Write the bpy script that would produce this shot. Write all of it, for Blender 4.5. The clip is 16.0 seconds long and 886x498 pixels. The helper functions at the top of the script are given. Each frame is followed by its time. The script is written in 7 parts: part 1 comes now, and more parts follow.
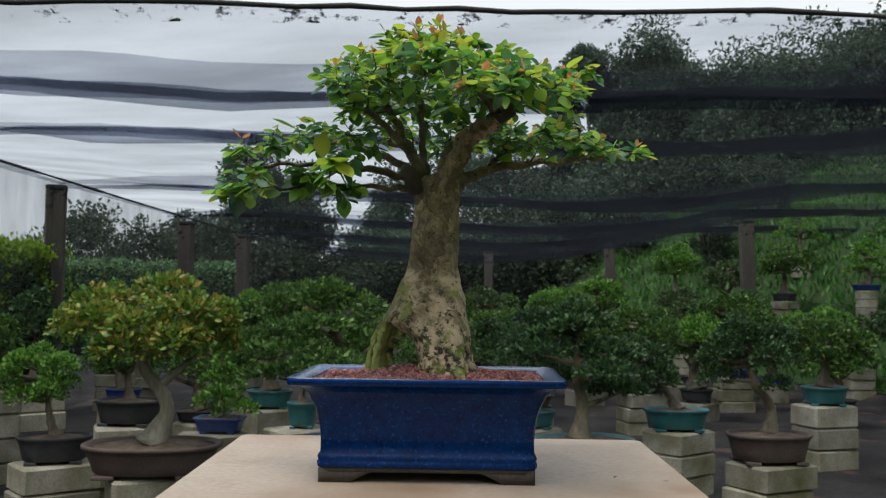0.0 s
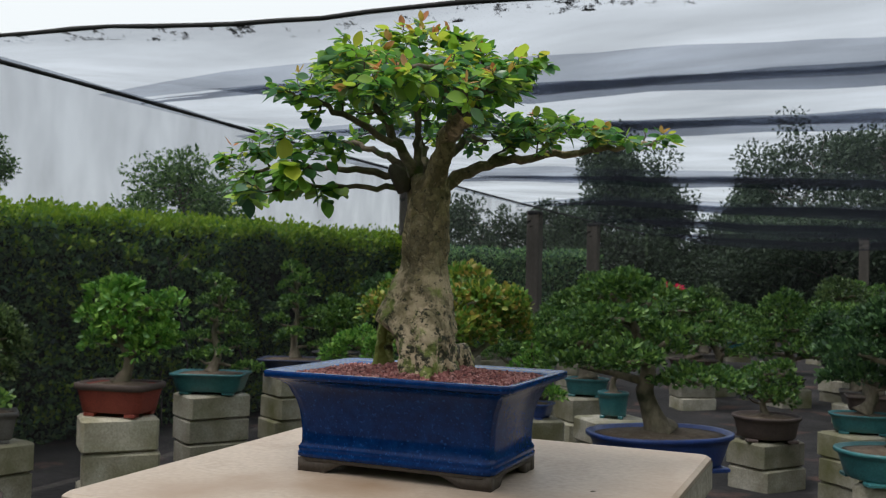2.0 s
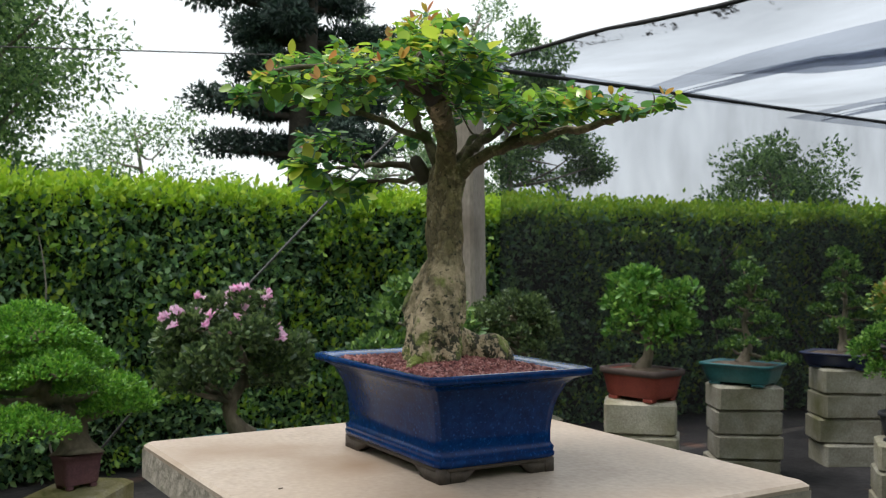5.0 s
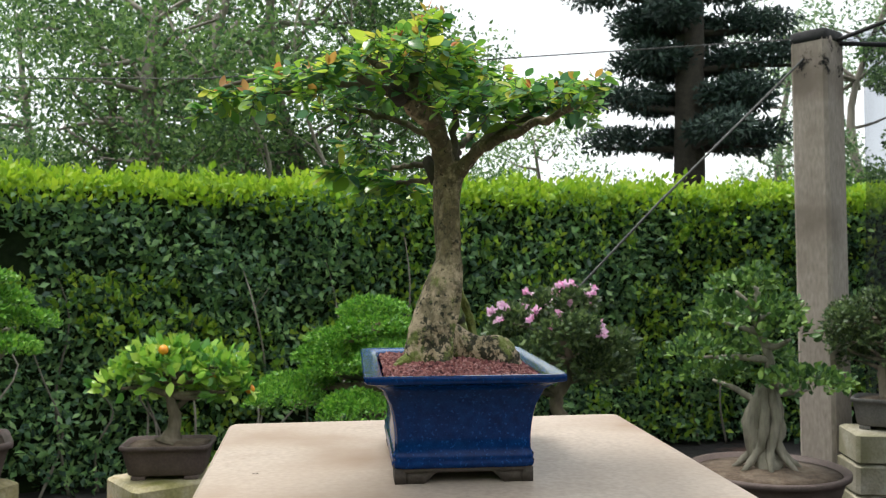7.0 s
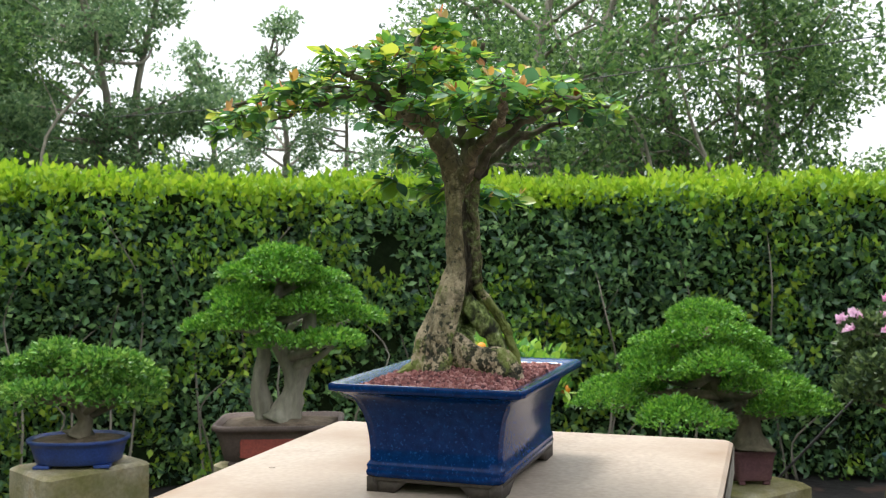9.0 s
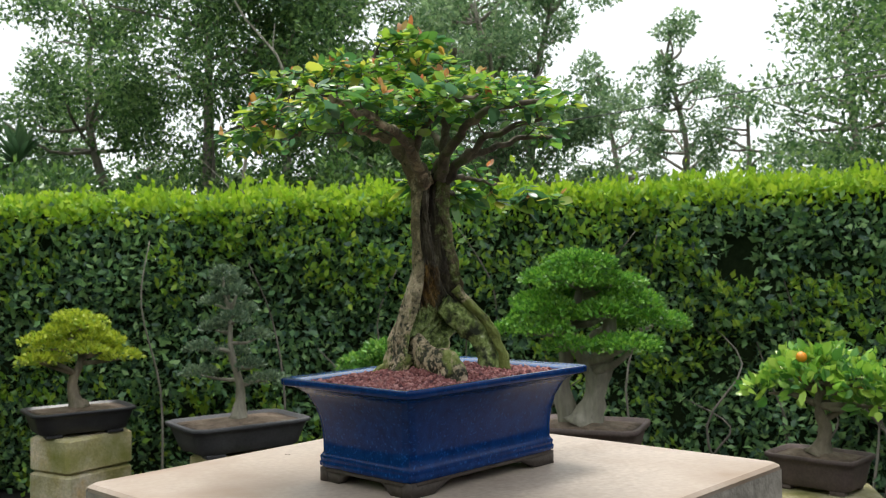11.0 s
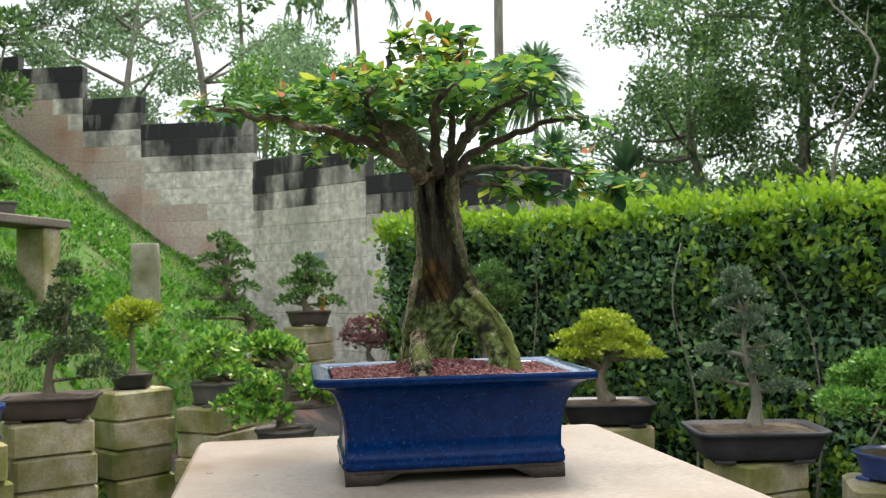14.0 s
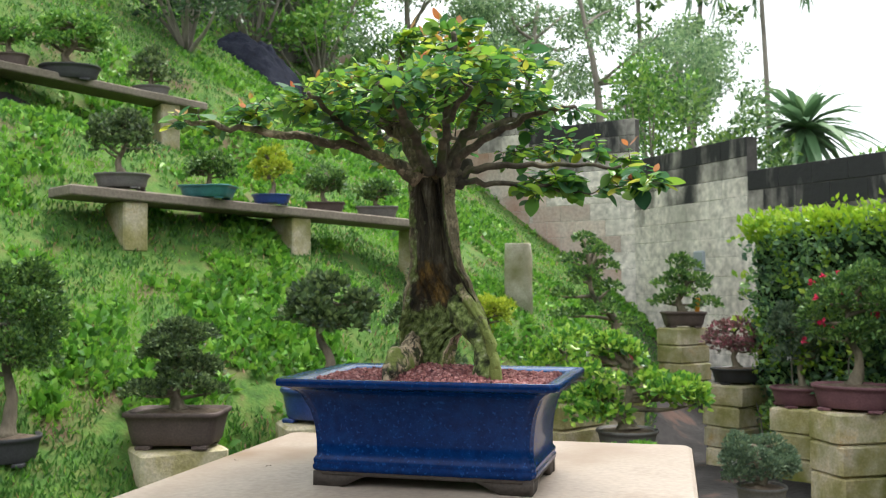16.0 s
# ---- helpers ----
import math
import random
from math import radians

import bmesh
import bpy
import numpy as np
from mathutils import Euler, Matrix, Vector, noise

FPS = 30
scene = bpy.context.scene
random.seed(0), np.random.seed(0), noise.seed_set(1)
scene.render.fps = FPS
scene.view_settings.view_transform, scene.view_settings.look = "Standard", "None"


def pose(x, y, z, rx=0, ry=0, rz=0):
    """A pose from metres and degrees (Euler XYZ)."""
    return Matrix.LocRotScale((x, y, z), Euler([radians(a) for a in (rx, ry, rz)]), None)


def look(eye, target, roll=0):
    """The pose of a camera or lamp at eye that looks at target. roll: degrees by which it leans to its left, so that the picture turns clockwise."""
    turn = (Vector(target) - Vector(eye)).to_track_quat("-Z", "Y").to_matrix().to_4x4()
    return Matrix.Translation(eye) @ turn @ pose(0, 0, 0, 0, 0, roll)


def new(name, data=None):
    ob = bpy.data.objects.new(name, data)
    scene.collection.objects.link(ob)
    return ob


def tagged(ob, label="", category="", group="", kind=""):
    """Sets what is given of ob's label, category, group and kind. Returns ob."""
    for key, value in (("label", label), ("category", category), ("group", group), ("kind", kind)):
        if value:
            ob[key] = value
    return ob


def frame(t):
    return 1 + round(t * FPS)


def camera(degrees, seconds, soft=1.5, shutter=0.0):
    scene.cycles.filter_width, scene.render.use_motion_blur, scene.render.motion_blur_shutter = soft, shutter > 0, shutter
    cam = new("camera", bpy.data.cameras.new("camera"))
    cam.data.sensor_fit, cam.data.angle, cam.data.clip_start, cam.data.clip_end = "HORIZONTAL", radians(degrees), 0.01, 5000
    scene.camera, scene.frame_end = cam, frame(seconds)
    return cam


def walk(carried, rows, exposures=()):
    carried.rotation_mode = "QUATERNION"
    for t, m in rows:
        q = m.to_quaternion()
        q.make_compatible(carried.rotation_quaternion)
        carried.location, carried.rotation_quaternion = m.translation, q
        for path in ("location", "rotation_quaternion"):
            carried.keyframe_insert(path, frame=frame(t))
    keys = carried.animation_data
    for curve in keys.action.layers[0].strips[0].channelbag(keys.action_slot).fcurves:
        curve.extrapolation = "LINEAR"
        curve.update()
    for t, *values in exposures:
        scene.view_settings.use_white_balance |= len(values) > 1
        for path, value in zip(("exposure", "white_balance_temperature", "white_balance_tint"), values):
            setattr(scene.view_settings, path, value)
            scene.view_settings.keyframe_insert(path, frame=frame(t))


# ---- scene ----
cam = camera(49.56, 16.0, soft=1.2)
cam.data.dof.use_dof, cam.data.dof.focus_distance, cam.data.dof.aperture_fstop = True, 0.92, 26.0
# seconds, x, y, z, yaw, pitch, lean to the left
PATH = [
    (0.0, 0.0430, -0.9733, 1.2557, 1.856, 2.852, 0.641),
    (0.5, 0.1272, -0.9605, 1.2587, 7.162, 2.590, 0.886),
    (1.0, 0.2161, -0.9408, 1.2636, 12.687, 2.281, 1.117),
    (1.5, 0.3109, -0.9181, 1.2677, 17.893, 2.047, 1.257),
    (2.0, 0.4115, -0.8828, 1.2734, 23.791, 1.726, 1.255),
    (2.5, 0.5053, -0.8329, 1.2777, 31.184, 1.390, 1.105),
    (3.0, 0.5898, -0.7719, 1.2830, 38.717, 1.072, 0.992),
    (3.5, 0.6616, -0.7078, 1.2876, 44.196, 0.908, 0.893),
    (6.0, 0.9232, -0.3064, 1.2794, 71.855, 0.396, -0.084),
    (6.5, 0.9452, -0.2040, 1.2809, 78.146, 0.346, -0.197),
    (7.0, 0.9608, -0.1023, 1.2861, 84.450, 0.292, -0.178),
    (7.5, 0.9650, 0.0030, 1.2897, 90.717, 0.276, -0.239),
    (8.0, 0.9518, 0.0973, 1.2914, 96.616, 0.233, -0.169),
    (8.5, 0.9270, 0.1918, 1.2938, 102.946, 0.252, -0.202),
    (9.0, 0.8993, 0.2888, 1.2929, 109.197, 0.357, -0.234),
    (11.5, 0.6007, 0.7468, 1.2794, 140.573, 1.253, -1.276),
    (12.0, 0.5048, 0.8034, 1.2730, 147.194, 1.494, -1.246),
    (12.5, 0.4073, 0.8559, 1.2684, 154.124, 1.739, -1.154),
    (13.0, 0.3281, 0.8927, 1.2634, 159.759, 1.909, -0.927),
    (13.5, 0.2388, 0.9210, 1.2624, 165.428, 1.898, -1.113),
    (14.0, 0.1458, 0.9378, 1.2637, 171.143, 1.953, -1.049),
    (14.5, 0.0583, 0.9420, 1.2641, 176.702, 2.100, -0.534),
    (15.0, -0.0403, 0.9338, 1.2644, 182.764, 2.140, -0.365),
    (15.5, -0.1468, 0.9136, 1.2647, 189.034, 2.170, -0.302),
    (16.0, -0.2545, 0.8893, 1.2631, 195.636, 2.182, -0.286),
]
walk(cam, [(t, pose(x, y, z) @ pose(0, 0, 0, 0, 0, yaw) @ pose(0, 0, 0, 90 + pitch) @ pose(0, 0, 0, 0, 0, roll)) for t, x, y, z, yaw, pitch, roll in PATH],
     exposures=[(0.0, -0.08), (2.5, -0.06), (3.5, 0.10), (6.0, 0.36), (7.0, 0.55), (9.0, 0.76), (11.5, 0.45), (12.5, 0.50), (14.0, 0.60), (16.0, 0.76)])

# ---- sky and sun: a bright, thinly overcast day ----
world = bpy.data.worlds.new("world")
scene.world = world
world.use_nodes = True
wn, wl = world.node_tree.nodes, world.node_tree.links
wn.clear()
sky = wn.new("ShaderNodeTexSky")
sky.sky_type, sky.sun_disc = "NISHITA", False
sky.sun_elevation, sky.sun_rotation = radians(58), radians(200)
cloud = wn.new("ShaderNodeMix")
cloud.data_type = "RGBA"
cloud.inputs[0].default_value = 0.90
cloud.inputs[7].default_value = (8.7, 9.1, 9.2, 1)
bg = wn.new("ShaderNodeBackground")
bg.inputs["Strength"].default_value = 0.118
wo = wn.new("ShaderNodeOutputWorld")
wl.new(sky.outputs[0], cloud.inputs[6])
wl.new(cloud.outputs[2], bg.inputs["Color"])
wl.new(bg.outputs[0], wo.inputs["Surface"])
sun_data = bpy.data.lights.new("sun", "SUN")
sun_data.energy, sun_data.angle, sun_data.color = 2.9, radians(20), (1.0, 0.96, 0.9)
sun = new("sun", sun_data)
sun.matrix_world = look((-3, -4, 14), (0, 0, 1))

# ---- materials ----


def material(name, colours, scale=6.0, rough=0.7, bump=0.2, fine=60.0, metal=0.0, stain=None, stain_scale=2.0, coat=0.0, spec=0.5, vary=0.0, stretch=(1, 1, 1), tone=0.25, world_space=False, cut=(0.5, 0.62), stain_stretch=(1, 1, 1)):
    """A surface with two scales of variation: broad patches through a ramp, fine grain as tone and relief, and stains."""
    m = bpy.data.materials.new(name)
    m.use_nodes = True
    n, l = m.node_tree.nodes, m.node_tree.links
    p = n["Principled BSDF"]
    tc = n.new("ShaderNodeTexCoord")
    mp = n.new("ShaderNodeMapping")
    mp.inputs["Scale"].default_value = stretch
    where = n.new("ShaderNodeNewGeometry").outputs["Position"] if world_space else tc.outputs["Object"]
    l.new(where, mp.inputs["Vector"])
    broad = n.new("ShaderNodeTexNoise")
    broad.inputs["Scale"].default_value, broad.inputs["Detail"].default_value, broad.inputs["Roughness"].default_value = scale, 6, 0.65
    l.new(mp.outputs[0], broad.inputs["Vector"])
    ramp = n.new("ShaderNodeValToRGB")
    el = ramp.color_ramp.elements
    while len(el) < len(colours):
        el.new(0.5)
    for i, c in enumerate(colours):
        el[i].position = 0.3 + 0.4 * i / max(1, len(colours) - 1)
        el[i].color = (*c, 1)
    l.new(broad.outputs["Fac"], ramp.inputs[0])
    grain = n.new("ShaderNodeTexNoise")
    grain.inputs["Scale"].default_value, grain.inputs["Detail"].default_value = fine, 4
    l.new(mp.outputs[0], grain.inputs["Vector"])
    g = n.new("ShaderNodeMapRange")
    g.inputs[1].default_value, g.inputs[2].default_value, g.inputs[3].default_value, g.inputs[4].default_value = 0.25, 0.75, 1 - tone, 1 + tone
    l.new(grain.outputs["Fac"], g.inputs[0])
    mul = n.new("ShaderNodeMix")
    mul.data_type, mul.blend_type = "RGBA", "MULTIPLY"
    mul.inputs[0].default_value = 1.0
    l.new(ramp.outputs[0], mul.inputs[6])
    l.new(g.outputs[0], mul.inputs[7])
    out = mul.outputs[2]
    if stain:
        sn = n.new("ShaderNodeTexNoise")
        sn.inputs["Scale"].default_value, sn.inputs["Detail"].default_value = stain_scale, 7
        sp_ = n.new("ShaderNodeMapping")
        sp_.inputs["Scale"].default_value = stain_stretch
        l.new(where, sp_.inputs["Vector"])
        l.new(sp_.outputs[0], sn.inputs["Vector"])
        sr = n.new("ShaderNodeMapRange")
        sr.inputs[1].default_value, sr.inputs[2].default_value = cut
        l.new(sn.outputs["Fac"], sr.inputs[0])
        sm = n.new("ShaderNodeMix")
        sm.data_type = "RGBA"
        sm.inputs[7].default_value = (*stain, 1)
        l.new(sr.outputs[0], sm.inputs[0])
        l.new(out, sm.inputs[6])
        out = sm.outputs[2]
    if vary:
        oi = n.new("ShaderNodeObjectInfo")
        vr = n.new("ShaderNodeMapRange")
        vr.inputs[3].default_value, vr.inputs[4].default_value = 1 - vary, 1 + vary
        l.new(oi.outputs["Random"], vr.inputs[0])
        vm = n.new("ShaderNodeMix")
        vm.data_type, vm.blend_type = "RGBA", "MULTIPLY"
        vm.inputs[0].default_value = 1.0
        l.new(out, vm.inputs[6])
        l.new(vr.outputs[0], vm.inputs[7])
        out = vm.outputs[2]
    l.new(out, p.inputs["Base Color"])
    p.inputs["Roughness"].default_value = rough
    p.inputs["Metallic"].default_value = metal
    p.inputs["Coat Weight"].default_value = coat
    p.inputs["Coat Roughness"].default_value = 0.12
    p.inputs["Specular IOR Level"].default_value = spec
    if bump:
        b = n.new("ShaderNodeBump")
        b.inputs["Strength"].default_value = bump
        b.inputs["Distance"].default_value = 0.5 / fine
        l.new(grain.outputs["Fac"], b.inputs["Height"])
        l.new(b.outputs[0], p.inputs["Normal"])
    return m


def leaf_material(name, colours, rough=0.45, through_light=0.3):
    """Leaves: each one takes its own colour from the ramp; part of the light passes through the blade."""
    m = bpy.data.materials.new(name)
    m.use_nodes = True
    n, l = m.node_tree.nodes, m.node_tree.links
    p, o = n["Principled BSDF"], n["Material Output"]
    geo, oi = n.new("ShaderNodeNewGeometry"), n.new("ShaderNodeObjectInfo")
    add = n.new("ShaderNodeMath")
    add.operation = "ADD"
    fr = n.new("ShaderNodeMath")
    fr.operation = "FRACT"
    l.new(geo.outputs["Random Per Island"], add.inputs[0])
    l.new(oi.outputs["Random"], add.inputs[1])
    l.new(add.outputs[0], fr.inputs[0])
    ramp = n.new("ShaderNodeValToRGB")
    el = ramp.color_ramp.elements
    while len(el) < len(colours):
        el.new(0.5)
    for i, c in enumerate(colours):
        el[i].position = i / max(1, len(colours) - 1)
        el[i].color = (c[0] * 1.05, c[1] * 0.97, c[2] * 1.12 + 0.008, 1)
    l.new(fr.outputs[0], ramp.inputs[0])
    tr = n.new("ShaderNodeBsdfTranslucent")
    mx = n.new("ShaderNodeMixShader")
    mx.inputs[0].default_value = through_light
    l.new(ramp.outputs[0], p.inputs["Base Color"])
    l.new(ramp.outputs[0], tr.inputs["Color"])
    p.inputs["Roughness"].default_value = rough
    l.new(p.outputs[0], mx.inputs[1])
    l.new(tr.outputs[0], mx.inputs[2])
    l.new(mx.outputs[0], o.inputs["Surface"])
    return m


LEAF = {
    "mid": leaf_material("leaf_mid", [(0.03, 0.085, 0.018), (0.085, 0.20, 0.033), (0.21, 0.37, 0.06)]),
    "dark": leaf_material("leaf_dark", [(0.02, 0.055, 0.017), (0.05, 0.12, 0.032), (0.12, 0.24, 0.06)]),
    "bright": leaf_material("leaf_bright", [(0.05, 0.15, 0.02), (0.125, 0.338, 0.037), (0.30, 0.52, 0.08)]),
    "vivid": leaf_material("leaf_vivid", [(0.05, 0.16, 0.015), (0.12, 0.35, 0.025), (0.25, 0.50, 0.045)]),
    "olive": leaf_material("leaf_olive", [(0.03, 0.06, 0.02), (0.085, 0.155, 0.04), (0.18, 0.27, 0.075)]),
    "ficus": leaf_material("leaf_ficus", [(0.05, 0.17, 0.03), (0.12, 0.34, 0.035), (0.30, 0.56, 0.05), (0.45, 0.66, 0.10)], 0.28),
    "lime": leaf_material("leaf_lime", [(0.213, 0.350, 0.025), (0.375, 0.500, 0.025), (0.500, 0.600, 0.050)]),
    "bluish": leaf_material("leaf_bluish", [(0.07, 0.13, 0.065), (0.12, 0.20, 0.095), (0.19, 0.28, 0.125)]),
    "maple": leaf_material("leaf_maple", [(0.05, 0.13, 0.02), (0.13, 0.28, 0.03), (0.24, 0.40, 0.045), (0.36, 0.42, 0.055), (0.42, 0.31, 0.065), (0.08, 0.22, 0.03), (0.18, 0.34, 0.04)]),
    "blossom": leaf_material("leaf_blossom", [(0.22, 0.13, 0.11), (0.16, 0.11, 0.08), (0.40, 0.13, 0.15), (0.12, 0.14, 0.07)]),
}
M_HEDGE = leaf_material("hedge_leaf", [(0.0532, 0.112, 0.0644), (0.098, 0.21, 0.098), (0.154, 0.315, 0.119), (0.224, 0.448, 0.14), (0.35, 0.588, 0.182), (0.126, 0.238, 0.133)], 0.24, 0.35)
M_SHOOT = leaf_material("hedge_shoot", [(0.13, 0.32, 0.03), (0.22, 0.44, 0.035), (0.34, 0.55, 0.05), (0.42, 0.60, 0.06)], 0.4, 0.45)
M_SOOT = material("sooty_mortar", [(0.05, 0.047, 0.043), (0.11, 0.102, 0.092)], 5, 0.95, 0.3, 60)
# green-black: the shade in the leaf gaps is put into this colour
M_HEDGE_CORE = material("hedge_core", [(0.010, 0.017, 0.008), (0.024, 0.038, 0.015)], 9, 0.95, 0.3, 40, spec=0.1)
M_HEDGE_TOP = leaf_material("hedge_new_leaf", [(0.17, 0.36, 0.012), (0.28, 0.49, 0.018), (0.39, 0.58, 0.03)], 0.6, 0.4)
M_WOODS = leaf_material("woods_leaf", [(0.0353, 0.0943, 0.0259), (0.0802, 0.183, 0.0447), (0.147, 0.294, 0.0649), (0.248, 0.424, 0.104)], 0.5, 0.45)
M_WOODS_DARK = leaf_material("dark_woods_leaf", [(0.0421, 0.0704, 0.0374), (0.0748, 0.122, 0.0561), (0.112, 0.178, 0.0798)], 0.6, 0.4)
M_CONIFER = leaf_material("conifer_leaf", [(0.018, 0.042, 0.027), (0.03, 0.0675, 0.0375), (0.045, 0.09, 0.045)], 0.6, 0.1)
M_GRASS = leaf_material("grass_blade", [(0.10, 0.30, 0.018), (0.15, 0.41, 0.026), (0.20, 0.49, 0.036), (0.30, 0.55, 0.06)], 0.6, 0.45)
M_GRASS_DARK = leaf_material("dark_grass_blade", [(0.04, 0.13, 0.015), (0.07, 0.21, 0.025), (0.12, 0.31, 0.04)], 0.5, 0.3)
M_STRAW = leaf_material("dry_blade", [(0.26, 0.15, 0.09), (0.42, 0.30, 0.15), (0.40, 0.38, 0.10), (0.34, 0.18, 0.14)], 0.7, 0.2)
M_WOODS_PALE = leaf_material("pale_woods_leaf", [(0.07, 0.15, 0.055), (0.125, 0.245, 0.09), (0.20, 0.34, 0.125), (0.29, 0.44, 0.18)], 0.5, 0.55)
M_PALM = leaf_material("palm_leaf", [(0.081, 0.176, 0.0675), (0.135, 0.27, 0.108), (0.216, 0.365, 0.149)], 0.4, 0.3)
M_LEAF = leaf_material("bonsai_leaf", [(0.046, 0.138, 0.0575), (0.0805, 0.23, 0.0517), (0.115, 0.31, 0.0403), (0.184, 0.414, 0.0403), (0.299, 0.529, 0.046), (0.103, 0.241, 0.103), (0.0633, 0.184, 0.0575)], 0.26, 0.42)
# lighter copy of the leaf: young growth, with the sunlit look in its colour
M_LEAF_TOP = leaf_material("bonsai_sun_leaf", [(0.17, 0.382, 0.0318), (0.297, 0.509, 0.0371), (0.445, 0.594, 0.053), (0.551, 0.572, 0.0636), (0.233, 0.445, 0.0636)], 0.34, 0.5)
M_LEAF_NEW = leaf_material("bonsai_new_leaf", [(0.50, 0.15, 0.06), (0.52, 0.27, 0.06), (0.48, 0.40, 0.06), (0.56, 0.22, 0.12), (0.40, 0.48, 0.05)], 0.35, 0.5)
M_PINK = leaf_material("petal_pink", [(0.82, 0.36, 0.55), (0.90, 0.74, 0.80), (0.88, 0.58, 0.70)], 0.5, 0.4)
M_RED = leaf_material("petal_red", [(0.65, 0.02, 0.08), (0.75, 0.05, 0.12)], 0.5, 0.3)
M_ORANGE = material("orange_skin", [(0.75, 0.22, 0.01), (0.8, 0.33, 0.02)], 8, 0.45, 0.15, 150)

M_BARK = material("bark", [(0.10, 0.085, 0.06), (0.22, 0.18, 0.13), (0.30, 0.25, 0.18)], 9, 0.85, 0.6, 55, stain=(0.05, 0.055, 0.03), stain_scale=6, stretch=(1, 1, 0.4))
M_BARK_DARK = material("dark_bark", [(0.03, 0.027, 0.022), (0.07, 0.06, 0.045)], 14, 0.9, 0.6, 80)
M_TREE_BARK = material("tree_bark", [(0.12, 0.105, 0.085), (0.24, 0.215, 0.18), (0.34, 0.30, 0.25)], 2, 0.9, 0.5, 18, stretch=(1, 1, 0.25))
M_BLOCK = material("cement_block", [(0.26, 0.23, 0.17), (0.38, 0.35, 0.28), (0.50, 0.47, 0.40)], 5, 0.9, 0.45, 90, stain=(0.13, 0.125, 0.05), cut=(0.42, 0.72), stain_scale=3.2, vary=0.3, world_space=True)
M_MOSSY = material("mossy_block", [(0.22, 0.20, 0.06), (0.40, 0.34, 0.18), (0.54, 0.47, 0.35), (0.46, 0.32, 0.14)], 4, 0.92, 0.5, 80, stain=(0.16, 0.17, 0.03), stain_scale=4.5, cut=(0.40, 0.72), vary=0.25, world_space=True)
M_POST = material("concrete_post", [(0.30, 0.255, 0.215), (0.40, 0.345, 0.30)], 3, 0.9, 0.4, 70, stain=(0.19, 0.155, 0.125), stain_scale=1.6, stretch=(1, 1, 0.3))
M_WALL = [material("wall_block_%d" % k, [(0.56, 0.50, 0.46), (0.70, 0.635, 0.59), (0.80, 0.74, 0.70)], 1.5, 0.93, 0.3, 14, vary=0.06, tone=0.4, stain=(0.032, 0.032, 0.034) if k > 1 else (0.36, 0.335, 0.30), cut=(0.57 - 0.057 * k, 0.86 - 0.055 * k), stain_scale=2.6, stain_stretch=(1, 1, 0.3), world_space=True) for k in range(8)]
M_WALLEARTH = material("wall_block_earthy", [(0.54, 0.47, 0.43), (0.66, 0.59, 0.545), (0.76, 0.70, 0.66)], 1.5, 0.95, 0.3, 30, vary=0.12, stain=(0.42, 0.20, 0.13), stain_scale=1.5, cut=(0.36, 0.74), world_space=True)
M_MORTAR = material("mortar", [(0.44, 0.40, 0.36), (0.56, 0.51, 0.47)], 4, 0.95, 0.3, 60)
# concrete posts under the net: the net's shade is in this dark colour
M_SHADED_POST = material("brown_post", [(0.072, 0.062, 0.052), (0.13, 0.112, 0.098)], 4, 0.9, 0.4, 60, stretch=(1, 1, 0.2))
M_SOIL = material("potting_soil", [(0.07, 0.05, 0.035), (0.14, 0.10, 0.07), (0.2, 0.16, 0.12)], 20, 0.95, 0.8, 90)
M_GROUND = material("yard_ground", [(0.012, 0.011, 0.011), (0.028, 0.026, 0.026), (0.055, 0.05, 0.05)], 1.4, 0.85, 0.5, 25, stain=(0.10, 0.06, 0.048), stain_scale=2.6, cut=(0.58, 0.68), spec=0.25)
M_EARTH = material("grassy_earth", [(0.03, 0.075, 0.012), (0.06, 0.145, 0.02), (0.10, 0.17, 0.03), (0.13, 0.13, 0.045)], 9.0, 0.95, 0.9, 60, stain=(0.11, 0.075, 0.042), stain_scale=2.6, cut=(0.55, 0.70))
# turf darkened in colour for the dimming by the shade net
M_HILL = material("hill_turf", [(0.014, 0.034, 0.008), (0.025, 0.058, 0.011), (0.036, 0.056, 0.015)], 1.2, 0.95, 0.5, 15)
M_PLANK = material("bench_plank", [(0.16, 0.13, 0.10), (0.26, 0.22, 0.18)], 3, 0.9, 0.4, 50)

GLAZE = {
    "blue": ((0.012, 0.035, 0.16), (0.03, 0.07, 0.28)), "darkblue": ((0.012, 0.02, 0.06), (0.025, 0.035, 0.1)),
    "teal": ((0.02, 0.12, 0.14), (0.05, 0.20, 0.21)), "red": ((0.20, 0.035, 0.025), (0.30, 0.06, 0.04)),
    "brown": ((0.07, 0.05, 0.045), (0.12, 0.085, 0.075)), "dark": ((0.03, 0.03, 0.035), (0.06, 0.06, 0.065)),
    "black": ((0.012, 0.012, 0.015), (0.03, 0.03, 0.033)), "grey": ((0.10, 0.095, 0.09), (0.16, 0.15, 0.14)),
    "mauve": ((0.13, 0.055, 0.07), (0.20, 0.09, 0.105)),
}
M_POT = {k: material("pot_" + k, [a, b], 9, 0.42 if k in ("blue", "teal", "darkblue", "black") else 0.7, 0.15, 120, coat=0.25 if k in ("blue", "teal", "darkblue") else 0.0) for k, (a, b) in GLAZE.items()}
WORDS = {"blue": "blue-glazed", "darkblue": "dark-blue-glazed", "teal": "teal-glazed", "red": "brick-red clay", "brown": "brown clay", "dark": "dark grey clay", "black": "black", "grey": "grey-brown clay", "mauve": "mauve-brown clay"}

# ---- mesh tools ----
rng = np.random.default_rng(7)


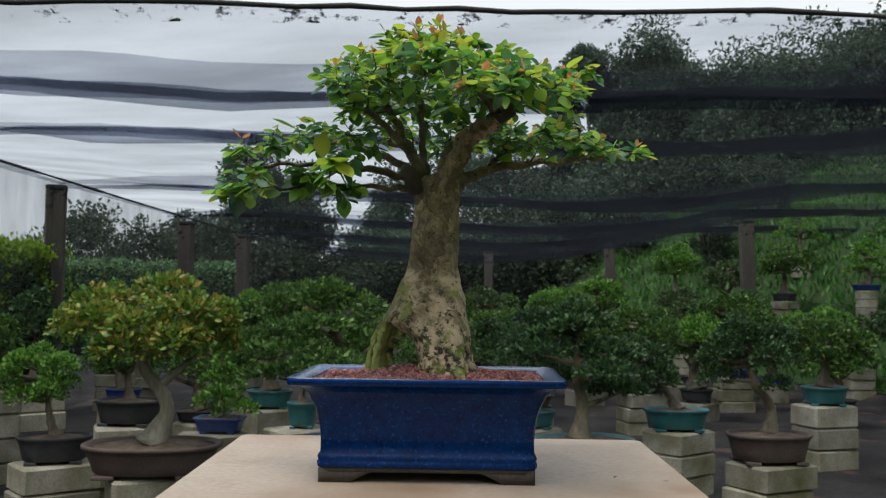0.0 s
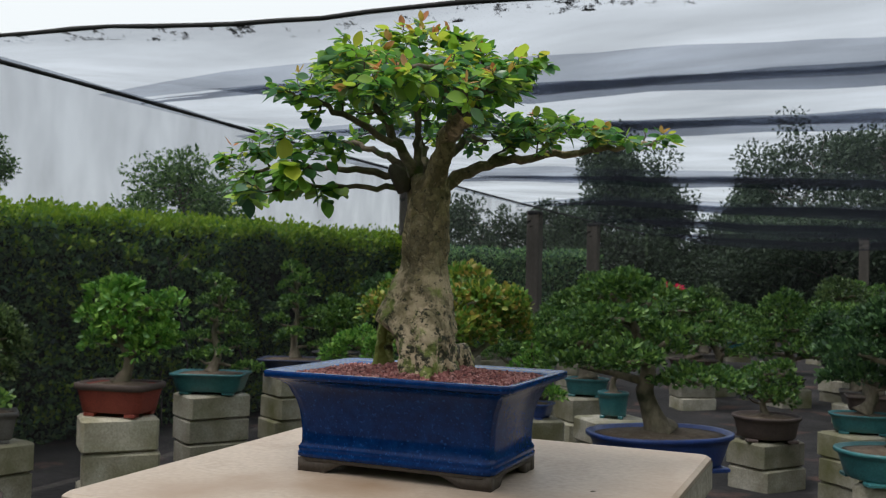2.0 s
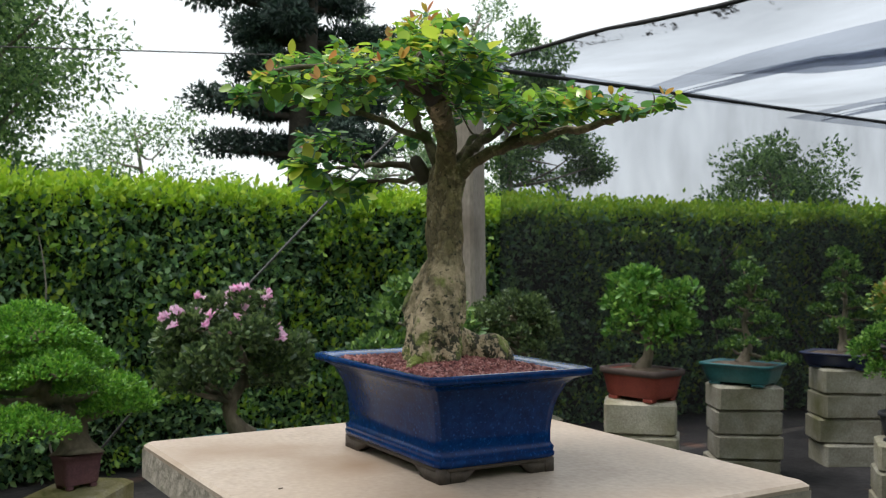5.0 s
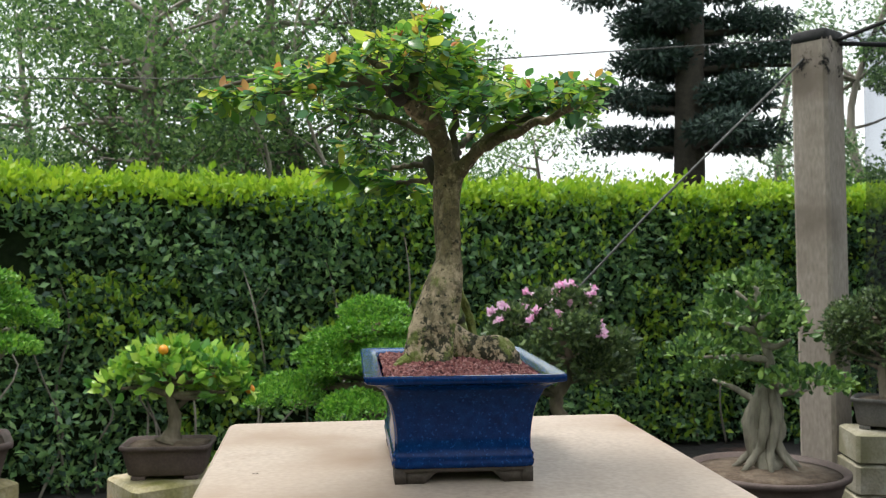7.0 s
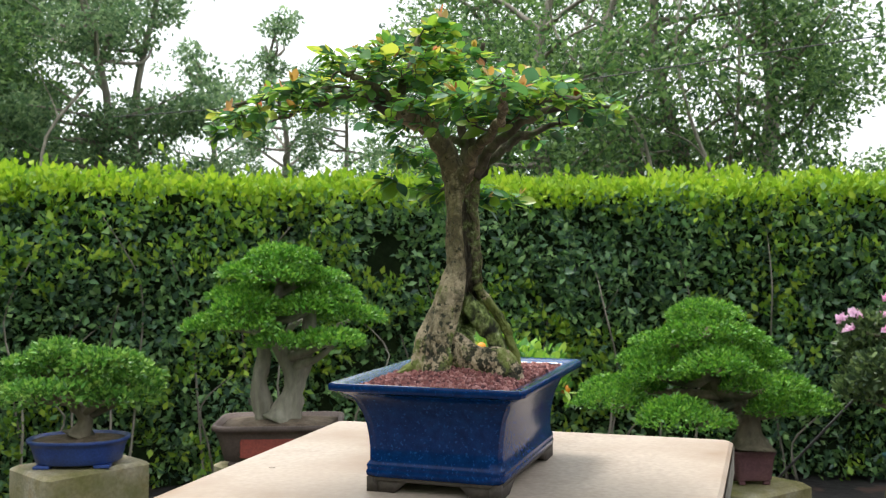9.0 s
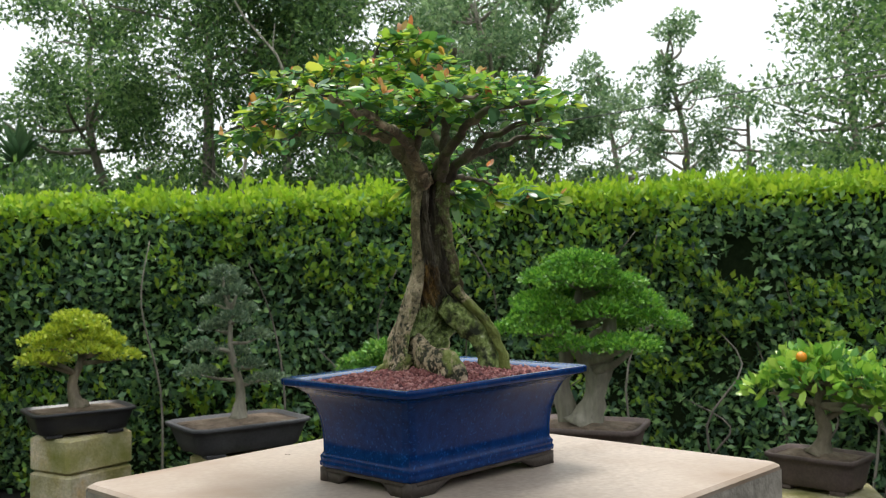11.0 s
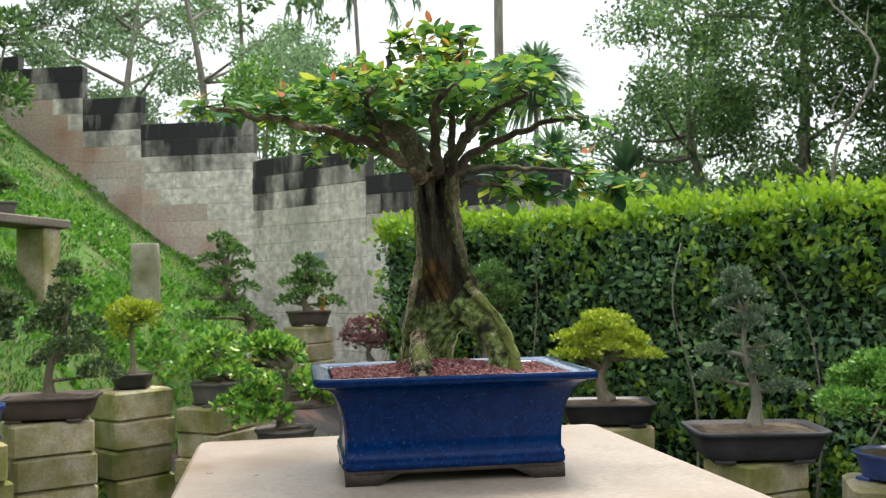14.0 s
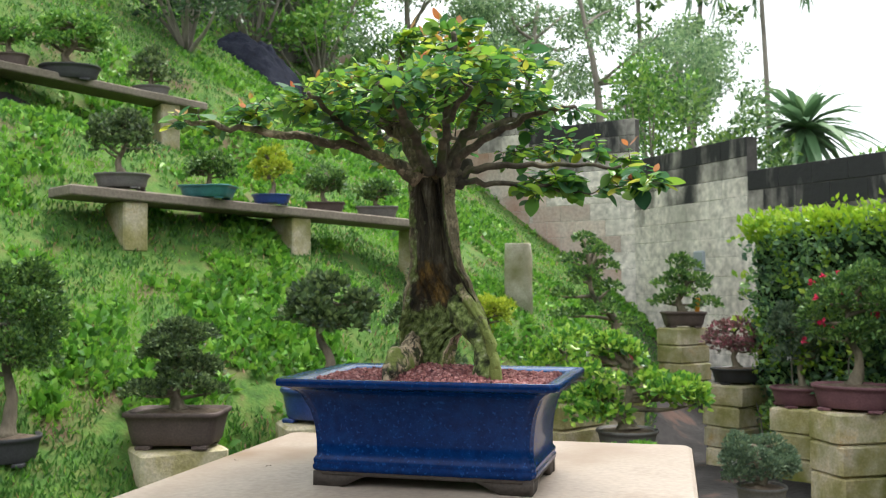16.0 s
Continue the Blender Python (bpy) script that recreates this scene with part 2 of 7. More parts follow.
class Build:
    """Collects vertices and faces of one mesh."""

    def __init__(self):
        self.v, self.f = [], []

    def loft(self, rings, cap=True):
        base, n = len(self.v), len(rings[0])
        for r in rings:
            self.v.extend(tuple(p) for p in r)
        for i in range(len(rings) - 1):
            for j in range(n):
                a, b = base + i * n + j, base + i * n + (j + 1) % n
                self.f.append((a, b, b + n, a + n))
        if cap:
            self.f.append(tuple(base + j for j in reversed(range(n))))
            self.f.append(tuple(base + (len(rings) - 1) * n + j for j in range(n)))
        return self

    def tube(self, points, radii, sides=8, rough=0.0):
        pts = [Vector(p) for p in points]
        rings, side = [], None
        for i, p in enumerate(pts):
            d = (pts[min(i + 1, len(pts) - 1)] - pts[max(i - 1, 0)]).normalized()
            if side is None:
                side = d.cross(Vector((0.31, 0.87, 0.39))).normalized()
            side = (side - d * side.dot(d)).normalized()
            up = d.cross(side)
            r = radii[i]
            rings.append([p + (side * math.cos(a) + up * math.sin(a)) * r * (1 + rough * noise.noise(p * 60 + side * math.cos(a) * 2 + up * math.sin(a) * 2)) for a in (2 * math.pi * j / sides for j in range(sides))])
        return self.loft(rings)

    def box(self, cx, cy, cz, hx, hy, hz, b=0.0):
        if b <= 0:
            ring = lambda z: [(cx - hx, cy - hy, z), (cx + hx, cy - hy, z), (cx + hx, cy + hy, z), (cx - hx, cy + hy, z)]
            return self.loft([ring(cz - hz), ring(cz + hz)])

        def ring(z, i):
            x, y = hx - i, hy - i
            return [(cx - x + b, cy - y, z), (cx + x - b, cy - y, z), (cx + x, cy - y + b, z), (cx + x, cy + y - b, z), (cx + x - b, cy + y, z), (cx - x + b, cy + y, z), (cx - x, cy + y - b, z), (cx - x, cy - y + b, z)]

        return self.loft([ring(cz - hz, b), ring(cz - hz + b, 0), ring(cz + hz - b, 0), ring(cz + hz, b)])

    def mesh(self, name, mat, smooth=True):
        me = bpy.data.meshes.new(name)
        me.from_pydata(self.v, [], self.f)
        me.materials.append(mat)
        if smooth:
            me.polygons.foreach_set("use_smooth", [True] * len(me.polygons))
        me.update()
        return me


def child(name, me, parent, label="", at=None):
    ob = new(name, me)
    ob.parent = parent
    if at is not None:
        ob.matrix_basis = at
    return tagged(ob, label)


def part(name, build, mat, parent, label="", smooth=True):
    return child(name, build.mesh(name, mat, smooth), parent, label)


def root(name, m, label, category, group="", kind=""):
    ob = new(name)
    ob.empty_display_size = 0.1
    ob.matrix_basis = m
    return tagged(ob, label, category, group, kind)


def smooth_path(points, n):
    p = [Vector(q) for q in points]
    out = []
    for i in range(len(p) - 1):
        a, b, c, d = p[max(0, i - 1)], p[i], p[i + 1], p[min(len(p) - 1, i + 2)]
        for k in range(n):
            t = k / n
            out.append(0.5 * ((2 * b) + (c - a) * t + (2 * a - 5 * b + 4 * c - d) * t * t + (3 * b - a - 3 * c + d) * t ** 3))
    return out + [p[-1]]


def blades(name, centres, outward, size, mat, width=0.5, lift=0.35, fold=0.12, jitter=0.9, gen=rng, oval=False):
    """One mesh of many small leaves: a folded four-point blade, or an oval of six, at each centre, turned about its outward direction."""
    n = len(centres)
    c = np.asarray(centres, float)
    d = np.asarray(outward, float) + gen.normal(0, jitter, (n, 3)) + np.array([0, 0, lift])
    d /= np.linalg.norm(d, axis=1, keepdims=True) + 1e-9
    t = gen.normal(0, 1, (n, 3))
    s = np.cross(d, t)
    s /= np.linalg.norm(s, axis=1, keepdims=True) + 1e-9
    k = np.cross(s, d)
    L = (size * gen.uniform(0.65, 1.3, n))[:, None]
    w = L * width * 0.5
    side = [(0.28, 0.86), (0.66, 0.92)] if oval else [(0.45, 1.0)]
    ring_ = [c] + [c + d * L * q + s * w * k_ + k * L * fold * k_ for q, k_ in side] + [c + d * L - k * L * fold * 0.4] + [c + d * L * q - s * w * k_ + k * L * fold * k_ for q, k_ in side[::-1]]
    m = len(ring_)
    v = np.stack(ring_, 1).reshape(-1, 3)
    me = bpy.data.meshes.new(name)
    me.vertices.add(m * n)
    me.vertices.foreach_set("co", v.ravel())
    fan = np.array([0, 1, 2, 0, 2, 3, 0, 3, 4, 0, 4, 5] if oval else [0, 1, 2, 0, 2, 3])
    idx = (np.arange(n)[:, None] * m + fan).ravel()
    me.loops.add(len(idx))
    me.loops.foreach_set("vertex_index", idx)
    me.polygons.add(len(idx) // 3)
    me.polygons.foreach_set("loop_start", np.arange(len(idx) // 3) * 3)
    me.materials.append(mat)
    me.update(calc_edges=True)
    me.validate()
    return me


def shell(centre, radii, n, gen=rng, inner=0.55, below=-0.5):
    """Points in the outer shell of an ellipsoid, with their outward directions."""
    d = gen.normal(0, 1, (n, 3))
    d /= np.linalg.norm(d, axis=1, keepdims=True)
    d[:, 2] = np.where(d[:, 2] < below, -d[:, 2], d[:, 2])
    r = gen.uniform(inner, 1.0, (n, 1)) ** 0.6
    return np.asarray(centre) + d * r * np.asarray(radii), d


def outline(hx, hy, power, n=36):
    """A rounded outline between an ellipse (2) and a rectangle (high power)."""
    out = []
    for j in range(n):
        a = 2 * math.pi * j / n + 1e-4
        c, s = math.cos(a), math.sin(a)
        k = (abs(c) ** power + abs(s) ** power) ** (-1 / power)
        out.append((hx * c * k, hy * s * k))
    return out


def ring(hx, hy, z, power, n=36):
    return [(x, y, z) for x, y in outline(hx, hy, power, n)]

# ---- ground, slope ----


def ground_z(x, y):
    u = 0.85 * x - 0.5 * y - 0.35 * max(0.0, -y - 5.0)
    w = min(1.0, max(0.0, (0.5 - y) / 1.5))
    u -= 0.95 * min(1.0, max(0.0, (1.95 - x) / 0.95)) * min(1.0, max(0.0, (y + 7.0) / 1.0))
    a = 0.85 * max(0.0, u - 2.75) * w * min(1.0, max(0.0, (y + 15.0) / 2.5))
    far = 0.42 * max(0.0, x - 5.0) * min(1.0, max(0.0, (y + 1.0) / 2.0)) + 0.30 * max(0.0, y - 12.5) * min(1.0, max(0.0, (x - 0.5) / 4.5))
    t = min(1.0, max(0.0, ((x - 5.7) * -2.1 + (y + 3.7) * -2.5) / 10.66))
    cut = 0.55 * max(0.0, 1 - math.hypot(x - 5.7 + 2.1 * t, y + 3.7 + 2.5 * t) / 1.0)
    z = max(a - cut * (a > 0.6), far) + 0.02 * noise.noise((x * 0.8, y * 0.8, 0)) + 0.012 * noise.noise((x * 3, y * 3, 1))
    return min(z, 9.0 + 0.05 * z)


def grid_mesh(name, xs, ys, mat):
    b = Build()
    for y in ys:
        for x in xs:
            b.v.append((x, y, ground_z(x, y)))
    n = len(xs)
    for j in range(len(ys) - 1):
        for i in range(n - 1):
            b.f.append((j * n + i, j * n + i + 1, (j + 1) * n + i + 1, (j + 1) * n + i))
    return b.mesh(name, mat)


near_x = [-2000, -400, -80, -30, -16] + [-10 + 0.25 * i for i in range(101)] + [18, 24, 40, 90, 400, 2000]
near_y = [-2000, -400, -90, -40, -22] + [-16 + 0.25 * i for i in range(105)] + [10.5 + 0.5 * i for i in range(48)] + [36, 60, 400, 2000]
ground = tagged(new("ground", grid_mesh("ground", near_x, near_y, M_GROUND)), "damp trodden earth of the nursery yard", "ground", kind="structure")

slope_x = [0.6 + 0.2 * i for i in range(62)]
slope_y = [-14 + 0.2 * i for i in range(78)]
sb = Build()
index = {}
for y in slope_y:
    for x in slope_x:
        index[x, y] = len(sb.v)
        sb.v.append((x, y, ground_z(x, y) + 0.012))
for a, b_ in zip(slope_y, slope_y[1:]):
    for c, d in zip(slope_x, slope_x[1:]):
        if ground_z((c + d) / 2, (a + b_) / 2) > 0.10:
            sb.f.append((index[c, a], index[d, a], index[d, b_], index[c, b_]))
slope = tagged(new("grass_slope", sb.mesh("grass_slope", M_EARTH)), "steep bank of rough bright green grass with bare earth", "slope", kind="structure")

gr = np.random.default_rng(3)
tufts = {"grass": [], "dark_grass": [], "dry_grass": [], "weeds": []}
count = 0
while count < 205000:
    x, y = gr.uniform(0.2, 9.0), gr.uniform(-12.5, -0.6)
    if gr.random() > 1.15 - 0.09 * math.hypot(x, y):
        continue
    z = ground_z(x, y)
    if z < 0.05 or noise.noise((x * 2.3, y * 2.3, 4)) + 0.7 * noise.noise((x * 7, y * 7, 3)) < -0.42 + 0.25 * (gr.random() - 0.5):
        continue
    patch = noise.noise((x * 1.1, y * 1.1, 9)) + 0.6 * noise.noise((x * 3.7, y * 3.7, 2))
    k = "dry_grass" if gr.random() < 0.025 + 0.09 * (noise.noise((x * 2.3, y * 2.3, 4)) < -0.12) else "weeds" if patch > 0.08 and gr.random() < 0.85 else "dark_grass" if patch < -0.06 and gr.random() < 0.85 else "grass"
    tufts[k].append((x, y, z + 0.004 + (0.11 * gr.random() * max(0.0, patch) if k == "weeds" else 0)))
    count += 1
for k, m_, size_, wid_, jit, label_ in (("grass", M_GRASS, 0.038, 0.24, 0.6, "rough bright green grass on the bank"), ("dark_grass", M_GRASS_DARK, 0.040, 0.26, 0.6, "darker grass in the hollows of the bank"), ("dry_grass", M_STRAW, 0.045, 0.22, 0.7, "dry straw-coloured blades and litter"), ("weeds", LEAF["vivid"], 0.058, 0.66, 0.8, "broad-leaved ground cover among the grass")):
    p_ = tufts[k]
    up_ = np.column_stack([gr.normal(0, 0.5, len(p_)), gr.normal(0, 0.5, len(p_)), np.full(len(p_), 1.1 if k != "weeds" else 0.5)])
    tagged(new(k, blades(k, p_, up_, size_, m_, wid_, 0.5, 0.06, jit, gr)), label_, "weeds" if k == "weeds" else "grass", kind="stuff")

hx_ = [1.0 + 0.3 * i for i in range(50)]
hy_ = [0.5 + 0.35 * i for i in range(96)]
hb = Build()
for y in hy_:
    for x in hx_:
        hb.v.append((x, y, ground_z(x, y) + 0.015))
hb.f = [(j * 50 + i, j * 50 + i + 1, (j + 1) * 50 + i + 1, (j + 1) * 50 + i) for j in range(95) for i in range(49) if ground_z(hx_[i] + 0.15, hy_[j] + 0.17) > 0.12]
tagged(new("grass_hillside", hb.mesh("grass_hillside", M_HILL)), "green grassy hillside beside the net house", "slope", kind="structure")
# dark blades here, again for the net's dimming of the hillside
hp = [(x, y, ground_z(x, y) + 0.01) for x, y in zip(gr.uniform(3.0, 15, 42000), gr.uniform(3, 32, 42000)) if ground_z(x, y) > 0.1]
tagged(new("grass", blades("hill_grass", hp, [(0, 0, 1)] * len(hp), 0.16, M_GRASS_DARK, 0.3, 0.4, 0.05, 0.5, gr)), "rough green grass on the hillside", "grass", kind="stuff")

# ---- hedge ----
HEDGE = [(-4.3, 9.0), (-5.4, 2.4), (-4.75, -0.9), (-4.1, -2.3), (-3.1, -3.5), (-0.54, -6.2)]
HEDGE_TOP = 1.70
hg = np.random.default_rng(11)
hedge = root("hedge", pose(0, 0, 0), "tall clipped evergreen hedge with fresh yellow-green top growth", "hedge", kind="stuff")
core = Build()
front, front_o, top, top_o, sprig, sprig_o = [], [], [], [], [], []
lens = [math.dist(a, b) for a, b in zip(HEDGE, HEDGE[1:])]
for (a, b), L in zip(zip(HEDGE, HEDGE[1:]), lens):
    dx, dy = (b[0] - a[0]) / L, (b[1] - a[1]) / L
    nx, ny = -dy, dx
    if nx * -a[0] + ny * -a[1] < 0:
        nx, ny = -nx, -ny
    inset = 0.10
    e = 0.22
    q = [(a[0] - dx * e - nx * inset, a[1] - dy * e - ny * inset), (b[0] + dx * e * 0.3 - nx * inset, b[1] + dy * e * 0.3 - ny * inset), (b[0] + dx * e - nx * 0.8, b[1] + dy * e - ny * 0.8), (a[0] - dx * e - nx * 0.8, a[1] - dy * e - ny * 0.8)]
    # plain solid box behind the leaves, dark to read as shaded depth
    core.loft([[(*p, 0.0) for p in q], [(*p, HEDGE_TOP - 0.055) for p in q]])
    for _ in range(int(L * 5600)):
        s, z = hg.uniform(-0.05, L + 0.05), hg.uniform(0.02, HEDGE_TOP)
        x, y = a[0] + dx * s, a[1] + dy * s
        bulge = 0.15 * noise.noise((x * 2.1, y * 2.1, z * 2.1)) + 0.08 * noise.noise((x * 7, y * 7, z * 7))
        hollow = noise.noise((x * 3.6, y * 3.6, z * 3.6)) + 0.7 * noise.noise((x * 9, y * 9, z * 9))
        if z < HEDGE_TOP - 0.2 and hollow < -0.60:
            continue
        depth = hg.uniform(-0.10, 0.05) + bulge
        fresh_ = z > HEDGE_TOP - 0.20 * hg.random() ** 1.6
        (top if fresh_ else front).append((x + nx * depth, y + ny * depth, z))
        (top_o if fresh_ else front_o).append((nx * 0.35, ny * 0.35, 0.1))
    for _ in range(int(L * 150)):
        s, z = hg.uniform(-0.05, L + 0.05), HEDGE_TOP * hg.random() ** 0.8
        x, y = a[0] + dx * s, a[1] + dy * s
        if noise.noise((x * 1.4, y * 1.4, z * 1.6 + 3)) < -0.12:
            continue
        o_ = 0.05 + 0.15 * noise.noise((x * 2.1, y * 2.1, z * 2.1)) + 0.08 * noise.noise((x * 7, y * 7, z * 7))
        for _ in range(int(hg.integers(5, 13))):
            q = hg.normal(0, 0.030, 3)
            sprig.append((x + nx * o_ + q[0], y + ny * o_ + q[1], z + q[2]))
            sprig_o.append((nx * 0.5, ny * 0.5, 0.6))
    for _ in range(int(L * 2400)):
        s, w = hg.uniform(-0.05, L + 0.05), hg.uniform(-0.85, 0.10)
        x, y = a[0] + dx * s, a[1] + dy * s
        z = HEDGE_TOP - 0.05 + 0.06 * noise.noise((x * 2.5, y * 2.5, w * 3)) + abs(hg.normal(0, 0.045 + 0.05 * max(0.0, noise.noise((x * 4, y * 4, 8)))))
        top.append((x + nx * w, y + ny * w, z - (0.10 * hg.random() if w > 0 else 0)))
        top_o.append((nx * 0.5, ny * 0.5, 1.0))
child("inner_growth", core.mesh("inner_growth", M_HEDGE_CORE, False), hedge, "solid core coloured as the deep shade between the leaves")
child("foliage", blades("foliage", front, front_o, 0.056, M_HEDGE, 0.55, 0.1, 0.1, 0.75, hg), hedge)
child("side_shoots", blades("side_shoots", sprig, sprig_o, 0.050, M_SHOOT, 0.6, 0.3, 0.12, 0.8, hg), hedge, "scattered bright green shoots")
child("new_growth", blades("new_growth", top, top_o, 0.05, M_HEDGE_TOP, 0.62, 0.4, 0.12, 0.85, hg), hedge, "fresh yellow-green shoots")
stems = Build()
for _ in range(44):
    i = int(hg.integers(0, len(lens)))
    s = hg.random()
    x = HEDGE[i][0] * (1 - s) + HEDGE[i + 1][0] * s
    y = HEDGE[i][1] * (1 - s) + HEDGE[i + 1][1] * s
    k = 1 - 0.075 / math.hypot(x, y)
    h = hg.uniform(0.5, 1.5)
    path = smooth_path([(x * k, y * k, 0.0), (x * k + hg.normal(0, 0.05), y * k + hg.normal(0, 0.05), h * 0.4), (x * k + hg.normal(0, 0.09), y * k + hg.normal(0, 0.09), h * 0.75), (x * k + hg.normal(0, 0.14), y * k + hg.normal(0, 0.14), h)], 4)
    stems.tube(path, [0.009 - 0.0005 * q for q in range(len(path))], 5)
tagged(child("stem_work", stems.mesh("stem_work", M_TREE_BARK), hedge, "thin grey stems"), kind="stuff")

# a further clipped hedge beyond the side net
far_hedge = tagged(new("far_hedge"), "low clipped hedge beyond the side of the net house", "hedge")
fa, fb_ = Vector((-9.8, 17.2, 0)), Vector((-4.9, 19.8, 0))
fd = (fb_ - fa).normalized()
fn = Vector((fd.y, -fd.x, 0))
# same shade-coloured box inside the far hedge
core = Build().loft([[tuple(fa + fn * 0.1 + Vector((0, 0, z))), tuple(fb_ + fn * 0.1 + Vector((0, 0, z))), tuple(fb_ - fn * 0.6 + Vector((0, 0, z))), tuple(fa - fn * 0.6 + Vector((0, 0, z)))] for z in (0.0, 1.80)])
child("inner_growth", core.mesh("inner_growth", M_HEDGE_CORE, False), far_hedge, "solid core coloured as the deep shade between the leaves")
fp = []
for _ in range(15000):
    w, z = hg.uniform(-0.5, 0.2), hg.uniform(0.6, 1.94)
    q = fa + fd * hg.uniform(0, 5.5) + fn * (w if z > 1.8 else hg.uniform(0.08, 0.24))
    fp.append((q.x, q.y, z + 0.07 * noise.noise(q * 1.7)))
child("foliage", blades("foliage", fp, [(fn.x * 0.4, fn.y * 0.4, 0.3)] * len(fp), 0.09, M_HEDGE, 0.55, 0.1, 0.1, 0.75, hg), far_hedge)

# ---- block wall behind the yard ----
WALL = [((-2.3, -7.4), (-0.66, -9.15), 2.39), ((-0.66, -9.15), (0.58, -10.75), 2.74), ((0.58, -10.75), (1.95, -11.21), 3.25), ((1.95, -11.21), (2.68, -11.46), 3.6), ((2.68, -11.46), (3.5, -11.7), 4.02), ((3.5, -11.7), (4.5, -11.95), 4.18), ((4.5, -11.95), (7.0, -12.6), 4.6)]
wall = tagged(new("wall_south"), "stepped wall of grey cement blocks, black with soot along the top", "wall", kind="structure")
wr = random.Random(5)
rough, sooty = Build(), Build()
bb = Build().box(0, 0, 0, 0.195, 0.068, 0.0975, 0.004)
tones = [bb.mesh("wall_block", m_, False) for m_ in (*M_WALL, M_WALLEARTH)]
rests = [Build() for _ in range(9)]
made = 0
for (a, b, h) in WALL:
    L = math.dist(a, b)
    ang = math.atan2(b[1] - a[1], b[0] - a[0])
    ca, sa = math.cos(ang), math.sin(ang)
    mid = ((a[0] + b[0]) / 2, (a[1] + b[1]) / 2)
    o = Vector((sa, -ca, 0))
    corners = [(a[0], a[1]), (b[0], b[1])]
    q = [Vector((*corners[0], 0)) + o * 0.062, Vector((*corners[1], 0)) + o * 0.062, Vector((*corners[1], 0)) - o * 0.062, Vector((*corners[0], 0)) - o * 0.062]
    rough.loft([[(p.x, p.y, -0.3) for p in q], [(p.x, p.y, h - 0.42) for p in q]])
    sooty.loft([[(p.x, p.y, h - 0.42) for p in q], [(p.x, p.y, h - 0.012) for p in q]])
    rows = int(h / 0.2)
    for r in range(rows):
        n = int(L / 0.4)
        z = h - 0.1 - 0.2 * r
        for i in range(-1, n + 1):
            s = (i + (0.5 if r % 2 else 0.0)) * 0.4
            lo, hi = max(0.0, s), min(L, s + 0.395)
            if hi - lo < 0.06:
                continue
            x, y = a[0] + ca * (lo + hi) / 2, a[1] + sa * (lo + hi) / 2
            soot = 8.0 - 2.5 * r + 2.4 * noise.noise((x * 0.9, y * 0.9, 2)) + 2.4 * max(0.0, noise.noise((x * 1.9, y * 1.9, z * 0.3)))
            tone = int(min(7, max(0, soot, 7 - 2.6 * r)))
            if x > 0.9 and z - ground_z(x, y) < 0.65 + 0.5 * noise.noise((x, y, 7)):
                tone = 8
            m = pose(x + wr.uniform(-1, 1) * 0.002, y, z, 0, 0, math.degrees(ang)) @ Matrix.Diagonal(((hi - lo) / 0.39, 1, 1, 1))
            if made < 300 and z > ground_z(x, y) - 0.1 and -1.2 < x < 3.0:
                child("block", tones[tone], wall, at=m)
                made += 1
            elif z > ground_z(x, y) - 0.3:
                tgt = rests[tone]
                k = len(tgt.v)
                tgt.v.extend(tuple(m @ Vector(p)) for p in bb.v)
                tgt.f.extend(tuple(k + i2 for i2 in f) for f in bb.f)
child("mortar", rough.mesh("mortar", M_MORTAR, False), wall)
child("mortar", sooty.mesh("sooty_mortar", M_SOOT, False), wall, "soot-black mortar")
for b_, m_ in zip(rests, (*M_WALL, M_WALLEARTH)):
    if b_.v:
        tagged(child("far_blockwork", b_.mesh("far_blockwork", m_, False), wall), kind="stuff")

# ---- the display table and the blue bonsai pot ----
TABLE = 1.08
LITTER = [(0.046, -0.191, 30, 1), (0.230, -0.031, 80, -1), (0.184, -0.013, 140, 1)]
M_TOP = material("table_slab", [(0.28, 0.215, 0.165), (0.385, 0.32, 0.265), (0.455, 0.395, 0.34)], 5, 0.5, 0.06, 160, stain=(0.235, 0.16, 0.105), stain_scale=5, cut=(0.47, 0.68), tone=0.14)
M_EDGE = material("slab_edge", [(0.20, 0.18, 0.15), (0.34, 0.30, 0.25)], 12, 0.9, 0.6, 70)
M_PEDESTAL = material("rough_cast", [(0.16, 0.15, 0.12), (0.36, 0.33, 0.27)], 60, 0.95, 1.0, 160)
table = root("display_table", pose(0, 0, 0), "square beige stone slab on a rough pebble-dash pedestal", "table")
CORNERS = [(-0.2295, -0.2484), (0.2591, -0.2331), (0.254, 0.2438), (-0.2494, 0.2402)]


def slab_ring(z, inset):
    out = []
    for i, (x, y) in enumerate(CORNERS):
        for k in (-1, 0, 1):
            px, py = CORNERS[(i + (1 if k > 0 else -1)) % 4] if k else (x, y)
            t = 0.0 if k == 0 else 0.012
            sx, sy = x * (1 - inset / 0.25), y * (1 - inset / 0.25)
            out.append((sx + (px - x) * t * 1.4 + (0 if k else -x * 0.012), sy + (py - y) * t * 1.4 + (0 if k else -y * 0.012), z))
    return out


part("slab", Build().loft([slab_ring(TABLE - 0.038, 0.006), slab_ring(TABLE - 0.034, 0.001), slab_ring(TABLE - 0.003, 0.0), slab_ring(TABLE, 0.004)]), M_TOP, table, smooth=False)
part("slab_edge", Build().loft([slab_ring(TABLE - 0.0365, -0.0012), slab_ring(TABLE - 0.006, -0.0012)], cap=False), M_EDGE, table, "chipped grey-brown slab edge", smooth=False)
ped = Build()
rings = []
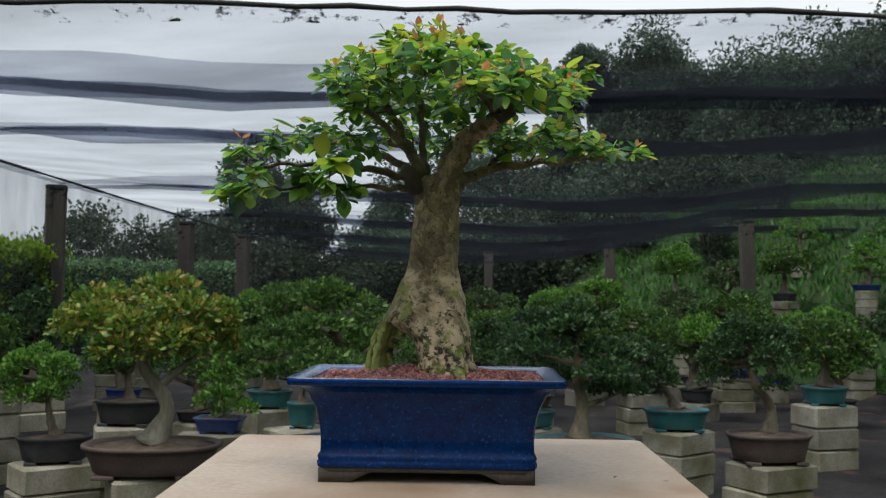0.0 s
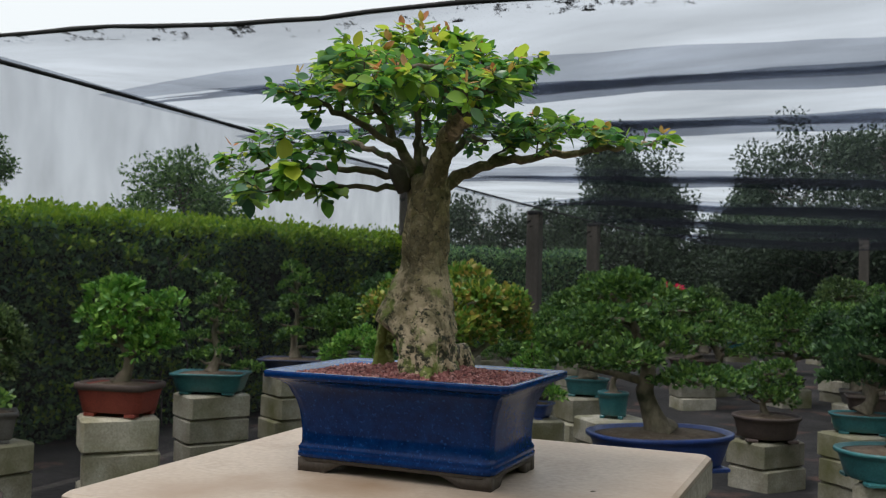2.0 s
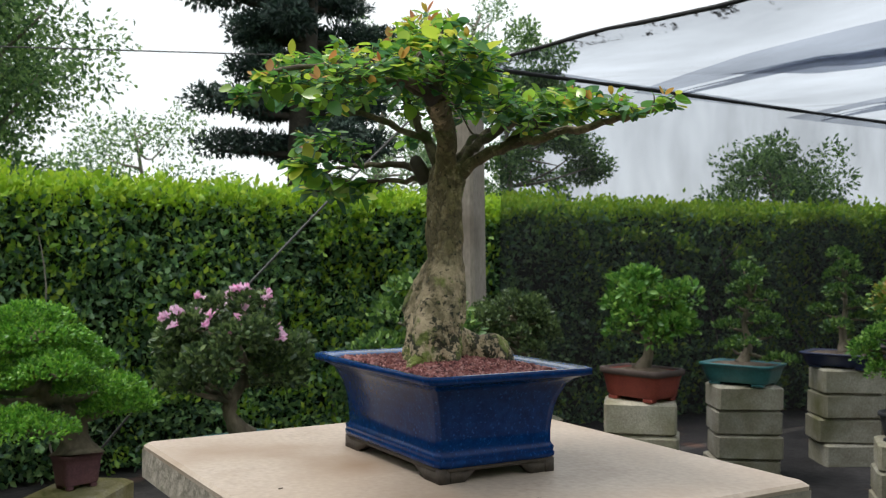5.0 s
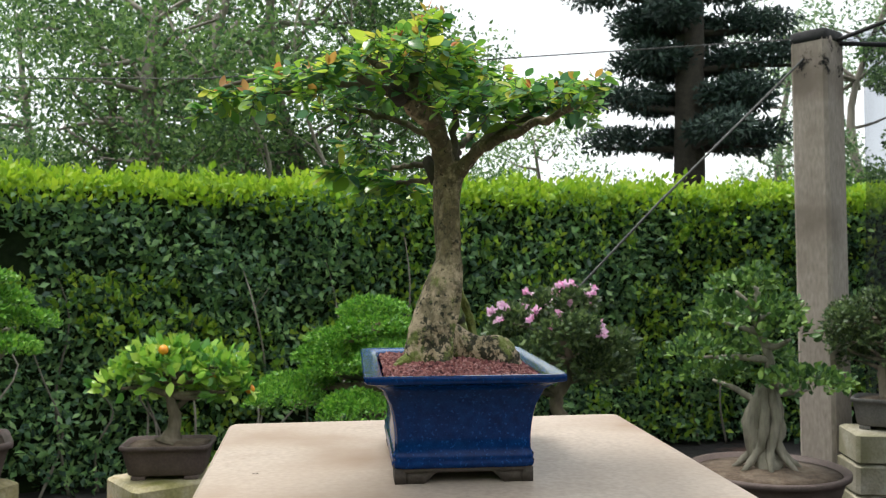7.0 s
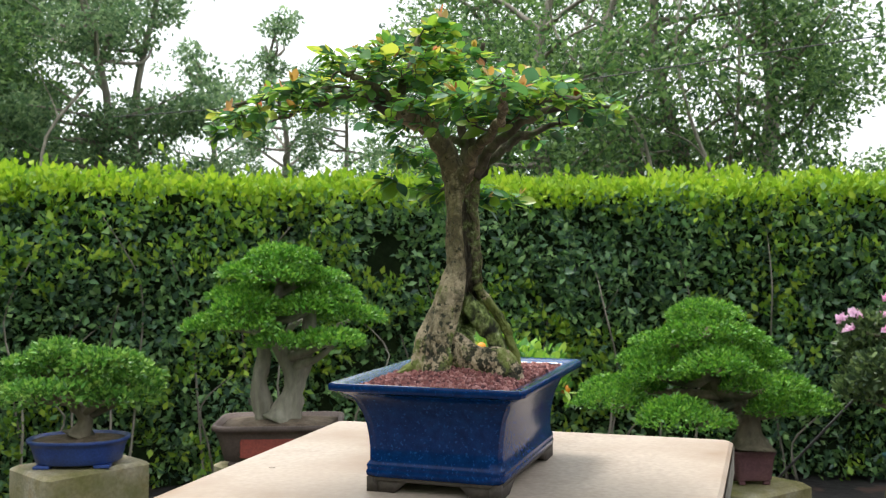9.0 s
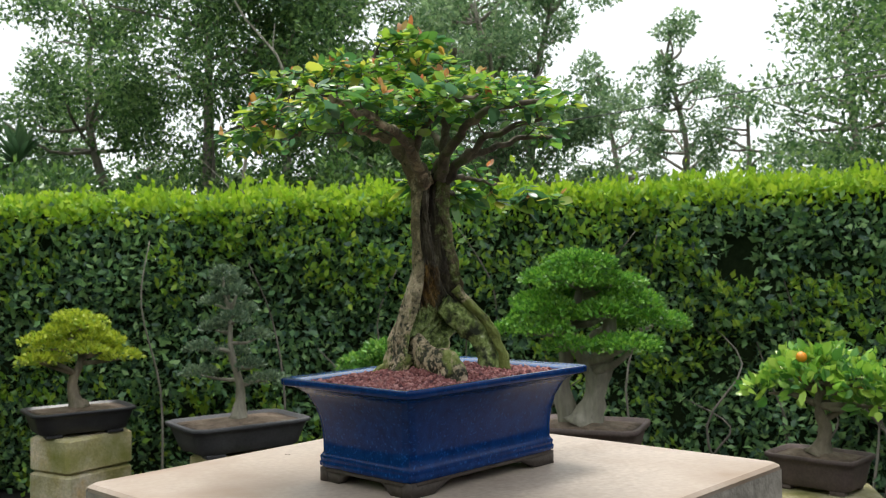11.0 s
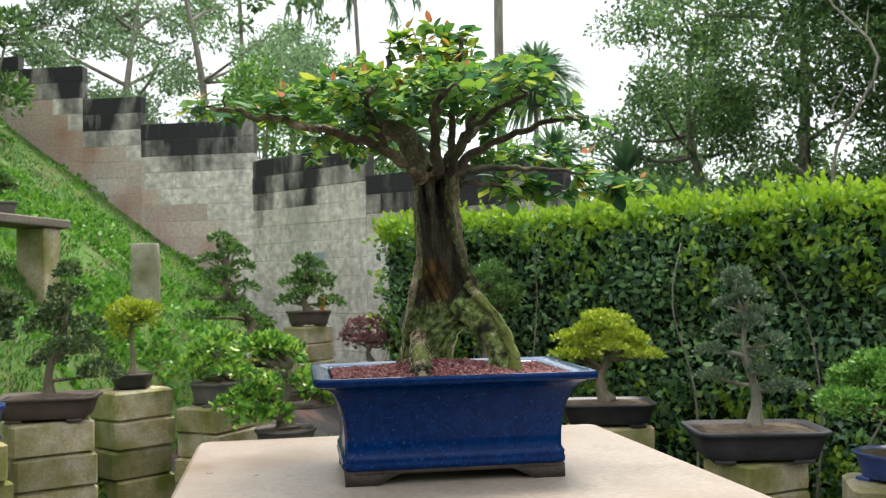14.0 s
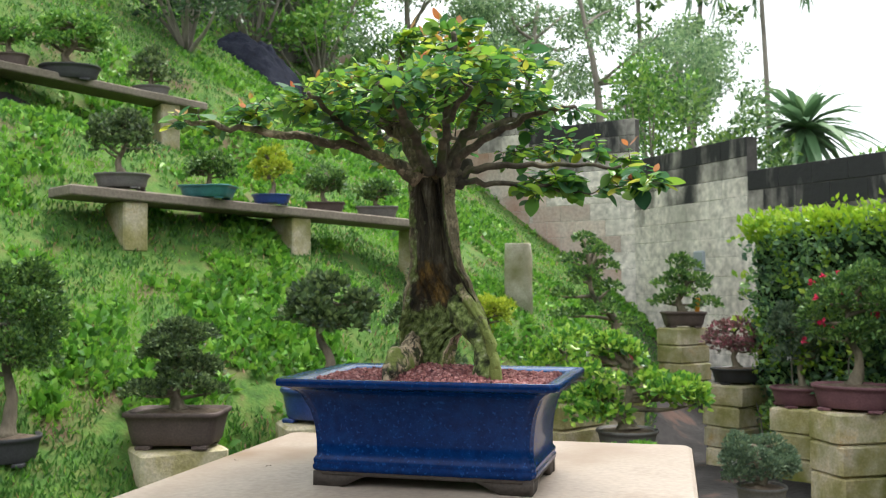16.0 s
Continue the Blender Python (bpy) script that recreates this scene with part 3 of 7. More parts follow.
for i in range(40):
    z = (TABLE - 0.04) * i / 39
    rings.append([(x * (1 + 0.02 * noise.noise((x * 40, y * 40, z * 40))), y * (1 + 0.02 * noise.noise((y * 40, z * 40, x * 40))), z) for x, y in outline(0.222, 0.222, 14, 72)])
ped.loft(rings)
part("pedestal", ped, M_PEDESTAL, table, "rough pebble-dash pedestal", smooth=False)

M_BLUE = material("cobalt_glaze", [(0.0006, 0.014, 0.078), (0.0009, 0.021, 0.108), (0.0018, 0.031, 0.140)], 90, 0.24, 0.10, 520, coat=0.13, stain=(0.006, 0.056, 0.22), stain_scale=330, cut=(0.60, 0.66), spec=0.1, tone=0.14)
M_RIM = material("rim_glaze", [(0.005, 0.034, 0.125), (0.018, 0.075, 0.23)], 60, 0.2, 0.04, 400, coat=0.35)
M_CLAY = material("bare_clay", [(0.040, 0.031, 0.026), (0.075, 0.060, 0.050)], 40, 0.85, 0.3, 300)
pot = root("bonsai_pot", pose(0, 0, TABLE), "rectangular cobalt-blue glazed bonsai pot with bare clay feet", "bonsai pot")
INSET = 0.0395
GROW = 1.018


def pot_outline(hx, z, n=7, cut=0.0075, step=0.0016):
    """Rectangle with softly cut, stepped-in corners."""
    hx = hx * GROW + 0.0022 * (z < 0.08)
    hy = hx - INSET
    out = []
    for qx, qy in ((1, -1), (1, 1), (-1, 1), (-1, -1)):
        c = [(hx - cut - step * 2, hy), (hx - cut, hy - step * 0.4), (hx - cut * 0.62, hy - cut * 0.14 - step), (hx - cut * 0.3, hy - cut * 0.3), (hx - cut * 0.14 - step, hy - cut * 0.62), (hx - step * 0.4, hy - cut), (hx, hy - cut - step * 2)]
        seq = c if qx * qy > 0 else c[::-1]
        if (qx, qy) in ((1, 1), (-1, -1)):
            seq = c[::-1]
        else:
            seq = c
        out.extend((x * qx, y * qy, z) for x, y in seq)
    return out


prof = [(0.0135, 0.0985), (0.0148, 0.1004), (0.0185, 0.1008), (0.0200, 0.0998), (0.0212, 0.1000), (0.0240, 0.1004), (0.0258, 0.0992), (0.0280, 0.0980), (0.0400, 0.0980), (0.0500, 0.0988), (0.0600, 0.1002), (0.0700, 0.1026), (0.0780, 0.1062), (0.0840, 0.1108), (0.0885, 0.1160), (0.0915, 0.1212), (0.0925, 0.1262), (0.0935, 0.1276), (0.0985, 0.1278), (0.0996, 0.1268)]
body = Build().loft([pot_outline(h, z) for z, h in prof], cap=False)
part("body", body, M_BLUE, pot)
lip = Build().loft([pot_outline(h, z) for z, h in ((0.0996, 0.1269), (0.1000, 0.1255), (0.0985, 0.1190), (0.0970, 0.1125), (0.0950, 0.1105), (0.0880, 0.1100))], cap=False)
part("rim", lip, M_RIM, pot, "worn lighter blue rim")
part("base", Build().loft([pot_outline(0.0965, 0.0096), pot_outline(0.0985, 0.0102), pot_outline(0.0990, 0.0136)]), M_CLAY, pot, "unglazed base")
for qx in (1, -1):
    for qy in (1, -1):
        ft = Build()
        X, Y = 0.1022 * qx, 0.0627 * qy
        for along, lx, ly in ((True, 0.058, 0.0102), (False, 0.0100, 0.042)):
            rings = []
            for k in range(15):
                q = k / 14
                low = 0.0 if q < 0.5 else 0.0042 * (0.5 - 0.5 * math.cos(math.pi * min(1.0, (q - 0.5) / 0.16)))
                low += 0.0082 * max(0.0, (q - 0.68) / 0.32) ** 0.7
                if along:
                    u = X - qx * lx * q
                    rings.append([(u, Y, low), (u, Y - qy * ly, low), (u, Y - qy * ly, 0.0132), (u, Y, 0.0132)])
                else:
                    u = Y - qy * (0.0104 + (ly - 0.0104) * q)
                    rings.append([(X - qx * 0.0006, u, low), (X - qx * lx, u, low), (X - qx * lx, u, 0.0132), (X - qx * 0.0006, u, 0.0132)])
            ft.loft(rings)
        part("foot", ft, M_CLAY, pot, "bare grey clay foot")

M_GRIT = leaf_material("lava_grit", [(0.06, 0.022, 0.018), (0.20, 0.075, 0.055), (0.30, 0.13, 0.095), (0.42, 0.24, 0.19), (0.12, 0.042, 0.034), (0.24, 0.09, 0.065)], 0.9, 0.0)
SOIL = 0.0955


def soil_z(x, y):
    d = math.hypot(x - 0.005, y * 1.2)
    return SOIL - 0.002 + 0.012 * math.exp(-(d / 0.068) ** 2) + 0.0012 * noise.noise((x * 60, y * 60, 3))


soil = Build()
for y in np.linspace(-0.0705, 0.0705, 40):
    for x in np.linspace(-0.1102, 0.1102, 56):
        soil.v.append((x, y, soil_z(x, y) - 0.002))
for j in range(39):
    for i in range(55):
        soil.f.append((j * 56 + i, j * 56 + i + 1, (j + 1) * 56 + i + 1, (j + 1) * 56 + i))
bed = root("grit_bed", pose(0, 0, TABLE), "reddish-brown lava grit filling the pot", "gravel", kind="stuff")
part("soil", soil, M_SOIL, bed)
hull = np.array([(0, 0, 1), (0.9, 0, 0.3), (0.25, 0.85, 0.25), (-0.75, 0.5, 0.3), (-0.7, -0.55, 0.2), (0.3, -0.9, 0.3), (0.5, 0.5, -0.7), (-0.6, 0.1, -0.8), (0.2, -0.6, -0.8)])
hf = [(0, 1, 2), (0, 2, 3), (0, 3, 4), (0, 4, 5), (0, 5, 1), (1, 6, 2), (2, 6, 7), (2, 7, 3), (3, 7, 4), (4, 7, 8), (4, 8, 5), (5, 8, 1), (1, 8, 6), (6, 8, 7)]
pg = np.random.default_rng(21)
peb = Build()
for _ in range(6500):
    x, y = pg.uniform(-0.109, 0.109), pg.uniform(-0.0695, 0.0695)
    s = pg.uniform(0.0014, 0.0030)
    q = Euler(pg.uniform(0, 6.28, 3)).to_matrix()
    k = len(peb.v)
    sc = np.array([s * pg.uniform(1, 1.5), s, s * pg.uniform(0.55, 0.9)])
    cz = soil_z(x, y) + pg.uniform(-0.001, 0.0012)
    pv = (hull * sc * pg.uniform(0.8, 1.2, (9, 1))) @ np.array(q).T + (x, y, cz)
    peb.v.extend(map(tuple, pv))
    peb.f.extend(tuple(k + i for i in f) for f in hf)
tagged(part("grit", peb, M_GRIT, bed, smooth=False), kind="stuff")

# ---- the bonsai ----
M_TRUNK = material("trunk_bark", [(0.12, 0.095, 0.052), (0.20, 0.158, 0.088), (0.29, 0.232, 0.142), (0.37, 0.305, 0.21)], 24, 0.8, 0.6, 130, stretch=(1, 1, 0.6))


def flaking_bark(m, moss_amount):
    """Adds irregular bark plates with dark cracks, and blotches of black and green moss."""
    n, l = m.node_tree.nodes, m.node_tree.links
    p = n["Principled BSDF"]
    out = p.inputs["Base Color"].links[0].from_socket
    tc = n.new("ShaderNodeTexCoord")
    warp = n.new("ShaderNodeTexNoise")
    warp.inputs["Scale"].default_value, warp.inputs["Detail"].default_value = 45, 4
    l.new(tc.outputs["Object"], warp.inputs["Vector"])
    mixv = n.new("ShaderNodeMix")
    mixv.data_type, mixv.blend_type = "RGBA", "ADD"
    mixv.inputs[0].default_value = 0.035
    l.new(tc.outputs["Object"], mixv.inputs[6])
    l.new(warp.outputs["Color"], mixv.inputs[7])
    mp = n.new("ShaderNodeMapping")
    mp.inputs["Scale"].default_value = (1, 1, 0.5)
    l.new(mixv.outputs[2], mp.inputs["Vector"])
    cell, edge = n.new("ShaderNodeTexVoronoi"), n.new("ShaderNodeTexVoronoi")
    edge.feature = "DISTANCE_TO_EDGE"
    for v in (cell, edge):
        v.inputs["Scale"].default_value = 74
        l.new(mp.outputs[0], v.inputs["Vector"])
    sep = n.new("ShaderNodeSeparateColor")
    l.new(cell.outputs["Color"], sep.inputs[0])
    tone = n.new("ShaderNodeMapRange")
    tone.inputs[3].default_value, tone.inputs[4].default_value = 0.62, 1.25
    l.new(sep.outputs[0], tone.inputs[0])
    mul = n.new("ShaderNodeMix")
    mul.data_type, mul.blend_type = "RGBA", "MULTIPLY"
    mul.inputs[0].default_value = 1.0
    l.new(out, mul.inputs[6])
    l.new(tone.outputs[0], mul.inputs[7])
    out = mul.outputs[2]

    def over(fac, colour, out):
        k = n.new("ShaderNodeMix")
        k.data_type = "RGBA"
        k.inputs[7].default_value = (*colour, 1)
        l.new(fac, k.inputs[0])
        l.new(out, k.inputs[6])
        return k.outputs[2]

    def blotch(scale, lo, hi, top, low=0.0, high=0.0, side=0.0):
        """Noise cut to blotches; thicker from height low to high down to the foot."""
        t = n.new("ShaderNodeTexNoise")
        t.inputs["Scale"].default_value, t.inputs["Detail"].default_value, t.inputs["Roughness"].default_value = scale, 8, 0.7
        l.new(tc.outputs["Object"], t.inputs["Vector"])
        src = t.outputs["Fac"]
        if high:
            sx = n.new("ShaderNodeSeparateXYZ")
            l.new(tc.outputs["Object"], sx.inputs[0])
            h = n.new("ShaderNodeMapRange")
            h.inputs[1].default_value, h.inputs[2].default_value, h.inputs[3].default_value, h.inputs[4].default_value = low, high, 0.11, -0.04
            l.new(sx.outputs[2], h.inputs[0])
            ad = n.new("ShaderNodeMath")
            l.new(src, ad.inputs[0])
            l.new(h.outputs[0], ad.inputs[1])
            src = ad.outputs[0]
        if side:
            w = n.new("ShaderNodeMapRange")
            w.inputs[1].default_value, w.inputs[2].default_value, w.inputs[3].default_value, w.inputs[4].default_value = -0.045, -0.005, side, 0.0
            l.new(sx.outputs[0], w.inputs[0])
            ad = n.new("ShaderNodeMath")
            l.new(src, ad.inputs[0])
            l.new(w.outputs[0], ad.inputs[1])
            src = ad.outputs[0]
        r = n.new("ShaderNodeMapRange")
        r.inputs[1].default_value, r.inputs[2].default_value, r.inputs[4].default_value = lo, hi, top
        l.new(src, r.inputs[0])
        return r.outputs[0]

    crack = n.new("ShaderNodeMapRange")
    crack.inputs[1].default_value, crack.inputs[2].default_value, crack.inputs[3].default_value, crack.inputs[4].default_value = 0.0, 0.10, 0.55, 0.0
    l.new(edge.outputs["Distance"], crack.inputs[0])
    out = over(crack.outputs[0], (0.07, 0.055, 0.035), out)
    out = over(blotch(30, 0.56, 0.66, 0.55), (0.14, 0.15, 0.06), out)
    out = over(blotch(240, 0.50, 0.62, 0.5), (0.075, 0.06, 0.035), out)
    out = over(blotch(330, 0.60, 0.64, 0.85), (0.022, 0.019, 0.012), out)
    out = over(blotch(170, 0.60, 0.66, 0.7), (0.46, 0.40, 0.29), out)
    out = over(blotch(30, 0.51, 0.59, 0.88, 0.11, 0.205), (0.54, 0.415, 0.285), out)
    out = over(blotch(130, 0.57 - moss_amount, 0.605 - moss_amount, 0.95, 0.105, 0.20), (0.020, 0.022, 0.012), out)
    out = over(blotch(32, 0.585 - 1.2 * moss_amount, 0.67 - 1.2 * moss_amount, 0.88, 0.10, 0.20, 0.12), (0.19, 0.23, 0.05), out)
    l.new(out, p.inputs["Base Color"])
    b = n.new("ShaderNodeBump")
    b.inputs["Strength"].default_value, b.inputs["Distance"].default_value = 1.0, 0.004
    add = n.new("ShaderNodeMath")
    l.new(edge.outputs["Distance"], add.inputs[0])
    l.new(sep.outputs[1], add.inputs[1])
    l.new(add.outputs[0], b.inputs["Height"])
    old = p.inputs["Normal"].links[0].from_socket
    l.new(old, b.inputs["Normal"])
    l.new(b.outputs[0], p.inputs["Normal"])


flaking_bark(M_TRUNK, 0.0)
M_ROOTLEG = material("mossy_root_bark", [(0.10, 0.085, 0.04), (0.17, 0.14, 0.065), (0.26, 0.22, 0.11)], 24, 0.85, 0.6, 130)
flaking_bark(M_ROOTLEG, 0.09)


def hollow_layers(m):
    """Rotten wood with the hollow's shade in its colour, rust and moss over the bark, by the weights in the mesh's zone
    layer.
    """
    n, l = m.node_tree.nodes, m.node_tree.links
    p = n["Principled BSDF"]
    out = p.inputs["Base Color"].links[0].from_socket
    tc, zone, sep = n.new("ShaderNodeTexCoord"), n.new("ShaderNodeAttribute"), n.new("ShaderNodeSeparateColor")
    zone.attribute_name = "zone"
    l.new(zone.outputs["Color"], sep.inputs[0])

    def grain(scale, squeeze, stops):
        mp, t, r = n.new("ShaderNodeMapping"), n.new("ShaderNodeTexNoise"), n.new("ShaderNodeValToRGB")
        mp.inputs["Scale"].default_value = (1, 1, squeeze)
        t.inputs["Scale"].default_value, t.inputs["Detail"].default_value, t.inputs["Roughness"].default_value = scale, 9, 0.72
        l.new(tc.outputs["Object"], mp.inputs["Vector"])
        l.new(mp.outputs[0], t.inputs["Vector"])
        l.new(t.outputs["Fac"], r.inputs[0])
        e = r.color_ramp.elements
        while len(e) < len(stops):
            e.new(0.5)
        for i, c in enumerate(stops):
            e[i].position, e[i].color = 0.34 + 0.34 * i / (len(stops) - 1), (*c, 1)
        return r.outputs[0]

    def layer(weight, scale, spread, colour, out):
        """Lays colour over where the weight, roughened by noise, passes a half."""
        t, ad, r, k = n.new("ShaderNodeTexNoise"), n.new("ShaderNodeMath"), n.new("ShaderNodeMapRange"), n.new("ShaderNodeMix")
        t.inputs["Scale"].default_value, t.inputs["Detail"].default_value, t.inputs["Roughness"].default_value = scale, 7, 0.7
        l.new(tc.outputs["Object"], t.inputs["Vector"])
        ad.operation = "MULTIPLY_ADD"
        ad.inputs[1].default_value = spread
        l.new(t.outputs["Fac"], ad.inputs[0])
        l.new(weight, ad.inputs[2])
        r.inputs[1].default_value, r.inputs[2].default_value = 0.42 + 0.5 * spread, 0.62 + 0.5 * spread
        l.new(ad.outputs[0], r.inputs[0])
        k.data_type = "RGBA"
        l.new(r.outputs[0], k.inputs[0])
        l.new(out, k.inputs[6])
        l.new(colour, k.inputs[7])
        return k.outputs[2]

    # old wood grain, its ramp darkened for the shade deep in the hollow
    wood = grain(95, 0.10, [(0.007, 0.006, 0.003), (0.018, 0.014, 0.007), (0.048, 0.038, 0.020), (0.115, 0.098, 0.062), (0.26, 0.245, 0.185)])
    rust = grain(80, 0.35, [(0.010, 0.007, 0.003), (0.032, 0.020, 0.006), (0.10, 0.056, 0.010), (0.26, 0.155, 0.03)])
    moss = grain(150, 1.0, [(0.016, 0.020, 0.008), (0.060, 0.085, 0.020), (0.155, 0.205, 0.05), (0.27, 0.32, 0.12), (0.46, 0.50, 0.36)])
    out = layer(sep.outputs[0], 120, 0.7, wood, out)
    out = layer(sep.outputs[2], 90, 1.3, rust, out)
    out = layer(sep.outputs[1], 75, 1.5, moss, out)
    l.new(out, p.inputs["Base Color"])


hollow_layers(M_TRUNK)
M_BOUGH = material("bough_bark", [(0.033, 0.027, 0.0195), (0.0975, 0.0795, 0.054), (0.21, 0.173, 0.112)], 50, 0.85, 0.7, 220, stain=(0.07, 0.085, 0.03), stain_scale=60, cut=(0.55, 0.63))
M_TWIG = material("twig_bark", [(0.035, 0.028, 0.02), (0.09, 0.07, 0.05)], 60, 0.85, 0.4, 300)
M_MOSS = material("moss", [(0.02, 0.025, 0.010), (0.085, 0.115, 0.028), (0.20, 0.26, 0.07), (0.34, 0.39, 0.16), (0.46, 0.48, 0.34)], 110, 0.95, 0.9, 420, tone=0.4, stain=(0.018, 0.022, 0.009), stain_scale=85, cut=(0.46, 0.62))
bonsai = root("bonsai", pose(0, 0, TABLE), "old bonsai with a thick hollow trunk and domed small-leaved crown", "bonsai")

SECTION = [  # z, x from, x to, y from, y to, depth of the hollow, its width
    (0.088, -0.010, 0.041, -0.052, 0.020, 0.5, 0.80), (0.104, -0.009, 0.038, -0.049, 0.020, 0.7, 0.95), (0.118, -0.010, 0.037, -0.047, 0.021, 0.85, 1.0), (0.132, -0.016, 0.038, -0.044, 0.022, 0.9, 1.05),
    (0.142, -0.030, 0.037, -0.041, 0.022, 0.92, 1.05), (0.150, -0.045, 0.036, -0.038, 0.022, 0.94, 1.05), (0.160, -0.044, 0.034, -0.034, 0.022, 0.95, 1.05), (0.175, -0.037, 0.031, -0.028, 0.020, 0.95, 1.0), (0.190, -0.031, 0.028, -0.0215, 0.0175, 0.95, 0.92),
    (0.202, -0.025, 0.026, -0.0165, 0.015, 0.95, 0.85), (0.230, -0.021, 0.025, -0.018, 0.013, 0.95, 0.8), (0.258, -0.018, 0.0255, -0.018, 0.0125, 0.95, 0.76), (0.278, -0.017, 0.026, -0.017, 0.014, 0.95, 0.70),
    (0.290, -0.016, 0.025, -0.016, 0.015, 0.9, 0.60), (0.298, -0.011, 0.020, -0.012, 0.012, 0.7, 0.5),
]
SIDES = 168


def trunk_form():
    """The rings of the trunk and, for each corner, the weights of wood, moss and rust."""
    z = [s[0] for s in SECTION]
    rings, zone = [], []
    for zz in np.linspace(0.088, 0.298, 175):
        x0, x1, y0, y1, hol, wid = (float(np.interp(zz, z, [s[i] for s in SECTION])) for i in range(1, 7))
        x1 += 0.0022
        cx, cy, hx, hy = (x0 + x1) / 2, (y0 + y1) / 2, (x1 - x0) / 2, (y1 - y0) / 2
        low = min(1.0, max(0.0, (0.165 - zz) / 0.06))
        r = []
        for j in range(SIDES):
            a = 2 * math.pi * j / SIDES
            ca, sa = math.cos(a), math.sin(a)
            k = (abs(ca) ** 2.4 + abs(sa) ** 2.4) ** (-1 / 2.4)
            mid = 1.5 + 0.15 * math.sin(zz * 42 + 0.6)
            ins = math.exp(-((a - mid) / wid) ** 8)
            p = Vector((cx + hx * ca * k, cy + hy * sa * k * (1 - hol * 1.30 * ins), zz))
            d = Vector((ca, sa, 0))
            w = 0.0030 * noise.noise(Vector((ca * 1.9, sa * 1.9, zz * 22))) + 0.0018 * noise.noise(Vector((p.x * 120, p.y * 120, p.z * 60))) + 0.0007 * noise.noise(Vector((p.x * 380, p.y * 380, p.z * 260)))
            w -= 0.0022 * abs(noise.noise(Vector((ca * 4.2, sa * 4.2, zz * 6))))
            w += low * (1 - ins) * (0.0050 * noise.noise(Vector((ca * 2.6 + 5, sa * 2.6, zz * 12))) + 0.0022 * noise.noise(Vector((p.x * 150, p.y * 150, p.z * 120 + 4))))
            turn = a + 0.30 * math.sin(zz * 30) + 0.12 * math.sin(zz * 71)
            ridge = 1 - 2 * abs(noise.noise(Vector((turn * 2.7, zz * 7, 7))))
            fine = 1 - 2 * abs(noise.noise(Vector((turn * 8.5, zz * 16, 3))))
            w += ins * (0.0085 * (ridge - 0.55) + 0.0032 * (fine - 0.5))
            lip = math.exp(-((abs(a - mid) - wid * 1.02) / 0.16) ** 2)
            w += 0.0018 * lip * (zz > 0.14)
            p = p + d * w
            r.append(tuple(p))
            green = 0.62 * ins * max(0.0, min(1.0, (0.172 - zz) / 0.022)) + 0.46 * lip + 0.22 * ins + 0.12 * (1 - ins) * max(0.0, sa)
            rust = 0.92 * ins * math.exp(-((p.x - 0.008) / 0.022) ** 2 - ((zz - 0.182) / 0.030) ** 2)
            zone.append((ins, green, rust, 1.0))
        rings.append(r)
    return rings, zone


trunk_loops, trunk_zone = trunk_form()
trunk = part("trunk", Build().loft(trunk_loops), M_TRUNK, bonsai, "flaking tan and grey bark over a hollow mossy back, its wood coloured dark as in shade")
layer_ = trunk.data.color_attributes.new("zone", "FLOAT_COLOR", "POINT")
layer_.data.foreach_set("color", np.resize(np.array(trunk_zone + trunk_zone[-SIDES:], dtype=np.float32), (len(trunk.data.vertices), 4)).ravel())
ROOTS = [
    ([(-0.022, 0.004, 0.182), (-0.035, 0.011, 0.166), (-0.048, 0.020, 0.149), (-0.058, 0.027, 0.132), (-0.0630, 0.031, 0.112), (-0.064, 0.033, 0.086)], [0.0046, 0.0048, 0.0045, 0.0042, 0.0044, 0.0065], M_ROOTLEG),
    ([(-0.034, 0.000, 0.164), (-0.043, 0.006, 0.146), (-0.051, 0.013, 0.122), (-0.055, 0.018, 0.086)], [0.008, 0.0075, 0.0065, 0.009], M_ROOTLEG),
    ([(0.024, -0.008, 0.126), (0.026, 0.008, 0.116), (0.028, 0.022, 0.111), (0.030, 0.035, 0.110), (0.031, 0.045, 0.105), (0.031, 0.051, 0.094), (0.031, 0.052, 0.082)], [0.014, 0.0150, 0.0160, 0.0170, 0.0160, 0.0135, 0.0115], M_TRUNK),
    ([(0.022, -0.004, 0.118), (0.026, 0.013, 0.112), (0.028, 0.027, 0.104), (0.029, 0.036, 0.094)], [0.0150, 0.0120, 0.0090, 0.0065], M_TRUNK),
    ([(0.018, -0.030, 0.118), (0.025, -0.042, 0.106), (0.031, -0.053, 0.099), (0.036, -0.061, 0.094)], [0.009, 0.007, 0.005, 0.003], M_ROOTLEG),
    ([(0.030, -0.010, 0.116), (0.040, -0.014, 0.104), (0.045, -0.016, 0.088)], [0.009, 0.008, 0.007], M_TRUNK),
]
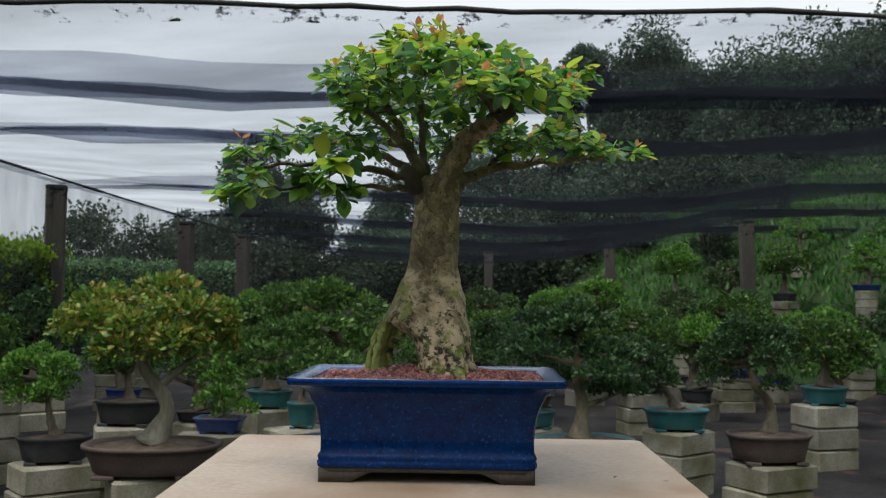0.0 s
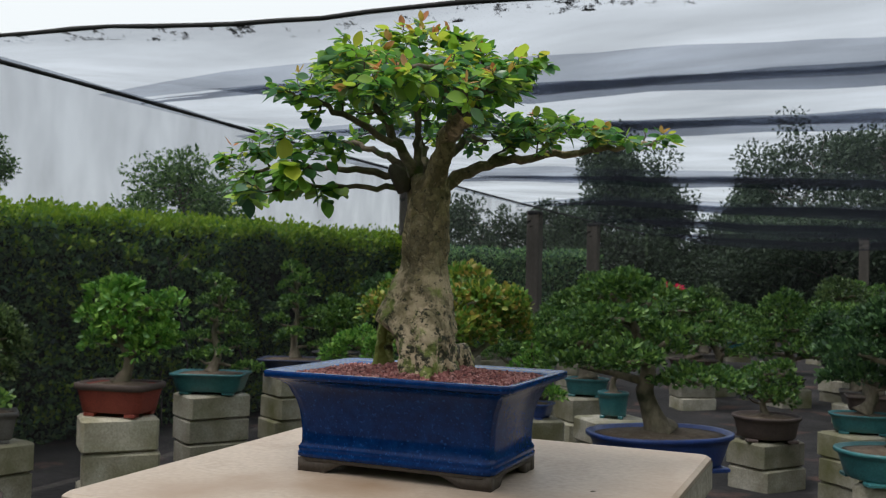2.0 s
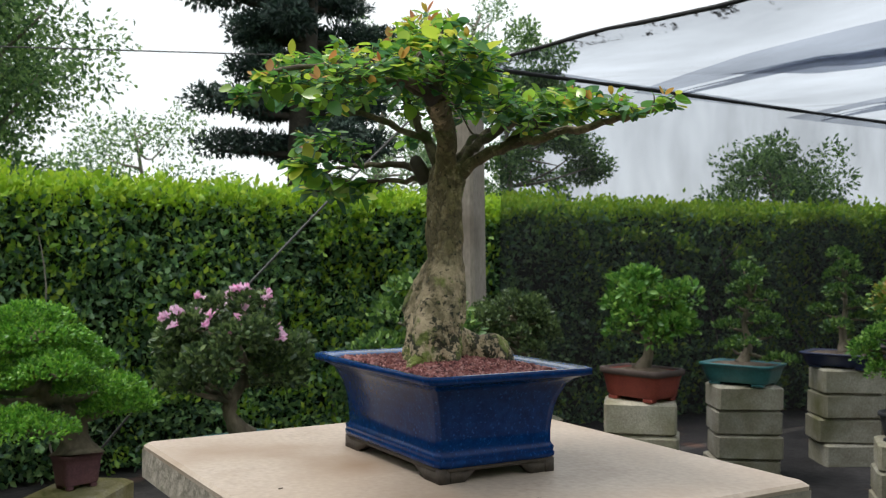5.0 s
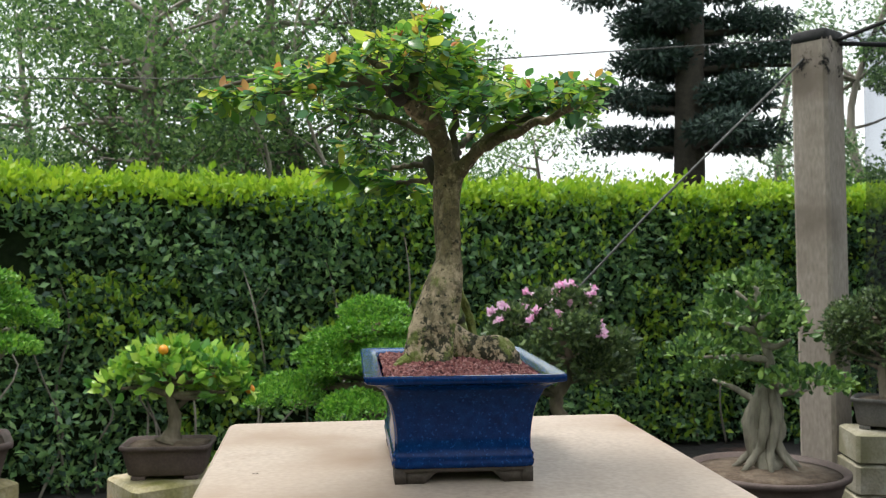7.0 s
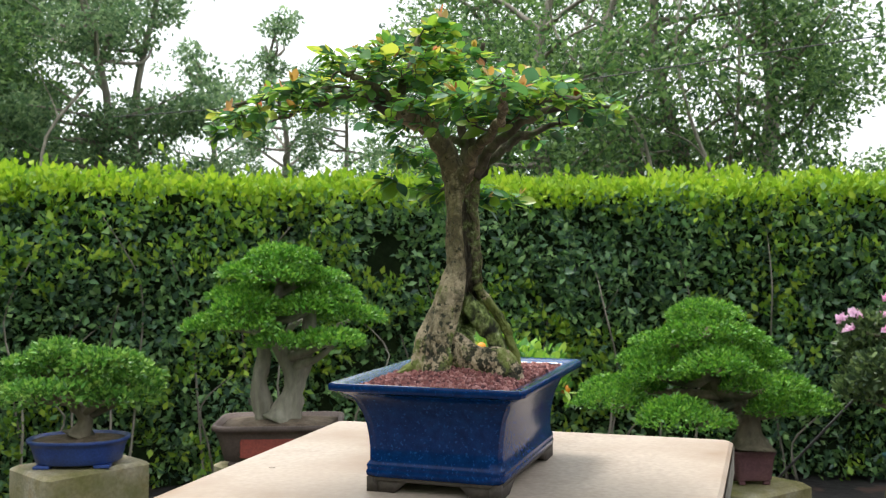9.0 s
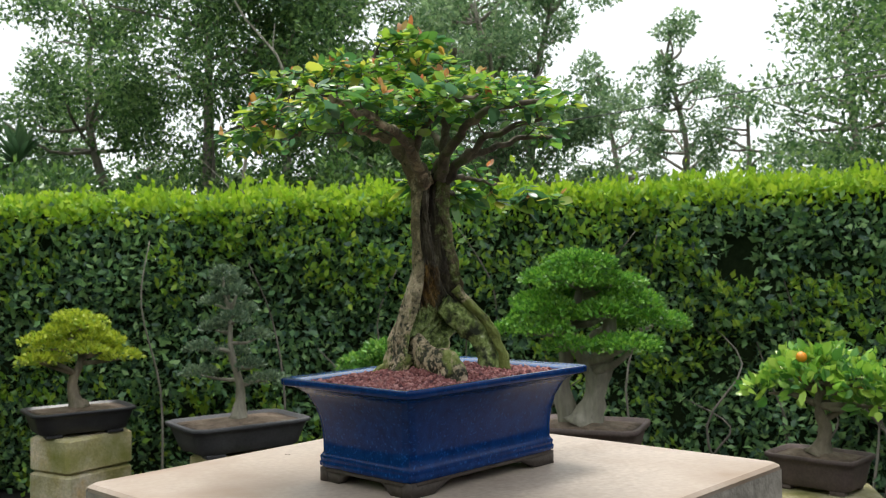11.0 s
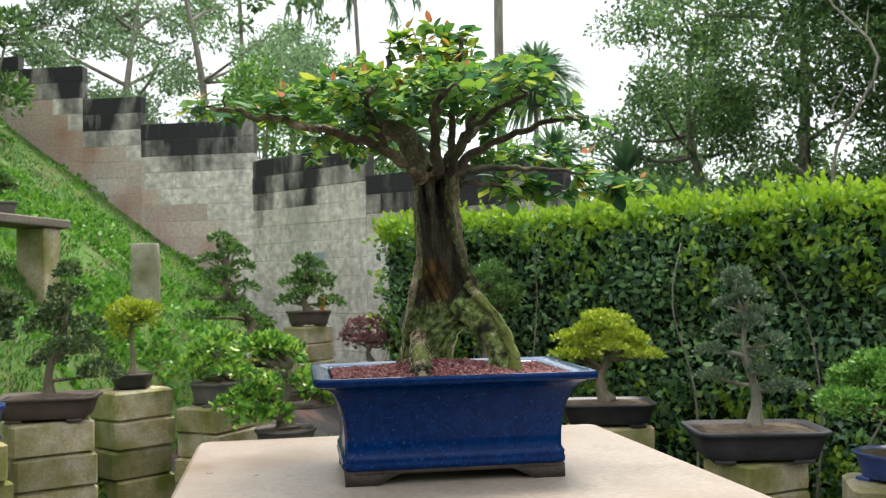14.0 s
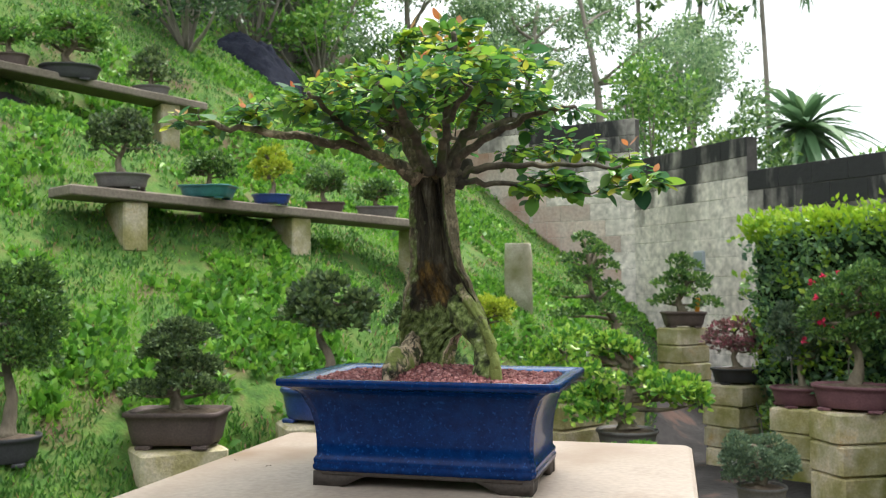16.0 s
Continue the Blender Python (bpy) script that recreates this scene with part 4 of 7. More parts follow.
for pts_, rad, mt in ROOTS:
    path = [Vector(p) for p in pts_]
    fine_, fr = [], []
    for i in range(len(path) - 1):
        for k in range(5):
            t = k / 5
            fine_.append(path[i].lerp(path[i + 1], t) + Vector((0.0007 * noise.noise(path[i] * 90 + Vector((k, 0, 0))), 0.0007 * noise.noise(path[i] * 90 + Vector((0, k, 0))), 0)))
            fr.append((rad[i] + (rad[i + 1] - rad[i]) * t) * (1 + 0.08 * noise.noise(path[i] * 200 + Vector((0, 0, k)))))
    fine_.append(path[-1])
    fr.append(rad[-1])
    rt = Build().tube(fine_, fr, 22, 0.3)
    if pts_[0][0] in (0.024, 0.022):
        rt.v = [(0.028 + (v[0] - 0.028) * 0.60, v[1], v[2]) for v in rt.v]
    rt.v = [tuple(Vector(v) + 0.0022 * noise.noise_vector(Vector(v) * 70) + 0.0011 * noise.noise_vector(Vector(v) * 210)) for v in rt.v]
    part("root", rt, mt, bonsai, "mossy root leg" if mt != M_TRUNK else "")

# mossy web of wood from the hollow out to the root leg, arched over a gap beside the trunk
inner_edge = smooth_path([(-0.008, -0.006, 0.159), (-0.020, 0.000, 0.142), (-0.034, 0.008, 0.130), (-0.040, 0.017, 0.112), (-0.037, 0.022, 0.086)], 8)
outer_edge = smooth_path([(-0.020, -0.004, 0.176), (-0.037, 0.008, 0.158), (-0.051, 0.017, 0.140), (-0.060, 0.024, 0.114), (-0.060, 0.028, 0.086)], 8)
web_rings = []
for p, q in zip(inner_edge, outer_edge):
    c, half = (p + q) / 2, (q - p) / 2
    across = Vector((-half.y, half.x, 0)).normalized() * 0.0056
    ring_ = []
    for k in range(40):
        a = 6.2832 * k / 40
        v = c + half * (math.cos(a) * 1.06) + across * math.sin(a) * (0.85 - 0.35 * math.cos(2 * a))
        ring_.append(tuple(v + 0.0034 * noise.noise_vector(v * 75) + 0.0016 * noise.noise_vector(v * 190)))
    web_rings.append(ring_)
part("root", Build().loft(web_rings), M_MOSS, bonsai, "web of old wood furred with green moss")

BOUGHS = [  # points, radii at both ends
    ([(0.066, -0.048, 0.352), (0.074, -0.095, 0.368), (0.080, -0.145, 0.371), (0.084, -0.215, 0.356)], 0.0046, 0.0014),
    ([(0.010, -0.006, 0.285), (0.022, -0.013, 0.312), (0.036, -0.024, 0.334), (0.054, -0.040, 0.346), (0.070, -0.050, 0.352)], 0.0118, 0.0085),
    ([(0.070, -0.050, 0.352), (0.082, -0.060, 0.366), (0.092, -0.072, 0.374), (0.104, -0.086, 0.382)], 0.0052, 0.0020),
    ([(0.066, -0.048, 0.352), (0.055, -0.070, 0.362), (0.046, -0.100, 0.366), (0.038, -0.150, 0.362), (0.030, -0.195, 0.352)], 0.0048, 0.0015),
    ([(0.068, -0.049, 0.352), (0.062, -0.040, 0.378), (0.050, -0.034, 0.400), (0.046, -0.032, 0.420)], 0.0048, 0.0020),
    ([(0.020, 0.004, 0.286), (0.040, 0.018, 0.302), (0.068, 0.037, 0.313), (0.102, 0.058, 0.321), (0.142, 0.078, 0.327), (0.182, 0.090, 0.332), (0.214, 0.098, 0.338)], 0.0062, 0.0016),
    ([(-0.008, -0.002, 0.292), (-0.022, -0.008, 0.322), (-0.036, -0.016, 0.348), (-0.048, -0.022, 0.372), (-0.058, -0.030, 0.392)], 0.0055, 0.0020),
    ([(-0.012, 0.000, 0.290), (-0.034, 0.008, 0.312), (-0.070, 0.022, 0.328), (-0.105, 0.034, 0.338), (-0.140, 0.040, 0.342)], 0.0047, 0.0015),
    ([(-0.006, 0.000, 0.294), (-0.010, 0.004, 0.330), (-0.013, 0.008, 0.365), (-0.018, 0.012, 0.400), (-0.020, 0.012, 0.425)], 0.0040, 0.0018),
    ([(-0.012, -0.006, 0.288), (-0.045, -0.024, 0.300), (-0.085, -0.044, 0.302), (-0.125, -0.058, 0.302), (-0.170, -0.066, 0.300)], 0.0042, 0.0012),
    ([(-0.014, -0.004, 0.284), (-0.050, -0.030, 0.284), (-0.090, -0.060, 0.281), (-0.130, -0.080, 0.276)], 0.0032, 0.0010),
    ([(0.004, 0.010, 0.290), (0.010, 0.030, 0.316), (0.014, 0.062, 0.338), (0.012, 0.100, 0.352), (0.008, 0.145, 0.350)], 0.0055, 0.0018),
    ([(-0.006, 0.008, 0.290), (-0.020, 0.040, 0.322), (-0.040, 0.075, 0.342), (-0.062, 0.110, 0.350)], 0.0045, 0.0015),
    ([(0.060, 0.030, 0.312), (0.072, 0.060, 0.330), (0.080, 0.095, 0.345), (0.078, 0.130, 0.350)], 0.0035, 0.0012),
    ([(-0.022, -0.008, 0.322), (-0.050, -0.050, 0.345), (-0.070, -0.090, 0.360), (-0.080, -0.125, 0.362)], 0.0036, 0.0014),
]
nodes = []
lb = random.Random(12)
for pts_, r0, r1 in BOUGHS:
    path = smooth_path(pts_, 5)
    path = [p + Vector((lb.gauss(0, 0.0014), lb.gauss(0, 0.0014), lb.gauss(0, 0.0014))) if 0 < i < len(path) - 1 else p for i, p in enumerate(path)]
    slim = 1.0 if r0 > 0.01 else 1.25
    rad = [slim * (r0 + (r1 - r0) * (i / (len(path) - 1)) ** 0.6) for i in range(len(path))]
    part("branch", Build().tube(path, rad, 14, 0.3), M_TRUNK if r0 > 0.006 else M_BOUGH, bonsai)
    nodes += [(p, r) for p, r in zip(path, rad) if r < 0.0075]
stub = Build().tube([(-0.016, -0.012, 0.280), (-0.021, -0.018, 0.296), (-0.025, -0.021, 0.303), (-0.026, -0.022, 0.307)], [0.0075, 0.0080, 0.0065, 0.003], 16, 0.5)
part("dead_stub", stub, M_BARK_DARK, bonsai, "blackened dead wood stub")
part("dead_stub", Build().tube([(0.064, -0.052, 0.350), (0.072, -0.058, 0.358), (0.076, -0.060, 0.366)], [0.009, 0.010, 0.006], 14, 0.5), M_BARK_DARK, bonsai, "blackened dead wood stub")

# twigs grow from the limbs out to tips spread over the domed crown
cg = np.random.default_rng(31)

# foliage pads of the crown: centre and radius, limb by limb
FRONT_PADS = [(-0.070, -0.115, 0.295, 0.016), (-0.160, -0.090, 0.310, 0.016), (-0.095, -0.090, 0.320, 0.031), (-0.130, -0.090, 0.320, 0.020), (0.060, -0.238, 0.338, 0.014), (0.110, -0.170, 0.340, 0.021), (0.085, -0.220, 0.345, 0.016), (0.030, -0.215, 0.346, 0.016), (0.080, -0.185, 0.350, 0.016), (0.060, -0.205, 0.352, 0.018), (0.115, -0.110, 0.360, 0.024), (0.090, -0.155, 0.360, 0.020), (0.105, -0.135, 0.360, 0.023), (-0.085, -0.125, 0.360, 0.020), (-0.060, -0.095, 0.365, 0.036), (0.060, -0.150, 0.365, 0.021), (0.030, -0.175, 0.370, 0.020), (0.035, -0.140, 0.375, 0.021), (0.065, -0.100, 0.375, 0.030), (0.005, -0.165, 0.375, 0.021), (-0.025, -0.125, 0.380, 0.028), (-0.005, -0.145, 0.380, 0.021), (-0.005, -0.095, 0.380, 0.036), (-0.040, -0.090, 0.405, 0.020)]
WEST_PADS = [(-0.075, -0.050, 0.276, 0.014), (-0.195, -0.010, 0.280, 0.012), (-0.110, -0.075, 0.283, 0.020), (-0.150, -0.070, 0.283, 0.018), (-0.180, -0.035, 0.290, 0.016), (-0.055, -0.080, 0.315, 0.024), (-0.125, 0.030, 0.335, 0.016), (-0.025, -0.085, 0.335, 0.022), (-0.100, 0.060, 0.345, 0.018), (-0.010, 0.130, 0.350, 0.018), (-0.040, 0.125, 0.360, 0.016), (-0.020, 0.090, 0.365, 0.024), (-0.070, 0.045, 0.370, 0.031), (-0.025, -0.020, 0.370, 0.026), (-0.050, 0.085, 0.375, 0.024), (-0.035, 0.035, 0.375, 0.036), (-0.070, 0.020, 0.390, 0.031), (-0.070, -0.020, 0.390, 0.036), (-0.070, -0.060, 0.390, 0.032), (-0.025, -0.050, 0.400, 0.036), (-0.010, -0.005, 0.400, 0.032), (-0.030, -0.030, 0.430, 0.018)]
EAST_PADS = [(0.010, -0.080, 0.340, 0.021), (0.130, -0.020, 0.340, 0.016), (0.050, -0.070, 0.345, 0.020), (0.065, -0.030, 0.370, 0.036), (0.030, -0.010, 0.375, 0.036), (0.025, -0.075, 0.375, 0.036), (0.095, -0.075, 0.380, 0.036), (0.140, -0.080, 0.380, 0.016), (0.115, -0.045, 0.385, 0.022), (0.100, -0.025, 0.390, 0.021), (0.070, -0.055, 0.400, 0.027), (0.010, -0.040, 0.410, 0.034), (0.030, -0.020, 0.428, 0.018), (0.000, -0.030, 0.432, 0.020)]
REAR_PADS = [(0.105, 0.010, 0.335, 0.028), (0.175, 0.070, 0.335, 0.016), (0.155, 0.040, 0.338, 0.016), (0.215, 0.092, 0.338, 0.012), (0.195, 0.085, 0.338, 0.016), (0.155, 0.085, 0.342, 0.018), (0.040, 0.125, 0.345, 0.018), (0.070, 0.010, 0.345, 0.021), (0.105, 0.060, 0.345, 0.032), (0.070, 0.040, 0.345, 0.021), (0.100, 0.100, 0.345, 0.026), (0.135, 0.080, 0.345, 0.021), (0.130, 0.035, 0.350, 0.020), (0.065, 0.070, 0.350, 0.020), (0.065, 0.095, 0.360, 0.021), (0.040, 0.025, 0.365, 0.032), (0.020, 0.100, 0.370, 0.016), (0.020, 0.065, 0.370, 0.026), (0.010, 0.035, 0.375, 0.032), (0.075, 0.000, 0.390, 0.021)]
tips = []
for x, y, z, r in FRONT_PADS + WEST_PADS + EAST_PADS + REAR_PADS:
    if math.hypot(x, y + 0.02) < 0.075 and z < 0.362:
        continue
    x, y = 0.005 + (x - 0.005) * 1.05, -0.02 + (y + 0.02) * 1.02
    for _ in range(int(6 + 4.4 * (r / 0.02) ** 2)):
        d = Vector(cg.normal(0, 1, 3)).normalized()
        d.z = abs(d.z) if cg.random() < 0.6 else d.z
        p = Vector((x, y, z)) + Vector((d.x, d.y, d.z * 0.8)) * r * float(cg.uniform(0.35, 1.0)) ** 0.6
        if all((p - t).length > 0.0085 for t in tips):
            tips.append(p)
tips.sort(key=lambda p: min((p - q).length for q, _ in nodes))
twig = Build()
grown = []
for p in tips:
    q, r = min(nodes, key=lambda n: (p - n[0]).length + 0.6 * max(0.0, n[0].z - p.z + 0.004))
    d = (p - q).length
    mids = [q + (p - q) * t + Vector(cg.normal(0, 0.055 * d, 3)) - Vector((0, 0, 0.10 * d * math.sin(math.pi * t))) for t in (0.33, 0.66)]
    path = smooth_path([q, *mids, p], 3)
    r0 = min(r * 0.75, 0.0011 + 0.010 * d)
    rad = [r0 + (0.0005 - r0) * i / (len(path) - 1) for i in range(len(path))]
    twig.tube(path, rad, 5)
    nodes += [(c, k) for c, k in zip(path[3:], rad[3:])]
    grown.append((p, (path[-1] - path[-3]).normalized()))
tagged(part("twig_work", twig, M_TWIG, bonsai, "fine dark twigs"), kind="stuff")


def leaf_mesh(name, mat, w, bend):
    """An oval leaf about its stalk, folded along the midrib and curved along its length; one unit long."""
    b = Build()
    prof_ = [(0.0, 0.02), (0.10, 0.05), (0.22, 0.62), (0.40, 0.95), (0.58, 1.0), (0.76, 0.78), (0.90, 0.42), (1.0, 0.03)]
    for t, k in prof_:
        z = -bend * t * t
        b.v += [(-w * k, t, z + 0.10 * w * k), (0, t, z - 0.04 * k), (w * k, t, z + 0.10 * w * k)]
    for i in range(len(prof_) - 1):
        a = i * 3
        b.f += [(a, a + 1, a + 4, a + 3), (a + 1, a + 2, a + 5, a + 4)]
    return b.mesh(name, mat)


shapes = [leaf_mesh("leaf", M_LEAF, w, bd) for w, bd in ((0.30, 0.12), (0.34, 0.25), (0.27, 0.05), (0.31, 0.38))]
fresh = [leaf_mesh("new_leaf", M_LEAF_NEW, w, bd) for w, bd in ((0.22, 0.1), (0.26, -0.1))]
small = [leaf_mesh("leaf", M_LEAF, w, bd) for w, bd in ((0.26, 0.0), (0.30, 0.15))]
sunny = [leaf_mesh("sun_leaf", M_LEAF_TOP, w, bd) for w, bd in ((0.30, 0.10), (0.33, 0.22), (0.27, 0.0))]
places = []
for p, d in grown:
    rim = math.hypot(p.x, p.y + 0.02)
    out = Vector((p.x, p.y + 0.02, 0)).normalized()
    n = int(cg.integers(5, 8))
    side = d.cross(Vector(cg.normal(0, 1, 3))).normalized()
    for k in range(n):
        back = p - d * 0.0050 * (k // 2)
        a = (k % 2) * math.pi + (k // 2) * 1.57 + cg.normal(0, 0.35)
        w = (side * math.cos(a) + d.cross(side) * math.sin(a)) * 0.9 + d * cg.uniform(0.2, 0.7) + out * 0.35
        w.z = 0.42 * w.z + (0.10 if p.z > 0.40 else -0.10 if p.z > 0.33 else -0.30)
        big = 0.0215 if p.z < 0.305 else 0.0150
        size = big * cg.uniform(0.6, 1.2) * (1.5 if cg.random() < 0.12 else 1.0) * (0.68 if k < 2 else 1.0)
        # more sunlit-coloured leaves high in the crown and at its rim
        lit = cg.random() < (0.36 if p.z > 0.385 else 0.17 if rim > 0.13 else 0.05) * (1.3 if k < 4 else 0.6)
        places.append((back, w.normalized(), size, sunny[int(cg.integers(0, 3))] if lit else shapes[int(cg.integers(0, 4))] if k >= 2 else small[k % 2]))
    if (p.z > 0.38 or rim > 0.14) and cg.random() < 0.17:
        for k in range(int(cg.integers(2, 4))):
            w = d + Vector(cg.normal(0, 0.6, 3)) + Vector((0, 0, 0.7))
            places.append((p + Vector((0, 0, 0.002)), w.normalized(), cg.uniform(0.008, 0.0145), fresh[k % 2]))

def leaf_pose(p, w, s):
    up = Vector((0, 0, 1)) + Vector(cg.normal(0, 0.34, 3))
    x = w.cross(up).normalized()
    z = x.cross(w)
    m = Matrix((x, w, z)).transposed().to_4x4()
    return Matrix.Translation(p) @ m @ Matrix.Diagonal((s, s, s, 1))


order = cg.permutation(len(places))
rest = {"leaf": Build(), "new_leaf": Build(), "sun_leaf": Build()}
for i, k in enumerate(order):
    p, w, s, me = places[k]
    m = leaf_pose(p, w, s)
    nm = me.name.split(".")[0]
    if i < 300:
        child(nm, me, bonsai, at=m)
    else:
        tgt = rest[nm]
        o = len(tgt.v)
        co = np.array([v.co for v in me.vertices])
        mm = np.array(m)
        tgt.v.extend(map(tuple, co @ mm[:3, :3].T + mm[:3, 3]))
        tgt.f.extend(tuple(o + j for j in q.vertices) for q in me.polygons)
tagged(part("foliage", rest["leaf"], M_LEAF, bonsai), kind="stuff")
tagged(part("shoot_growth", rest["new_leaf"], M_LEAF_NEW, bonsai, "orange-red young leaves"), kind="stuff")
tagged(part("sunlit_foliage", rest["sun_leaf"], M_LEAF_TOP, bonsai, "yellow-green young leaves, coloured as sunlit towards the top"), kind="stuff")

# dry bits lying on the slab
for x, y, a, k in LITTER:
    bit = Build()
    for i in range(7):
        t = i / 6
        w = 0.0010 * math.sin(math.pi * t) + 0.0002
        bit.v += [(-w, 0.0055 * (t - 0.5), 0.0012 - 0.001 * (t - 0.5) ** 2 * 4 * k), (w, 0.0055 * (t - 0.5), 0.0014)]
    bit.f = [(2 * i, 2 * i + 1, 2 * i + 3, 2 * i + 2) for i in range(6)]
    db = tagged(new("dry_leaf", bit.mesh("dry_leaf", M_BARK_DARK)), "tiny curled brown leaf lying on the slab", "leaf", "dry leaves on the slab")
    db.matrix_basis = pose(x, y, TABLE - 0.0006, 0, 0, a)

# ---- potted trees of the nursery ----


def make_pot(parent, shape, colour, w, h, gen):
    """A bonsai pot with a flared lip, a soil bed and feet; returns the depth ratio."""
    power = {"rect": 9, "oval": 2.3, "round": 2.0}[shape]
    hx = w / 2
    hy = hx * {"rect": 0.72, "oval": 0.74, "round": 1.0}[shape]
    f = 0.12 * h
    prof_ = [(f, 0.80), (f + 0.04 * h, 0.83), (f + 0.3 * h, 0.87), (f + 0.6 * h, 0.92), (0.86 * h, 0.955), (0.88 * h, 1.0), (0.98 * h, 1.0), (h, 0.985), (0.995 * h, 0.93), (0.9 * h, 0.90)]
    b = Build().loft([ring(hx * k, hy * k if shape != "rect" else hy - hx * (1 - k), z, power) for z, k in prof_], cap=True)
    pt = part("pot", b, M_POT[colour], parent, WORDS[colour] + " pot")
    if colour == "red":
        rim_ = Build().loft([ring(hx * k, hy - hx * (1 - k), z, power) for z, k in ((0.80 * h, 0.957), (0.84 * h, 1.008), (0.99 * h, 1.008), (1.012 * h, 0.985), (1.0 * h, 0.925), (0.9 * h, 0.905))], cap=False)
        part("rim", rim_, M_POT["brown"], pt, "dark unglazed rim")
    s = Build().loft([ring(hx * 0.90, hy * 0.88, 0.90 * h, power), ring(hx * 0.55, hy * 0.55, 0.97 * h, power), ring(hx * 0.2, hy * 0.2, 1.04 * h, power)])
    part("soil", s, M_SOIL, parent)
    me = None
    for qx, qy in ((1, 1), (1, -1), (-1, 1), (-1, -1)):
        if me is None:
            me = Build().box(0, 0, f / 2, hx * 0.16, hy * 0.16, f / 2, f * 0.2).mesh("foot", M_POT[colour], False)
        child("foot", me, pt, at=pose(qx * hx * 0.58, qy * hy * 0.58, 0))


def make_crown(parent, cx, cz, rx, rz, style, leaf, h, gen, leafsize=None, density=1.0, bark=None):
    """A crown of leaf clumps carried by limbs from a curved trunk; the base of the trunk stands in the pot."""
    ry = rx * 0.8
    clumps = []
    if style == "pads":
        n = 11
        for i in range(n):
            t = i / (n - 1)
            a = i * 2.4 + gen.uniform(-0.5, 0.5)
            spread = (1 - t) ** 0.6 * 0.68
            z = cz - rz * 0.72 + 1.45 * rz * t + gen.uniform(-0.12, 0.12) * rz
            s = (0.26 + 0.20 * (1 - t)) * gen.uniform(0.8, 1.25)
            clumps.append(((cx + rx * spread * math.cos(a), ry * spread * math.sin(a), z), (rx * s, ry * s, rz * gen.uniform(0.2, 0.33))))
    elif style == "cone":
        for i in range(9):
            t = i / 8
            a = i * 2.4
            s = 0.55 * (1 - t) + 0.14
            clumps.append(((cx + rx * 0.4 * (1 - t) * math.cos(a), ry * 0.4 * (1 - t) * math.sin(a), cz - rz * 0.8 + 1.6 * rz * t), (rx * s, ry * s, rz * 0.28)))
    elif style == "tiers":
        for i in range(13):
            t = i / 12
            a = i * 2.4 + gen.uniform(-0.4, 0.4)
            q = (0.78 - 0.62 * t) * gen.uniform(0.75, 1.1)
            s = gen.uniform(0.25, 0.36) * (1.1 - 0.2 * t)
            clumps.append(((cx + rx * q * math.cos(a), ry * q * math.sin(a), cz + rz * (-0.8 + 1.65 * t)), (rx * s, ry * s, rz * 0.16)))
    elif style == "lobes":
        for ox, oz, q in ((-0.30, 0.50, 0.46), (-0.50, -0.42, 0.48), (0.50, -0.16, 0.52)):
            for i in range(9):
                dz = gen.uniform(-0.4, 0.95)
                a, h_ = i * 2.4, math.sqrt(1 - dz * dz)
                clumps.append(((cx + rx * (ox + q * 0.62 * h_ * math.cos(a)), ry * q * 0.75 * h_ * math.sin(a), cz + rz * (oz + q * 0.62 * dz)), (rx * q * 0.5, ry * q * 0.5, rz * q * 0.42)))
    elif style == "mound":
        for tier, (count, spread, z, s) in enumerate(((8, 0.64, -0.58, 0.32), (8, 0.46, -0.14, 0.33), (5, 0.28, 0.28, 0.32), (2, 0.08, 0.60, 0.34))):
            for i in range(count):
                a = 6.283 * i / count + tier * 0.5 + gen.uniform(-0.45, 0.45)
                k = gen.uniform(0.80, 1.14)
                clumps.append(((cx + rx * spread * k * math.cos(a), ry * spread * k * math.sin(a), cz + rz * (z + gen.uniform(-0.2, 0.2))), (rx * s * k, ry * s * k, rz * 0.25 * k)))
    else:
        for i in range(20):
            dz = gen.uniform(-0.62, 0.98)
            a = i * 2.4 + gen.uniform(-0.4, 0.4)
            h_ = math.sqrt(1 - dz * dz)
            k = gen.uniform(0.58, 0.76)
            s = gen.uniform(0.26, 0.38)
            clumps.append(((cx + rx * k * h_ * math.cos(a), ry * k * h_ * math.sin(a), cz + rz * k * dz), (rx * s, ry * s, rz * s * 0.9)))
    ls = leafsize or max(0.017, min(0.030, rx * 0.075), 0.0055 * parent.location.xy.length)
    P, D = [], []
    for c, r in clumps:
        area = (r[0] * r[1] + 2 * r[0] * r[2]) * 4
        n = int(min(1700, max(60, density * (3.0 if parent.location.xy.length < 4 else 2.3) * area / (ls * ls))))
        p, d = shell(c, r, n, gen, 0.5, -0.05 if style in ("mound", "tiers", "pads") else -0.35)
        wob = np.array([0.22 * noise.noise(Vector(q) * 9) for q in p])[:, None]
        P.append(p + d * wob * np.array(r))
        D.append(d)
    P, D = np.concatenate(P), np.concatenate(D)
    child("crown", blades("crown", P, D, ls, LEAF[leaf], 0.6, 0.3, 0.12, 0.7, gen, oval=ls > 0.025 and parent.location.xy.length < 4.5), parent)
    top_ = cz + rz * 0.35
    bend = gen.uniform(-0.16, 0.16) * rx * 2
    base = h * 0.95
    path = smooth_path([(0, 0, base), (bend * 0.5 + cx * 0.2, 0.03 * rx, base + (top_ - base) * 0.3), (cx * 0.6 - bend * 0.4, -0.04 * rx, base + (top_ - base) * 0.62), (cx, 0, top_)], 5)
    r0 = max(0.018, 0.11 * rx)
